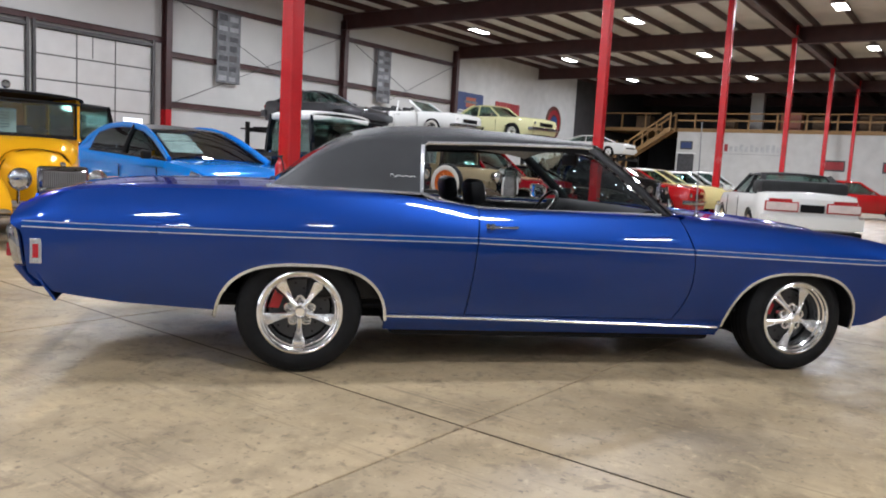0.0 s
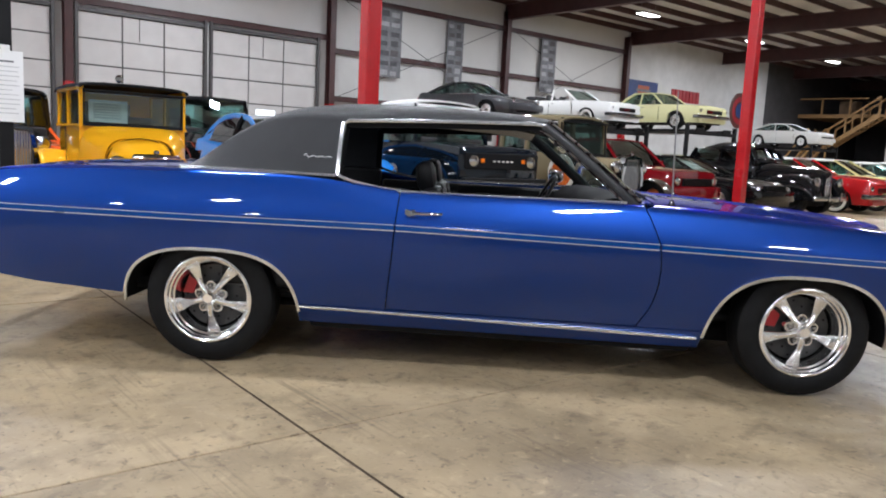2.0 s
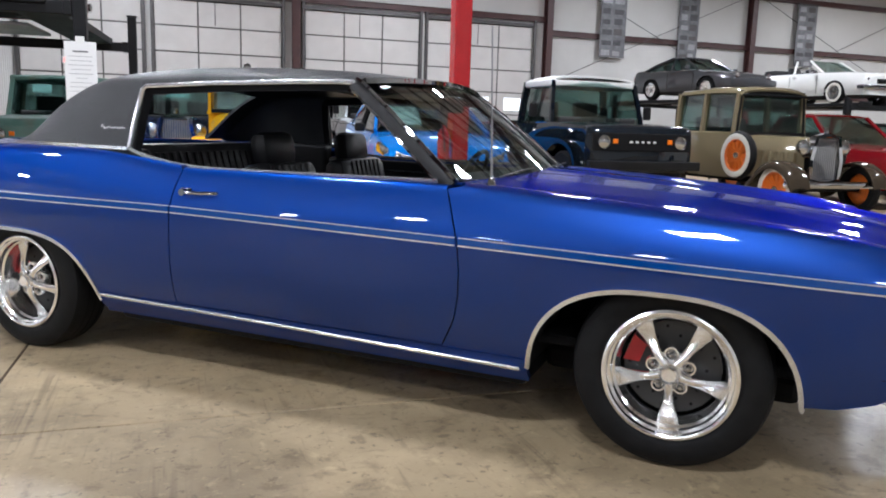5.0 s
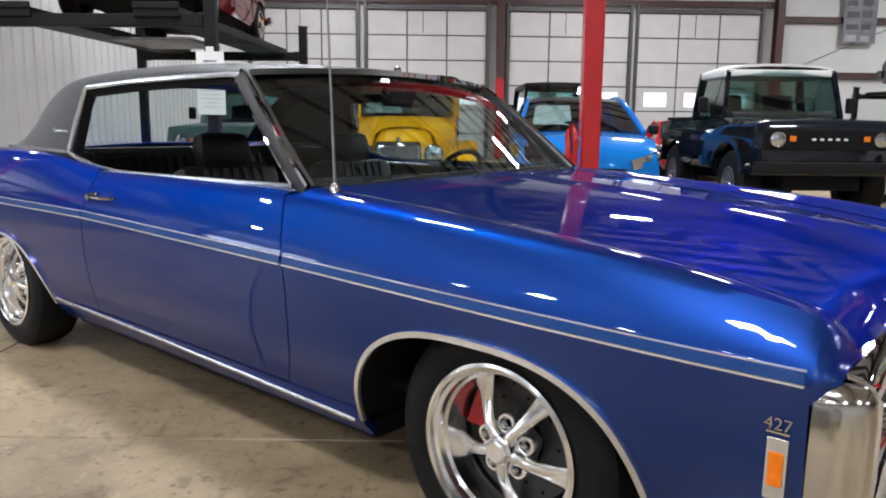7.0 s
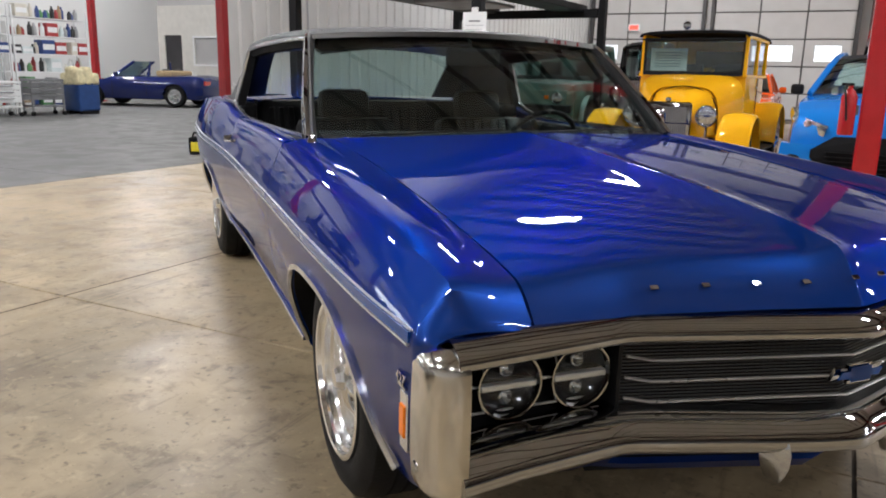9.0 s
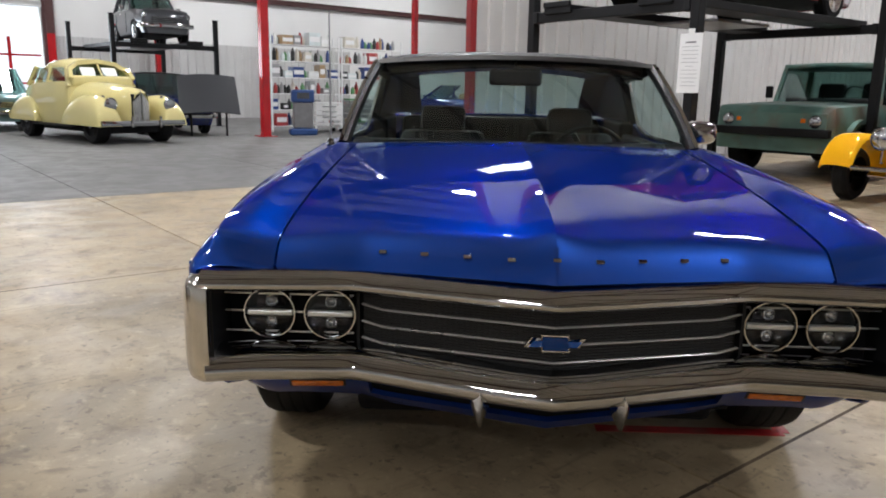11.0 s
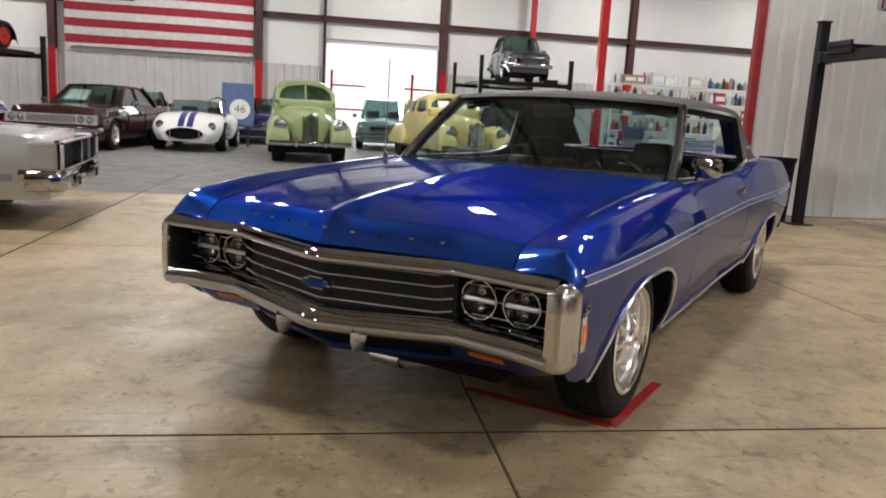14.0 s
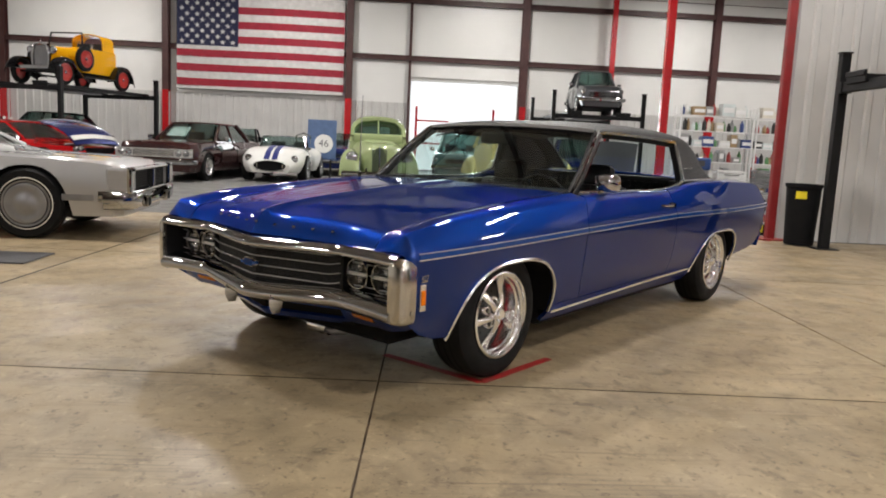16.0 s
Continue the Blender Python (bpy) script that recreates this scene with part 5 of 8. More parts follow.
# ---- wheels ----
def thrust_wheel(cx, cy, side, r=.335, rr=.222, width=.225, caliper=0):
    """A five-spoke polished wheel, axis along y, face to side; cy: the outer tyre face."""
    ax = pose(cx, cy, r, -90 * side, 0, 0)      # local z points outward
    tyre = part("tyre", lathe([(rr - .004, -width + .02), (rr + .02, -width), (r - .035, -width + .004), (r - .010, -width + .022), (r, -width + .05), (r, -.05), (r - .010, -.022), (r - .035, -.004), (rr + .03, .002), (rr + .008, -.006), (rr - .004, -.02)], ax, 72), M_RUBBER, hero, "black low-profile tyre", smooth=30)
    for g in (-.085, -.125, -.165):
        part("tread_groove", lathe([(r + .0006, g - .005), (r + .0012, g), (r + .0006, g + .005)], ax, 72), M_BLACKMATT, tyre)
    rim = part("wheel_rim", lathe([(rr - .006, -.022), (rr + .004, -.008), (rr + .004, .002), (rr - .005, .006), (rr - .012, .003), (rr - .015, -.010), (rr - .024, -.016), (rr - .027, -.034), (rr - .035, -.042), (rr - .038, -.070), (rr - .044, -.085), (rr - .046, -.20), (rr - .02, -.22)], ax, 72), M_ALLOY, hero, "polished alloy rim", smooth=30)
    for k in range(5):
        a = math.radians(90 * side + 72 * k)
        rows = []
        for rad, hw, zc, th in ((.028, .020, -.036, .026), (.050, .0165, -.036, .026), (.072, .0160, -.041, .026), (.095, .0175, -.051, .025), (.120, .0215, -.065, .023), (.145, .0270, -.080, .020), (.166, .0325, -.091, .018), (.184, .0385, -.098, .015)):
            sec = []
            for q in range(14):
                b = 2 * math.pi * q / 14
                sec.append((rad, hw * math.cos(b), zc + (th * .72 if math.sin(b) > 0 else th) * math.sin(b)))
            rows.append(sec)
        bm = grid(rows, closed=True, cap=True)
        bmesh.ops.transform(bm, matrix=ax @ Matrix.Rotation(a, 4, "Z"), verts=bm.verts)
        part("spoke", bm, M_ALLOY, rim, smooth=60)
        al = a + math.radians(36)
        m = ax @ Matrix.Rotation(al, 4, "Z") @ pose(.062, 0, 0)
        part("lug_seat", lathe([(.027, -.085), (.0265, -.050), (.024, -.045), (.019, -.045), (.016, -.049), (.0145, -.062), (0, -.064)], m, 20), M_ALLOY, rim, smooth=50)
        part("lug_nut", lathe([(.011, -.06), (.011, -.040), (.007, -.032), (0, -.031)], m, 6), M_CHROME, rim)
    part("hub_cap", lathe([(.040, -.05), (.039, -.016), (.034, -.010), (.031, -.002), (.026, .004), (.022, .003), (0, .003)], ax, 8), M_ALLOY, rim)
    part("hub_plate", lathe([(.070, -.095), (.066, -.068), (.05, -.055), (0, -.054)], ax, 30), M_ALLOY, rim, smooth=40)
    disc = part("brake_disc", lathe([(.07, -.115), (.165, -.115), (.165, -.135), (.07, -.135)], ax, 40), M_DISC, hero, "drilled steel brake disc", smooth=30)
    for k in range(18):
        m = ax @ Matrix.Rotation(2 * math.pi * k / 18, 4, "Z") @ pose(.115 + .03 * (k % 2), 0, -.1145)
        part("drill_hole", lathe([(.006, .0), (.006, .0012), (0, .0012)], m, 8), M_BLACKMATT, disc)
    a0, rows = math.radians(caliper), []
    for rad in (.112, .168):
        rows.append([(rad * math.cos(a0 + d), rad * math.sin(a0 + d), z) for d, z in ((-.30, -.10), (.30, -.10), (.30, -.15), (-.30, -.15))])
    bm = grid(rows, closed=True, cap=True)
    bmesh.ops.transform(bm, matrix=ax, verts=bm.verts)
    part("brake_caliper", bm, M_CALIPER, hero, "red brake caliper")
    part("wheel_hub_backing", lathe([(.19, -.17), (.19, -.172), (0, -.173)], ax, 24), M_BLACKMATT, hero)


for cx in (-1.511, 1.511):
    for side in (1, -1):
        # on each wheel the caliper sits towards the tail of the car
        thrust_wheel(cx, side * .935, side, caliper=160)

# ---- cabin ----
part("cabin_floor", box((-1.6, -.74, .34), (.75, .74, .40), .02), M_LEATHER, hero)
for sgn in (1, -1):
    bm = box((-.86, sgn * .80 - .03, .40), (.62, sgn * .80 + .03, .925), .02)
    card = part("door_card", bm, M_LEATHER, hero)
    part("arm_rest", box((-.45, sgn * .755 - .035, .70), (.25, sgn * .755 + .035, .75), .015), M_LEATHER, card)
    part("card_trim", box((-.84, sgn * .766 - .004, .86), (.6, sgn * .766 + .004, .87)), M_CHROME, card)
    part("rear_side_trim", box((-1.5, sgn * .805 - .045, .40), (-.87, sgn * .805 + .045, 1.0), .02), M_LEATHER, hero)


def bucket_seat(x, y):
    seat = empty("seat", Matrix.Identity(4))
    seat.parent = hero
    seat.location = (x, y, 0)
    part("cushion", box((-.26, -.26, .42), (.28, .26, .58), .05), M_LEATHER, seat, smooth=40)
    back = part("backrest", box((-.07, -.255, 0), (.07, .255, .44), .05), M_LEATHER, seat, smooth=40)
    back.matrix_local = pose(-.22, 0, .52, 0, -14, 0)
    hr = part("headrest", box((-.05, -.135, 0), (.055, .135, .17), .045), M_LEATHER, seat, smooth=40)
    hr.matrix_local = pose(-.335, 0, .925, 0, -10, 0)
    for k in range(7):
        p = part("pleat", box((.068, -.012, .08), (.078, .012, .42), .005), M_LEATHER, seat)
        p.matrix_local = pose(-.22, -.15 + .05 * k, .52, 0, -14, 0)
    part("side_shield", box((-.2, -.275, .45), (.1, -.262, .52), .005), M_CHROME, seat)
    return seat


bucket_seat(-.12, -.38)
bucket_seat(-.12, .38)
bench = part("rear_bench", box((-1.22, -.70, .42), (-.75, .70, .60), .06), M_LEATHER, hero, smooth=40)
bk = part("rear_backrest", box((-.08, -.70, 0), (.08, .70, .46), .05), M_LEATHER, hero, smooth=40)
bk.matrix_local = pose(-1.22, 0, .55, 0, -16, 0)
for k in range(22):
    p = part("rear_pleat", box((.07, -.016, .05), (.088, .016, .40), .006), M_LEATHER, bk)
    p.matrix_local = pose(0, -.62 + 1.24 * k / 21, 0)
part("parcel_shelf", box((-1.68, -.66, .955), (-1.33, .66, .975), .005), M_LEATHER, hero)
rows = [[(x, y * .93, lerp_table(Z_TOP, x) - .045 - .05 * (y / .7) ** 2) for y in [-.7 + 1.4 * k / 12 for k in range(13)]] for x in span(-1.25, .2, .15)]
part("headliner", grid(rows, thick=.01), M_LEATHER, hero, smooth=50)
rows = []
for z, b in ((.62, .0), (.80, .02), (.895, .0), (.945, -.05), (.968, -.14), (.965, -.22), (.945, -.32)):
    rows.append([(.40 - b + .09 * (1 - (y / .76) ** 2), y, z) for y in [-.76 + 1.52 * k / 14 for k in range(15)]])
dash = part("dashboard", grid(rows, thick=.02), M_BLACKMATT, hero, smooth=40)
part("dash_trim", box((.385, -.70, .80), (.392, .70, .835)), M_CHROME, dash)
sw = pose(.27, .38, .865, 0, -62, 0)
ring = [(.185 * math.cos(2 * math.pi * k / 40), .185 * math.sin(2 * math.pi * k / 40), 0) for k in range(40)]
wheel = part("steering_wheel", sweep(ring, ring_prof(.012, 8), (0, 0, 1), closed=True), M_LEATHER, hero, smooth=60)
wheel.matrix_local = sw
for a in (0, 120, 240):
    sp = part("spoke", box((.02, -.014, -.02), (.18, .014, -.012), .003), M_ALLOY, wheel)
    sp.matrix_local = Matrix.Rotation(math.radians(a + 90), 4, "Z")
part("horn_cap", lathe([(0, .005), (.035, 0), (.05, -.02), (.05, -.03)], None, 20), M_BLACK, wheel)
part("column", cyl((0, 0, -.02), (0, 0, -.28), .028), M_BLACK, wheel)

# the body settles a little nose-down on its wheels
settle = pose(0, 0, -.0135, 0, .545, 0) @ Matrix.Diagonal((.9865, 1, 1, 1))
for ob in list(hero.children):
    if ob.name.split(".")[0] not in ("tyre", "wheel_rim", "brake_disc", "brake_caliper", "wheel_hub_backing"):
        ob.matrix_basis = settle @ ob.matrix_basis
tagged(mesh_ob("floor_plate", box((-1.59, -4.95, .001), (-1.0, -4.06, .014), .003), mat("dark_plate", (0.05, 0.05, 0.055), 0.5, vary=0.3, scale=6, bump=0.3, bump_scale=90)), "dark grey plate lying flat on the concrete", "floor plate")
# red tape marks on the floor at the front tyre
for a, b in (((1.83, -.41), (1.36, .02)), ((1.83, -.41), (1.39, -.91))):
    d = (Vector(b) - Vector(a)).normalized()
    n = Vector((-d.y, d.x)) * .025
    tagged(mesh_ob("floor_tape", grid([[(*(Vector(p) + n), .003), (*(Vector(p) - n), .003)] for p in (a, b)], thick=.002), M_TAPE), "scuffed red tape strip on the concrete", "floor tape", "floor marks")

# ---- builders for the other vehicles ----
# each stands with its front to +x, the middle of its wheelbase over the origin
M_WHITEWALL = mat("whitewall", (0.62, 0.60, 0.55), 0.6, vary=0.06)
M_TAN_PAINT = paint("tan_paint", (0.20, 0.165, 0.10), 0.0, 0.35)
M_BROWN = paint("brown_fender_paint", (0.045, 0.035, 0.025), 0.0, 0.3)
M_YELLOW = paint("yellow_paint", (0.88, 0.44, 0.008), 0.0, 0.3)
M_CREAM = paint("pale_yellow_paint", (0.62, 0.54, 0.25), 0.0, 0.35)
M_LEMON = paint("lemon_paint", (0.66, 0.64, 0.36), 0.0, 0.35)
M_MINT = paint("sage_green_paint", (0.32, 0.385, 0.20), 0.0, 0.35)
M_SAGEDARK = mat("dark_sage_grille", (0.09, 0.13, 0.07), 0.4)
M_TEAL = mat("faded_teal_paint", (0.10, 0.19, 0.16), 0.5, vary=0.2, scale=3, dirt=(0.16, 0.08, 0.05), dirt_scale=2.5, dirt_amount=0.8)
M_SKY = paint("bright_blue_paint", (0.015, 0.19, 0.62), 0.1, 0.3)
M_NAVY = paint("dark_blue_paint", (0.012, 0.02, 0.10), 0.3, 0.3)
M_NIGHT = paint("blue_black_paint", (0.006, 0.010, 0.016), 0.2, 0.3)
M_CARBLACK = paint("black_car_paint", (0.006, 0.006, 0.007), 0.0, 0.25)
M_CARRED = paint("red_car_paint", (0.38, 0.010, 0.012), 0.0, 0.3)
M_DARKRED = paint("dark_red_paint", (0.16, 0.006, 0.010), 0.0, 0.3)
M_ORANGE = paint("orange_car_paint", (0.62, 0.09, 0.015), 0.0, 0.3)
M_CARWHITE = paint("white_car_paint", (0.72, 0.72, 0.70), 0.0, 0.3)
M_SILVER = paint("silver_beige_paint", (0.45, 0.45, 0.455), 0.5, 0.35)
M_GUN = paint("gunmetal_paint", (0.075, 0.078, 0.085), 0.6, 0.35)
M_MAROON = paint("dark_maroon_paint", (0.040, 0.014, 0.014), 0.3, 0.3)
M_DKGREEN = paint("dark_green_paint", (0.010, 0.030, 0.018), 0.1, 0.3)
M_TEALCAR = paint("grey_teal_paint", (0.10, 0.16, 0.16), 0.4, 0.35)
M_ORANGEWHEEL = mat("orange_wheel_paint", (0.62, 0.14, 0.015), 0.35, vary=0.1, coat=0.5)
M_REDWHEEL = mat("red_wheel_paint", (0.48, 0.02, 0.012), 0.35, vary=0.1, coat=0.5)
M_SEATBLACK = mat("dark_cabin_trim", (0.012, 0.012, 0.013), 0.6, vary=0.2)
M_SOFTTOP = mat("black_soft_top", (0.012, 0.012, 0.013), 0.8, vary=0.2, bump=0.3, bump_scale=200)
M_TANTOP = mat("tan_soft_top", (0.40, 0.29, 0.16), 0.8, vary=0.1, bump=0.3)
M_GLASSCAR = glass_mat("car_glass", (0.58, 0.69, 0.67), mirror=0.10)


def road_wheel(car, x, y, side, r=.33, rr=.21, width=.2, rim=None, wall=False, spokes=5, centre=None, z=None):
    """A tyre with a rim, its face turned to side."""
    ax = pose(x, y, r if z is None else z, -90 * side, 0, 0)
    ty = part("tyre", lathe([(rr, -width), (r - .03, -width), (r, -width + .04), (r, -.04), (r - .03, -.004), (rr + .02, 0), (rr, -.015)], ax, 28), M_RUBBER, car, smooth=35)
    if wall:
        part("whitewall", lathe([(r - .035, -.001), (r - .06, .004), (rr + .012, .005), (rr + .004, .0)], ax, 28), M_WHITEWALL, ty, smooth=60)
    rim = rim or M_ALLOY
    rm = part("wheel_rim", lathe([(rr + .004, -.02), (rr + .004, .002), (rr - .012, .0), (rr - .02, -.03), (rr - .03, -.045), (.06, -.05), (.06, -.03), (.045, -.015), (0, -.012)], ax, 28), rim, car, smooth=35)
    for k in range(spokes):
        a = 2 * math.pi * k / spokes
        bm = grid([[(.05, -.02, -.03), (.05, .02, -.03), (.05, .02, -.045), (.05, -.02, -.045)], [(rr - .02, -.032, -.026), (rr - .02, .032, -.026), (rr - .02, .032, -.05), (rr - .02, -.032, -.05)]], closed=True, cap=True)
        bmesh.ops.transform(bm, matrix=ax @ Matrix.Rotation(a, 4, "Z"), verts=bm.verts)
        part("spoke", bm, rim, rm)
    part("hub_cap", lathe([(.05, -.02), (.045, .0), (.03, .012), (0, .016)], ax, 14), centre or M_CHROME, rm, smooth=50)


def arch_cut(x, arches, low):
    for c, a, zt in arches:
        if abs(x - c) < a:
            return max(low, low * .6 + (zt - low * .6) * (1 - abs((x - c) / a) ** 2.4) ** (1 / 2.4))
    return low


def shell_body(car, name, mt, tab_z, tab_w, low, arches, crown=.05, tuck=.07, lean=.06, waist=.55, nx=60, ends=(.10, .10), label=""):
    """A closed car body lofted along x. tab_z: shoulder height, tab_w: half width; arches: (centre, half length, top)."""
    x0, x1 = tab_z[0][0], tab_z[-1][0]
    xs = span(x0, x1, (x1 - x0) / nx)
    for c, a, zt in arches:
        xs = [x for x in xs if abs(x - c) > a + .01] + [c + a * math.cos(math.pi * k / 16) for k in range(17)] + [c - a - .004, c + a + .004]
    xs = sorted(x for x in xs if x0 <= x <= x1)
    rows = []
    for x in xs:
        zs, w = smooth_table(tab_z, x, .07), smooth_table(tab_w, x, .1)
        zl = arch_cut(x, arches, low)
        e = min(1, max(0, (x - x0) / ends[0])) if x - x0 < x1 - x else min(1, max(0, (x1 - x) / ends[1]))
        e = math.sqrt(max(0.0, 1 - (1 - e) ** 2)) * .12 + .88
        zs = zl + (zs - zl) * e
        zm = low + (zs - low) * waist
        half = []
        for k in range(7):
            z = zl + (zs - zl) * k / 6
            if z < zm:
                y = w - tuck * ((zm - z) / max(.05, zm - low)) ** 2
            else:
                y = w - lean * ((z - zm) / max(.05, zs - zm)) ** 2
            half.append((x, y * e, z))
        y1 = half[-1][1]
        for k in range(1, 9):
            f = k / 8
            half.append((x, y1 * (1 - f), zs + crown * (1 - (1 - f) ** 2) + .012 * math.sin(math.pi * min(1, f * 3)) * (1 - f)))
        rows.append(half + [(px, -py, pz) for px, py, pz in half[-2::-1]])
    bm = grid(rows)
    for r in (rows[0], rows[-1]):
        try:
            bm.faces.new([bm.verts.new(p) for p in r])
        except ValueError:
            pass
    bmesh.ops.remove_doubles(bm, verts=bm.verts, dist=1e-4)
    return part(name, bm, mt, car, label, smooth=38)


def glasshouse(car, rear_base, rear_top, front_top, front_base, z_base, z_top, y_base, y_top, roof_mt, frame_mt=None, pillars=(), hard=True, crown=.05):
    """Roof, pillars and panes between the waist and the roof."""
    frame_mt = frame_mt or roof_mt
    rb, rt, ft, fb = rear_base, rear_top, front_top, front_base
    if hard:
        rows = []
        for k in range(11):
            x = rt + (ft - rt) * k / 10
            bow = math.sin(math.pi * k / 10)
            row = []
            for q in range(13):
                a = math.pi * q / 12
                row.append((x, (y_top + .02 + .015 * bow) * math.cos(a), z_top - .03 + (crown + .025 * bow) * math.sin(a) ** .7))
            rows.append(row)
        part("roof", grid(rows, thick=.03), roof_mt, car, smooth=50)
    def quad(name, pts, mt):
        a, b, c, d = [Vector(p) for p in pts]
        rows = [[a + (b - a) * (k / 6) + (Vector((.05 * math.sin(math.pi * k / 6), 0, 0)) if name == "windscreen" else Vector((-.04 * math.sin(math.pi * k / 6), 0, 0)) if name == "rear_window" else Vector()) for k in range(7)],
                [d + (c - d) * (k / 6) + (Vector((.03 * math.sin(math.pi * k / 6), 0, 0)) if name == "windscreen" else Vector()) for k in range(7)]]
        o = part(name, grid(rows, thick=.005), mt, car, smooth=60)
        o.visible_shadow = False
    quad("windscreen", [(fb, -y_base, z_base), (fb, y_base, z_base), (ft, y_top, z_top - .02), (ft, -y_top, z_top - .02)], M_GLASSCAR)
    if hard:
        quad("rear_window", [(rb, -y_base, z_base), (rb, y_base, z_base), (rt, y_top, z_top - .02), (rt, -y_top, z_top - .02)], M_GLASSCAR)
    for s in (1, -1):
        if hard:
            quad("side_window", [(rb + .06, s * (y_base - .005), z_base), (fb - .06, s * (y_base - .005), z_base), (ft, s * y_top, z_top - .03), (rt, s * y_top, z_top - .03)], M_GLASSCAR)
            part("rear_pillar", sweep([(rb, s * y_base, z_base - .02), ((rb + rt) / 2 - .02, s * (y_base + y_top) / 2, (z_base + z_top) / 2 + .01), (rt, s * y_top, z_top - .02)], [(-.05, -.03), (.05, -.03), (.05, .03), (-.05, .03)], (1, 0, 0)), frame_mt, car, smooth=40)
        part("front_pillar", sweep([(fb, s * y_base, z_base - .02), (ft, s * y_top, z_top - .02)], [(-.03, -.025), (.03, -.025), (.03, .025), (-.03, .025)], (1, 0, 0)), frame_mt, car)
        for px in pillars:
            part("side_pillar", sweep([(px, s * (y_base + .002), z_base - .02), (px - .03, s * (y_top + .002), z_top - .02)], [(-.03, -.02), (.03, -.02), (.03, .02), (-.03, .02)], (1, 0, 0)), frame_mt, car)
        part("waist_trim", sweep([(rb, s * (y_base + .012), z_base), (fb, s * (y_base + .012), z_base)], [(-.008, -.008), (.008, -.008), (.008, .008), (-.008, .008)]), M_CHROME, car)


def rail_house(car, rails, cuts, waist, z_base, mt, roof_mt, posts):
    """A rounded cabin hung between two arched body-coloured rails: screen, roof and tailgate glass across, side panes below."""
    a, b = cuts
    def across(lo, hi, bow):
        rows = []
        for x, y, z in rails[lo:hi + 1]:
            rows.append([(x + bow * .10 * (1 - (q / 5) ** 2), y * q / 5, z + .035 * (1 - (q / 5) ** 2)) for q in range(-5, 6)])
        return rows
    part("windscreen", grid(across(0, a, 1), thick=.005), M_GLASSCAR, car, smooth=60).visible_shadow = False
    part("roof", grid(across(a, b, .0), thick=.02), roof_mt, car, "black roof panel", smooth=60)
    part("rear_window", grid(across(b, len(rails) - 1, -1), thick=.005), M_GLASSCAR, car, smooth=60).visible_shadow = False
    for s in (1, -1):
        part("roof_rail", sweep([(x, s * y, z) for x, y, z in rails], [(-.045, -.012), (-.02, -.028), (.02, -.028), (.045, -.008), (.04, .018), (0, .028), (-.04, .018)], (0, s, 0)), mt, car, smooth=50)
        low = [(x, waist, z_base + .10 * max(0, (rails[0][0] - x) / 2.9)) for x, y, z in rails]
        rows = [[(x, s * (yl + (y - yl) * f + .02 * math.sin(math.pi * f)), zl + (max(z, zl) - zl) * f) for (x, y, z), (_, yl, zl) in zip(rails, low)] for f in (0, .33, .66, 1)]
        last = next(k for k, r in enumerate(rails) if r[0] < posts[-1])
        part("side_window", grid([r[:last + 1] for r in rows], thick=.005), M_GLASSDARK, car, smooth=60).visible_shadow = False
        part("rear_quarter", grid([r[last:] for r in rows], thick=.03), mt, car, smooth=60)
        part("window_seal", sweep([(x, s * (y + .010), z) for x, y, z in low[:last + 1]], [(-.012, -.012), (.012, -.012), (.012, .012), (-.012, .012)]), M_BLACK, car)
        part("waist_panel", grid([[(x, s * (waist + .075), z_base - .10) for x, y, z in low], [(x, s * (waist + .045), z - .03) for x, y, z in low], [(x, s * (waist + .004), z) for x, y, z in low]], thick=.01), mt, car, smooth=60)
        for px in posts[:-1]:
            k = min(range(len(rails)), key=lambda i: abs(rails[i][0] - px))
            part("side_pillar", sweep([(r[k][0], r[k][1] + s * .006, r[k][2]) for r in rows], [(-.035, -.010), (.035, -.010), (.035, .010), (-.035, .010)], (1, 0, 0)), M_BLACK, car)


def cabin_seats(car, x, z, y, rear=None):
    for s in (1, -1):
        st = part("front_seat", box((x - .3, s * y - .22, z - .28), (x + .2, s * y + .22, z), .05), M_SEATBLACK, car)
        b = part("backrest", box((-.07, -.22, 0), (.07, .22, .42), .05), M_SEATBLACK, st)
        b.matrix_local = pose(x - .28, s * y, z - .05, 0, -12, 0)
    if rear is not None:
        part("rear_seat", box((rear - .15, -y - .22, z - .2), (rear + .15, y + .22, z + .22), .05), M_SEATBLACK, car)
    part("dashboard", box((x + .55, -y - .3, z - .1), (x + .75, y + .3, z + .12), .04), M_SEATBLACK, car)
    ring = [(.17 * math.cos(2 * math.pi * k / 20), .17 * math.sin(2 * math.pi * k / 20), 0) for k in range(20)]
    w = part("steering_wheel", sweep(ring, ring_prof(.012, 6), closed=True), M_SEATBLACK, car)
    w.matrix_local = pose(x + .45, y, z + .16, 0, -60, 0)


def lamp_round(car, x, y, z, r, name="headlight", mt=None, rim=None):
    m = pose(x, y, z, 0, 90, 0)
    h = part(name, lathe([(r * .9, -.05), (r * 1.08, 0), (r, .012), (r * .9, .004)], m, 20), rim or M_CHROME, car, smooth=50)
    part("lens", lathe([(r * .93, .004), (r * .6, .02), (0, .026)], m, 20), mt or M_LENSIN, h, smooth=60)


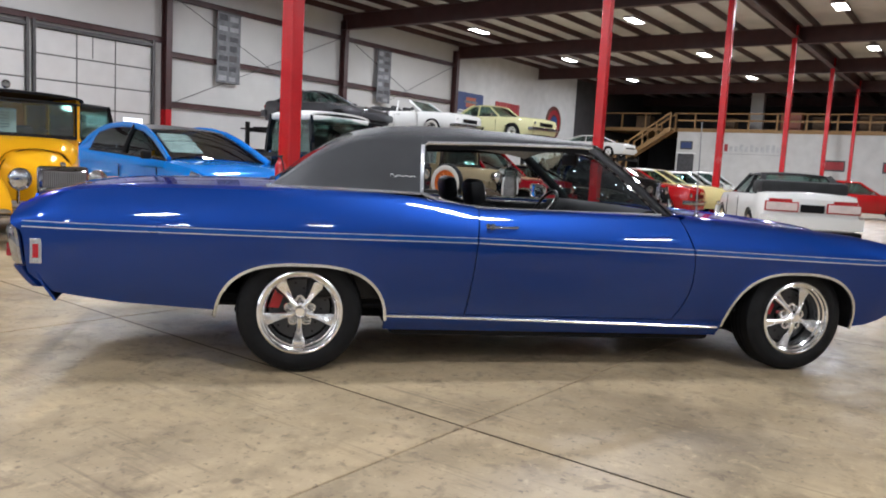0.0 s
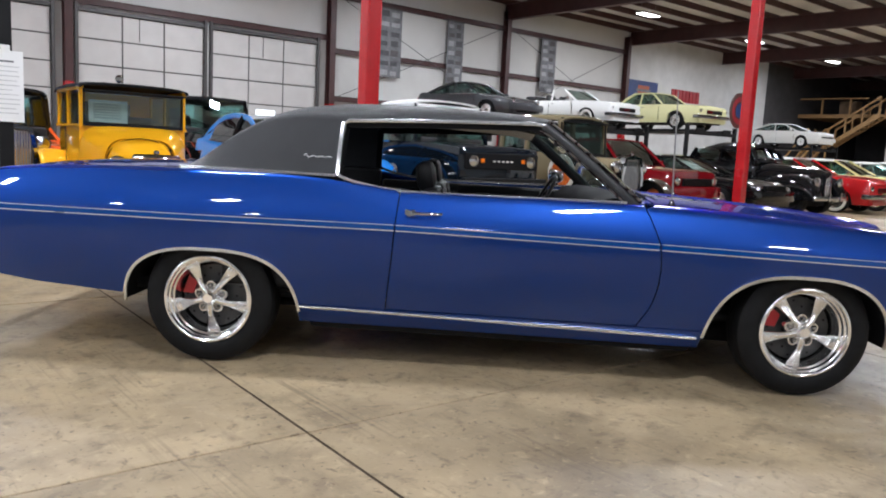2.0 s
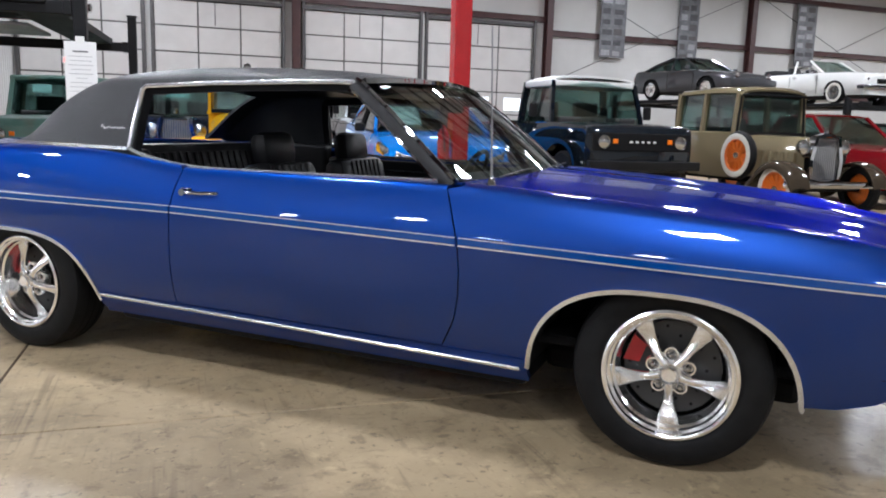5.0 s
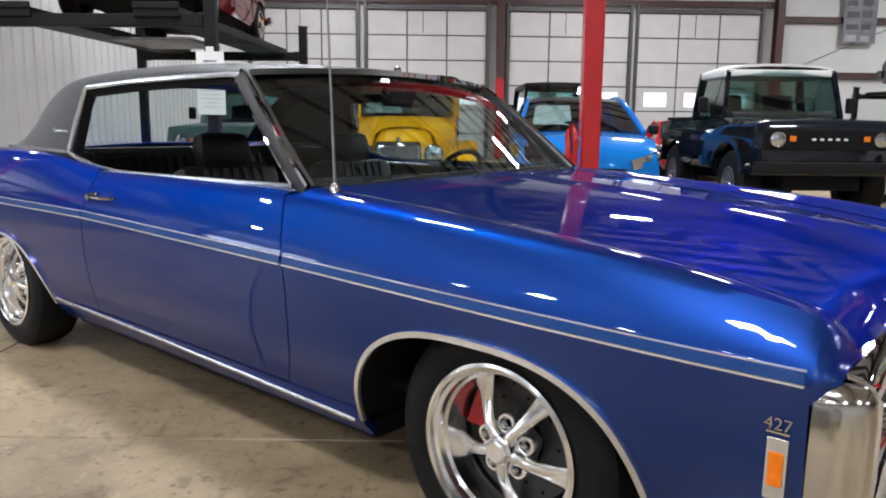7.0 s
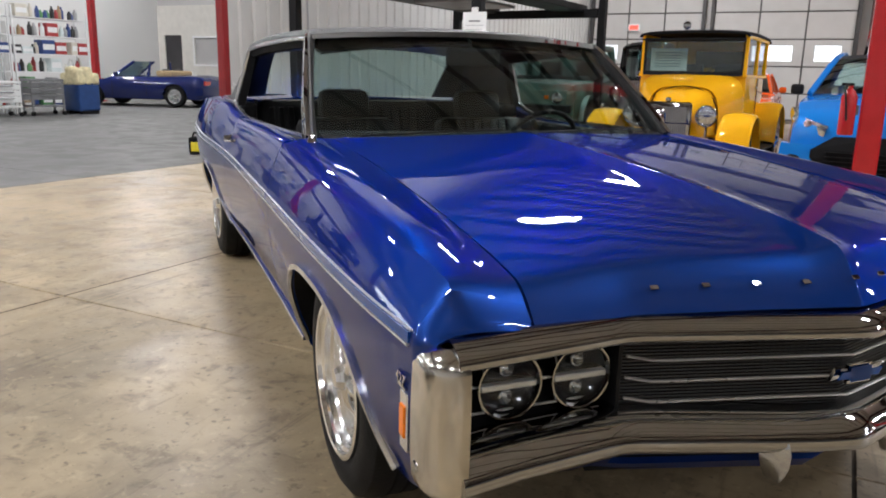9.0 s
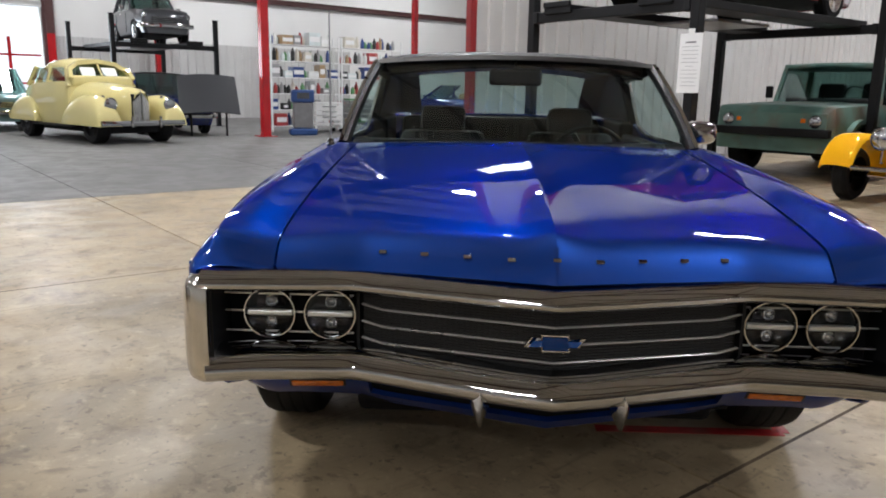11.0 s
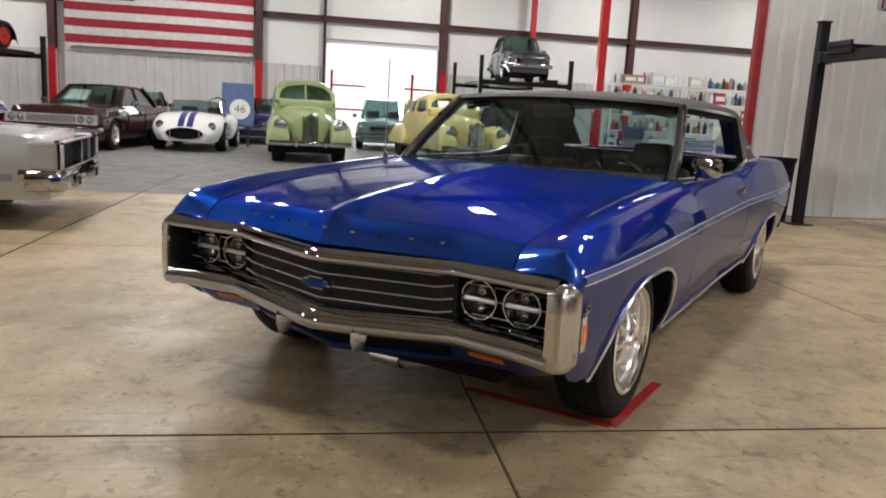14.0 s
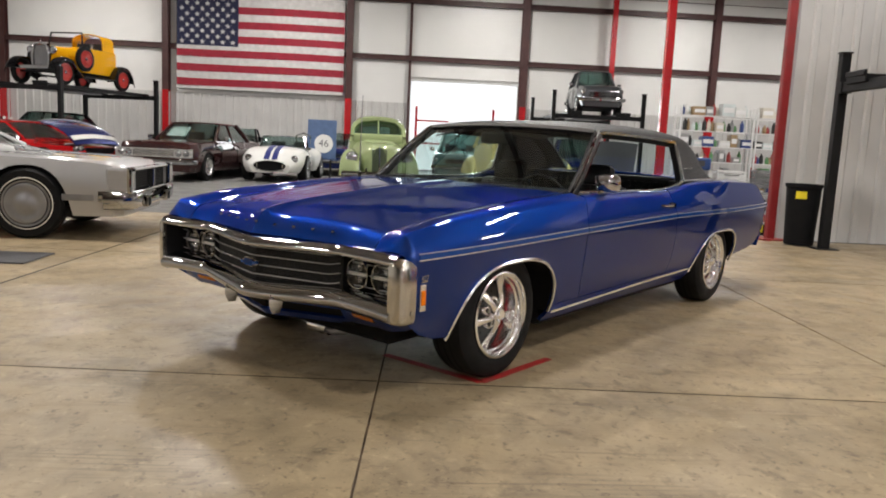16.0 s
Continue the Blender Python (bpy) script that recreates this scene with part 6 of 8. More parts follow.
def bumper(car, x, w, z, h, mt, wrap=.25, sign=1):
    pts = [(x - sign * wrap, -w, z), (x - sign * .05, -w + .01, z), (x, -w * .75, z), (x + sign * .02, 0, z), (x, w * .75, z), (x - sign * .05, w - .01, z), (x - sign * wrap, w, z)]
    return part("bumper", sweep(pts, [(-.03, -h / 2), (.02, -h / 2), (.035, 0), (.02, h / 2), (-.03, h / 2)]), mt, car, "chrome bumper" if mt is M_CHROME else "", smooth=50)


def sedan(m, label, group, mt, half=(2.3, 2.2), wide=.88, wb=1.35, r=.32, belt=.90, hood=.88, deck=.92, low=.24, house=(-1.55, -.95, .05, .75), top=1.36, y=(.74, .60), roof_mt=None, hard=True, chrome=True, square=True,
          lamps=((.55, .66, .075), (.70, .66, .075)), grille=(.45, .56, .70), rim=None, wall=False, soft=None, pillars=(-.45,), category="car", nose_drop=.12, tail_drop=.1, arch=.40, waist=.55, lift_z=0.0, name="car", sheet=False, spokes=5, frame=None, rails=None, taper=.10):
    """A road car of the usual three-box or fastback kind."""
    car = empty(name, m, label, category, group)
    xr, xf = -half[0], half[1]
    tz = [(xr, deck - tail_drop), (xr + .18, deck - .01), (xr + .5, deck), (house[0], belt + .01), (0, belt), (house[3], belt), (house[3] + .25, hood + .01), (xf - .5, hood - .02), (xf - .15, hood - nose_drop * .5), (xf, hood - nose_drop)]
    tw = [(xr, wide - .10), (xr + .3, wide - .02), (0, wide), (xf - .5, wide - .02), (xf, wide - taper)]
    ar = [(-wb, arch, r * 2 + .03), (wb, arch, r * 2 + .03)]
    shell_body(car, "body", mt, tz, tw, low, ar, waist=waist)
    part("underbody", box((xr + .3, -wide + .12, low - .02), (xf - .3, wide - .12, low + .1)), M_BLACKMATT, car)
    for c in (-wb, wb):
        for s in (1, -1):
            road_wheel(car, c, s * (wide - .02), s, r, r * .64, .2, rim, wall, spokes)
            part("wheel_well", box((c - arch, s * (wide - .28) - .02, low), (c + arch, s * (wide - .28) + .02, r * 2 + .02)), M_BLACKMATT, car)
    if rails:
        rail_house(car, rails, (3, 7), y[0], belt + .02, mt, roof_mt, pillars)
    else:
        glasshouse(car, *house, belt + .02, top, y[0], y[1], roof_mt or mt, frame or mt, pillars, hard)
    cabin_seats(car, house[2] - .55, belt - .12, .36, house[0] + .6 if hard else None)
    part("cabin_floor", box((house[0], -y[0] + .03, belt - .28), (house[3], y[0] - .03, belt + .004)), M_SEATBLACK, car)
    if not hard and soft:
        part("folded_top", box((house[0] - .3, -y[0] + .05, belt + .01), (house[0] + .25, y[0] - .05, belt + .2), .07), soft, car, "folded soft top", smooth=40)
    for s in (1, -1):
        for ly, lz, lr in lamps:
            lamp_round(car, xf - .03, s * ly, lz, lr)
        part("tail_lamp", box((xr - .015, s * (wide - .35) - .2, deck - tail_drop - .16), (xr + .03, s * (wide - .35) + .2, deck - tail_drop - .04), .01), M_REDLENS, car)
        part("door_handle", box((-.3, s * wide - .005, belt - .12), (-.14, s * wide + .012, belt - .095), .004), M_CHROME if chrome else mt, car)
        part("door_mirror", box((house[3] - .28, s * (wide + .06) - .07, belt + .02), (house[3] - .18, s * (wide + .06) + .07, belt + .14), .03), M_CHROME if chrome else M_BLACK if rails else mt, car)
        for dx in (house[3] - .05, house[3] - 1.15):
            part("door_seam", box((dx - .003, s * (wide - .004) - .008, low + .08), (dx + .003, s * (wide - .004) + .004, belt - .08)), M_BLACKMATT, car)
    gw, g0, g1 = grille
    gr = part("grille", box((xf - .04, -gw, g0), (xf + .012, gw, g1), .015), M_BLACKMATT, car)
    for k in range(5):
        z = g0 + (g1 - g0) * (k + .5) / 5
        part("grille_bar", box((xf + .006, -gw + .01, z - .005), (xf + .022, gw - .01, z + .005)), M_CHROME if chrome else M_BLACK, gr)
    bumper(car, xf + .04, wide - .02, low + .22, .11 if chrome else .22, M_CHROME if chrome else mt)
    bumper(car, xr - .04, wide - .02, low + .24, .11 if chrome else .22, M_CHROME if chrome else mt, sign=-1)
    if sheet:
        lo, hi = [Vector((house[3] + (house[2] - house[3]) * f - .05, 0, belt + .02 + (top - belt - .02) * f)) for f in (.22, .74)]
        part("price_sheet", grid([[lo + Vector((0, yy, 0)) for yy in (-.60, -.08)], [hi + Vector((0, yy, 0)) for yy in (-.54, -.08)]], thick=.003), M_PAPER, car, "pale sheet behind the windscreen")
    return car


def arc_fender(car, name, cx, cy, r, width, mt, a0, a1, tail=None, lead=None, thick=.02, drop=.0):
    """A separate wing over a wheel: an arch swept round the tyre, with a rounded outer edge and a running tail."""
    path = []
    for k in range(15):
        a = math.radians(a0 + (a1 - a0) * k / 14)
        path.append((cx + r * math.cos(a), r * math.sin(a)))
    if tail:
        path += list(tail)
    if lead:
        path = list(lead) + path
    s = 1 if cy > 0 else -1
    rows = []
    for px, pz in path:
        z = pz + .33 - drop
        rows.append([(px, cy - s * width * .5, z - .01), (px, cy - s * width * .2, z + .012), (px, cy + s * width * .2, z + .008), (px, cy + s * width * .42, z - .018), (px, cy + s * width * .5, z - .07), (px, cy + s * width * .5, z - .12)])
    return part(name, grid(rows, thick=thick), mt, car, smooth=50)


def vintage(m, label, mt, fender_mt, wb=1.4, r=.36, wide=.62, hood_len=1.0, rad=(.55, 1.12), cabin=(-1.25, .35), top=1.75, roof_mt=None, rim=None, wall=True, spare=False, fat=False, lamps_z=.98, visor=True, name="vintage_car", fender_y=.70, centre=None, spokes=12, open_top=False, group=""):
    """A car with separate wings: upright radiator, long hood, tall cabin."""
    car = empty(name, m, label, "car", group)
    x1 = cabin[1] + hood_len
    roof_mt = roof_mt or mt
    # hood: from the radiator to the scuttle
    rows = []
    for k in range(7):
        f = k / 6
        x = x1 + (cabin[1] - x1) * f
        w = .26 + (wide - .26) * f ** 1.2
        z0, z1 = .50, rad[1] + (.04) * f
        row = []
        for q in range(15):
            a = math.pi * q / 14
            row.append((x, w * math.copysign(abs(math.cos(a)) ** .55, math.cos(a)), z0 + (z1 - z0) * math.sin(a) ** .6))
        rows.append(row)
    h = part("hood", grid(rows, thick=.015), mt, car, smooth=40)
    for s in (1, -1):
        for k in range(9):
            x = cabin[1] + .12 + hood_len * .75 * k / 8
            part("louvre", box((x - .012, s * (.33 + .22 * (1 - (x - cabin[1]) / hood_len)) - .02, .66), (x + .012, s * (.33 + .22 * (1 - (x - cabin[1]) / hood_len)) + .03, .90), .005), mt, h)
    rs = part("radiator_shell", sweep([(x1 + .02, -.25, .50), (x1 + .02, -.27, .8), (x1 + .02, -.20, rad[1] + .01), (x1 + .02, 0, rad[1] + .05), (x1 + .02, .20, rad[1] + .01), (x1 + .02, .27, .8), (x1 + .02, .25, .50), (x1 + .02, 0, .46)], [(-.03, -.06), (.03, -.06), (.03, .06), (-.03, .06)], (1, 0, 0), closed=True), M_CHROME, car, "chrome radiator surround", smooth=50)
    part("radiator_core", box((x1 - .03, -.24, .48), (x1 + .03, .24, rad[1]), .03), M_GREYMETAL, car)
    for k in range(13):
        y = -.21 + .42 * k / 12
        part("radiator_slat", box((x1 + .03, y - .004, .51), (x1 + .045, y + .004, rad[1] - .03)), M_CHROME, rs)
    part("radiator_cap", lathe([(0, .10), (.02, .09), (.035, .05), (.03, .0)], pose(x1 + .02, 0, rad[1] + .06), 14), M_CHROME, car, smooth=50)
    # tub and cabin
    waist_z = rad[1] + .04
    rows = []
    for x, w in ((cabin[0] - .08, wide - .04), (cabin[0], wide + .03), ((cabin[0] + cabin[1]) / 2, wide + .05), (cabin[1], wide)):
        rows.append([(x, w * .93, .45), (x, w, .62), (x, w + .01, .9), (x, w - .01, waist_z), (x, w - .04, waist_z + .02), (x, -w + .04, waist_z + .02), (x, -w + .01, waist_z), (x, -w - .01, .9), (x, -w, .62), (x, -w * .93, .45)])
    part("body", grid(rows, closed=True, cap=True), mt, car, smooth=40)
    part("chassis", box((-wb - .5, -.38, .38), (x1, .38, .48), .02), M_BLACKMATT, car)
    yb, yt = wide - .01, wide - .06
    if not open_top:
        part("roof", grid([[(x, (yt + .05) * math.cos(math.pi * q / 14) * f, top - .10 + .12 * math.sin(math.pi * q / 14) ** .6 - d) for q in range(15)] for x, f, d in ((cabin[0] - .10, .92, .06), (cabin[0] + .05, 1, .0), ((cabin[0] + cabin[1]) / 2, 1.02, -.02), (cabin[1] - .05, 1, 0), (cabin[1] + .06, .98, .05))], thick=.03), roof_mt, car, smooth=45)
        ph = (waist_z, top - .08)
        for s in (1, -1):
            for px in (cabin[0], (cabin[0] + cabin[1]) / 2 - .05, cabin[1] - .02):
                part("pillar", sweep([(px, s * yb, ph[0]), (px, s * yt, ph[1])], [(-.05, -.03), (.05, -.03), (.05, .03), (-.05, .03)], (1, 0, 0)), mt, car)
            for xa, xb in ((cabin[0] + .04, (cabin[0] + cabin[1]) / 2 - .1), ((cabin[0] + cabin[1]) / 2, cabin[1] - .06)):
                o = part("side_window", grid([[(xa, s * yb, ph[0]), (xb, s * yb, ph[0])], [(xa, s * yt, ph[1]), (xb, s * yt, ph[1])]], thick=.005), M_GLASSCAR, car)
                o.visible_shadow = False
            part("window_sill", box((cabin[0], s * (yb + .01) - .012, ph[0] - .015), (cabin[1], s * (yb + .01) + .012, ph[0] + .015), .005), mt, car)
        for px in (cabin[0] - .05, cabin[1] + .01):
            nm = "windscreen" if px > 0 else "rear_window"
            o = part(nm, grid([[(px, -yb, ph[0]), (px, yb, ph[0])], [(px - .02, -yt, ph[1]), (px - .02, yt, ph[1])]], thick=.005), M_GLASSCAR, car)
            o.visible_shadow = False
            fr = part("window_frame", sweep([(px, -yb, ph[0]), (px, yb, ph[0]), (px - .02, yt, ph[1]), (px - .02, -yt, ph[1])], [(-.03, -.03), (.03, -.03), (.03, .03), (-.03, .03)], (1, 0, 0), closed=True), M_BLACK if visor else mt, car)
        if visor:
            part("sun_visor", box((cabin[1] - .02, -yt - .03, top - .14), (cabin[1] + .20, yt + .03, top - .11), .01), M_BLACKMATT, car)
    else:
        fr = part("windscreen_frame", sweep([(cabin[1], -yb, waist_z), (cabin[1] - .06, -yt, top - .1), (cabin[1] - .06, yt, top - .1), (cabin[1], yb, waist_z)], [(-.02, -.02), (.02, -.02), (.02, .02), (-.02, .02)], (1, 0, 0)), M_BLACK, car)
        part("cabin_shell", grid([[(x, (yt + .03) * math.cos(math.pi * q / 12), waist_z + (top - waist_z) * math.sin(math.pi * q / 12) ** .35) for q in range(13)] for x in (cabin[0], cabin[0] + .55)], thick=.03), mt, car, smooth=40)
    cabin_seats(car, (cabin[0] + cabin[1]) / 2 - .1, waist_z - .1, .28)
    # wings, running boards, lamps, wheels
    fy = fender_y
    for s in (1, -1):
        fr_r = r + (.13 if fat else .08)
        arc_fender(car, "front_fender", wb, s * fy, fr_r, .34 if not fat else .44, fender_mt, 10, 150, [(wb - fr_r - .18, .02), (wb - fr_r - .42, -.06)], None)
        arc_fender(car, "rear_fender", -wb, s * fy, fr_r, .32 if not fat else .42, fender_mt, 170, 20, [(-wb + fr_r + .05, -.06)], [(-wb - fr_r - .03, -.05)])
        part("running_board", box((-wb + fr_r, s * fy - .14, .30), (wb - fr_r - .3, s * fy + .16, .335), .01), fender_mt if fat else M_BLACK, car)
        lp = part("headlight", lathe([(0, -.16), (.05, -.15), (.10, -.07), (.115, .0), (.105, .012), (.10, .0)], pose(x1 + .02, s * .36, lamps_z, 0, 90, 0), 24), M_CHROME, car, smooth=60)
        part("lens", lathe([(.102, .002), (.06, .022), (0, .03)], pose(x1 + .02, s * .36, lamps_z, 0, 90, 0), 24), M_LENSIN, lp, smooth=60)
        for c in (-wb, wb):
            road_wheel(car, c, s * (fy + .08), s, r, r * .66, .13, rim, wall, spokes, centre)
    if spare:
        for s in (1, -1):
            road_wheel(car, wb - r - .42, s * (fy + .17), s, r, r * .66, .13, rim, wall, spokes, centre, z=.82)
    part("axle", cyl((wb, -fy, r), (wb, fy, r), .035), M_BLACK, car)
    bumper(car, x1 + .32, fy + .12, .46, .10, M_CHROME, .08)
    for s in (1, -1):
        part("bumper_iron", box((x1 - .2, s * .3 - .02, .44), (x1 + .32, s * .3 + .02, .48)), M_BLACK, car)
    part("lamp_bar", cyl((x1 + .0, -.36, lamps_z - .13), (x1 + .0, .36, lamps_z - .13), .015), M_CHROME, car)
    return car


def pontoon(m, label, mt, name="vintage_sedan", wide=.74, wb=1.48, r=.35, top=1.70, lamp_y=.62, group="", grille_mt=None):
    """A late-thirties sedan: bulbous wings, pointed hood with a tall narrow grille, rounded cabin."""
    car = empty(name, m, label, "car", group)
    nose = wb + .45
    rows = []
    for k in range(9):
        f = k / 8
        x = nose + (.42 - nose) * f
        w, zt = .16 + (wide - .18) * f ** .6, 1.02 + .20 * f ** .6
        rows.append([(x + .10 * math.sin(math.pi * q / 16) * (1 - f), w * math.copysign(abs(math.cos(math.pi * q / 16)) ** .7, math.cos(math.pi * q / 16)), .42 + (zt - .42) * math.sin(math.pi * q / 16) ** .55) for q in range(17)])
    part("hood", grid(rows, thick=.02), mt, car, smooth=50)
    tz = [(-2.25, .62), (-2.05, .86), (-1.7, 1.06), (-1.2, 1.15), (-.3, 1.19), (.5, 1.20)]
    tw = [(-2.25, wide - .26), (-1.9, wide - .12), (-1.2, wide), (0, wide + .03), (.5, wide - .02)]
    shell_body(car, "body", mt, tz, tw, .32, [], crown=.04, tuck=.05, lean=.04)
    # rounded cabin
    rows = []
    for x, z, w in ((-1.75, 1.06, .50), (-1.5, 1.34, .56), (-1.15, 1.56, .58), (-.7, top - .02, .60), (-.2, top, .60), (.12, top - .05, .58), (.22, top - .12, .56)):
        rows.append([(x, w * math.copysign(abs(math.cos(math.pi * q / 16)) ** .72, math.cos(math.pi * q / 16)), z - .25 + .25 * math.sin(math.pi * q / 16) ** .75) for q in range(17)])
    part("roof", grid(rows[2:], thick=.03), mt, car, smooth=50)
    for q0, q1 in ((0, 5), (11, 16)):
        part("rear_quarter", grid([r[q0:q1 + 1] for r in rows[:3]], thick=.03), mt, car, smooth=50)
    o = part("rear_window", grid([r[5:12] for r in rows[:3]], thick=.006), M_GLASSCAR, car, smooth=50)
    o.visible_shadow = False
    for s in (1, -1):
        for (xa, xb, xc, xd) in ((-1.35, -.55, -.55, -1.15), (-.47, .42, .16, -.47)):
            o = part("side_window", grid([[(xa, s * (wide - .08), 1.22), (xb, s * (wide - .08), 1.22)], [(xd, s * .59, top - .21), (xc, s * .59, top - .21)]], thick=.006), M_GLASSCAR, car)
            o.visible_shadow = False
        for px, qx in ((-1.45, -1.25), (-.51, -.51), (.46, .19)):
            part("pillar", sweep([(px, s * (wide - .07), 1.10), (qx, s * .575, top - .20)], [(-.05, -.03), (.05, -.03), (.05, .03), (-.05, .03)], (1, 0, 0)), mt, car)
        o = part("windscreen", grid([[(.50, 0, 1.25), (.46, s * (wide - .09), 1.24)], [(.26, 0, top - .13), (.21, s * .50, top - .18)]], thick=.006), M_GLASSCAR, car)
        o.visible_shadow = False
        for nm, cx, la, lb, hh, yc, hw in (("front_fender", wb, .62, .95, .60, wide - .06, .24), ("rear_fender", -wb, .60, .72, .52, wide - .06, .17)):
            rows = []
            for a in [math.pi * k / 18 for k in range(19)]:
                rows.append([(cx + (la if math.cos(a) > 0 else lb) * math.copysign(abs(math.cos(a)) ** .85, math.cos(a)), s * (yc + hw * math.cos(t)), .36 + hh * math.sin(a) ** .75 * math.sin(t) ** .55 if 0 < t < math.pi - .01 else .36) for t in [math.pi * q / 12 for q in range(13)]])
            part(nm, grid(rows, thick=.02), mt, car, smooth=60)
        part("running_board", box((-wb + .5, s * (wide + .02) - .12, .30), (wb - .6, s * (wide + .02) + .1, .34), .01), M_BLACK, car)
        lamp_round(car, wb + .53, s * lamp_y, .78, .125)
        part("parking_lamp", lathe([(.0, .06), (.03, .05), (.04, 0)], pose(wb + .2, s * lamp_y, .9, 0, 60, 0), 12), M_CHROME, car, smooth=50)
        for c in (-wb, wb):
            road_wheel(car, c, s * (wide + .05), s, r, r * .6, .27, M_BLACK, False, 0)
        for k in range(8):
            part("grille_slat", box((nose + .085 - k * .006, s * (.03 + .018 * k) - .005, .46), (nose + .112 - k * .006, s * (.03 + .018 * k) + .006, .98 - .02 * k)), grille_mt or M_ALLOY, car)
        part("tail_lamp", lathe([(0, .03), (.04, .02), (.05, 0)], pose(-2.2, s * .5, .72, 0, -90, 0), 12), M_REDLENS, car)
    part("grille_backing", box((nose - .04, -.17, .44), (nose + .06, .17, .98), .02), grille_mt or M_BLACKMATT, car)
    part("grille_spear", box((nose + .09, -.014, .44), (nose + .13, .014, 1.0), .006), M_CHROME, car)
    part("dashboard", box((.2, -.5, 1.0), (.42, .5, 1.16), .04), M_SEATBLACK, car)
    part("front_seat", box((-.75, -.55, .8), (-.55, .55, 1.3), .06), M_SEATBLACK, car)
    part("underbody", box((-1.9, -wide + .16, .20), (wb + .25, wide - .16, .36), .02), M_BLACKMATT, car)
    part("cowl", box((.30, -wide + .10, 1.10), (.53, wide - .10, 1.33), .06), mt, car, smooth=60)
    part("screen_surround", sweep([(.50, -wide + .10, 1.26), (.38, -.62, 1.44), (.28, -.54, top - .22), (.25, -.40, top - .13), (.29, 0, top - .08), (.25, .40, top - .13), (.28, .54, top - .22), (.38, .62, 1.44), (.50, wide - .10, 1.26)], [(-.05, -.045), (.03, -.045), (.05, 0), (.03, .045), (-.05, .045)], (1, 0, 0)), mt, car, smooth=60)
    part("screen_divider", cyl((.515, 0, 1.30), (.29, 0, top - .12), .018), mt, car)
    part("hood_ornament", box((nose - .1, -.012, .99), (nose + .1, .012, 1.05), .008), M_CHROME, car)
    bumper(car, nose + .22, wide + .12, .42, .10, M_CHROME, .12)
    bumper(car, -2.42, wide + .05, .44, .10, M_CHROME, .12, -1)
    for s in (1, -1):
        part("bumper_guard", box((nose + .24, s * .3 - .025, .34), (nose + .29, s * .3 + .025, .56), .015), M_CHROME, car)
    return car


def truck(m, label, mt, roof_mt, name="off_road_truck", hard_half=True, wide=.85, wb=1.17, r=.40, top=1.86, belt=1.22, low=.52, front=1.85, rear=2.0, group="", bed=True, lamp_mt=None, face=M_BLACKMATT, roof_crown=.04, marks=False):
    """A boxy truck: flat hood, upright screen, half cab and bed."""
    car = empty(name, m, label, "truck", group)
    tz = [(-rear, belt - .06), (-rear + .05, belt - .02), (0, belt - .02), (.55, belt), (.7, belt + .01), (front - .06, belt - .04), (front, belt - .10)]
    tw = [(-rear, wide - .02), (0, wide), (front, wide - .02)]
    ar = [(-wb, .48, r * 2 + .12), (wb, .48, r * 2 + .12)]
    shell_body(car, "body", mt, tz, tw, low, ar, crown=.03, tuck=.02, lean=.03, ends=(.03, .04))
    part("chassis", box((-rear + .1, -.45, .40), (front - .1, .45, low + .06), .02), M_BLACKMATT, car)
    for c in (-wb, wb):
        part("axle", cyl((c, -wide + .1, r), (c, wide - .1, r), .06), M_BLACK, car)
        for s in (1, -1):
            road_wheel(car, c, s * (wide + .02), s, r, r * .52, .27, M_GREYMETAL, False, 8)
            part("wheel_well", box((c - .48, s * (wide - .32) - .02, low), (c + .48, s * (wide - .32) + .02, r * 2 + .1)), M_BLACKMATT, car)
            part("fender_flare", sweep([(c + .50 * math.cos(math.pi * k / 12), s * (wide + .02), low + .02 + (r * 2 + .13 - low - .02) * math.sin(math.pi * k / 12)) for k in range(13)], [(-.03, -.05), (.03, -.05), (.03, .05), (-.03, .05)], (0, 1, 0)), mt, car, smooth=60)
    xr = -.55 if hard_half else -rear + .08
    glasshouse(car, xr, xr + .03, .42, .58, belt, top, wide - .09, wide - .17, roof_mt, mt, (), True, roof_crown)
    cabin_seats(car, -.15, belt - .02, .36)
    part("roof_rim", box((xr - .02, -wide + .12, top - .10), (.45, wide - .12, top - .005), .03), roof_mt, car, smooth=40)
    part("face", box((front - .02, -wide + .1, belt - .36), (front + .02, wide - .1, belt - .12), .01), face, car)
    for s in (1, -1):
        lamp_round(car, front + .02, s * (wide - .26), belt - .24, .09)
        part("turn_lamp", box((front + .018, s * (wide - .43) - .035, belt - .26), (front + .035, s * (wide - .43) + .035, belt - .20), .006), M_AMBER, car)
        part("door_mirror", box((.35, s * (wide + .12) - .06, belt + .08), (.42, s * (wide + .12) + .06, belt + .28), .02), M_BLACK, car)
    for k in range(5 if marks else 0):
        part("grille_mark", box((front + .02, -.18 + .09 * k - .02, belt - .25), (front + .03, -.18 + .09 * k + .02, belt - .225)), M_WHITE, car)
    part("bumper", box((front + .05, -wide, .62), (front + .15, wide, .74), .015), M_BLACK, car)
    part("rear_bumper", box((-rear - .12, -wide, .60), (-rear - .03, wide, .70), .015), M_BLACK, car)
    if bed and hard_half:
        part("bed_cover", box((-rear + .06, -wide + .08, belt - .01), (xr - .08, wide - .08, belt + .03), .01), M_BLACKMATT, car)
    return car


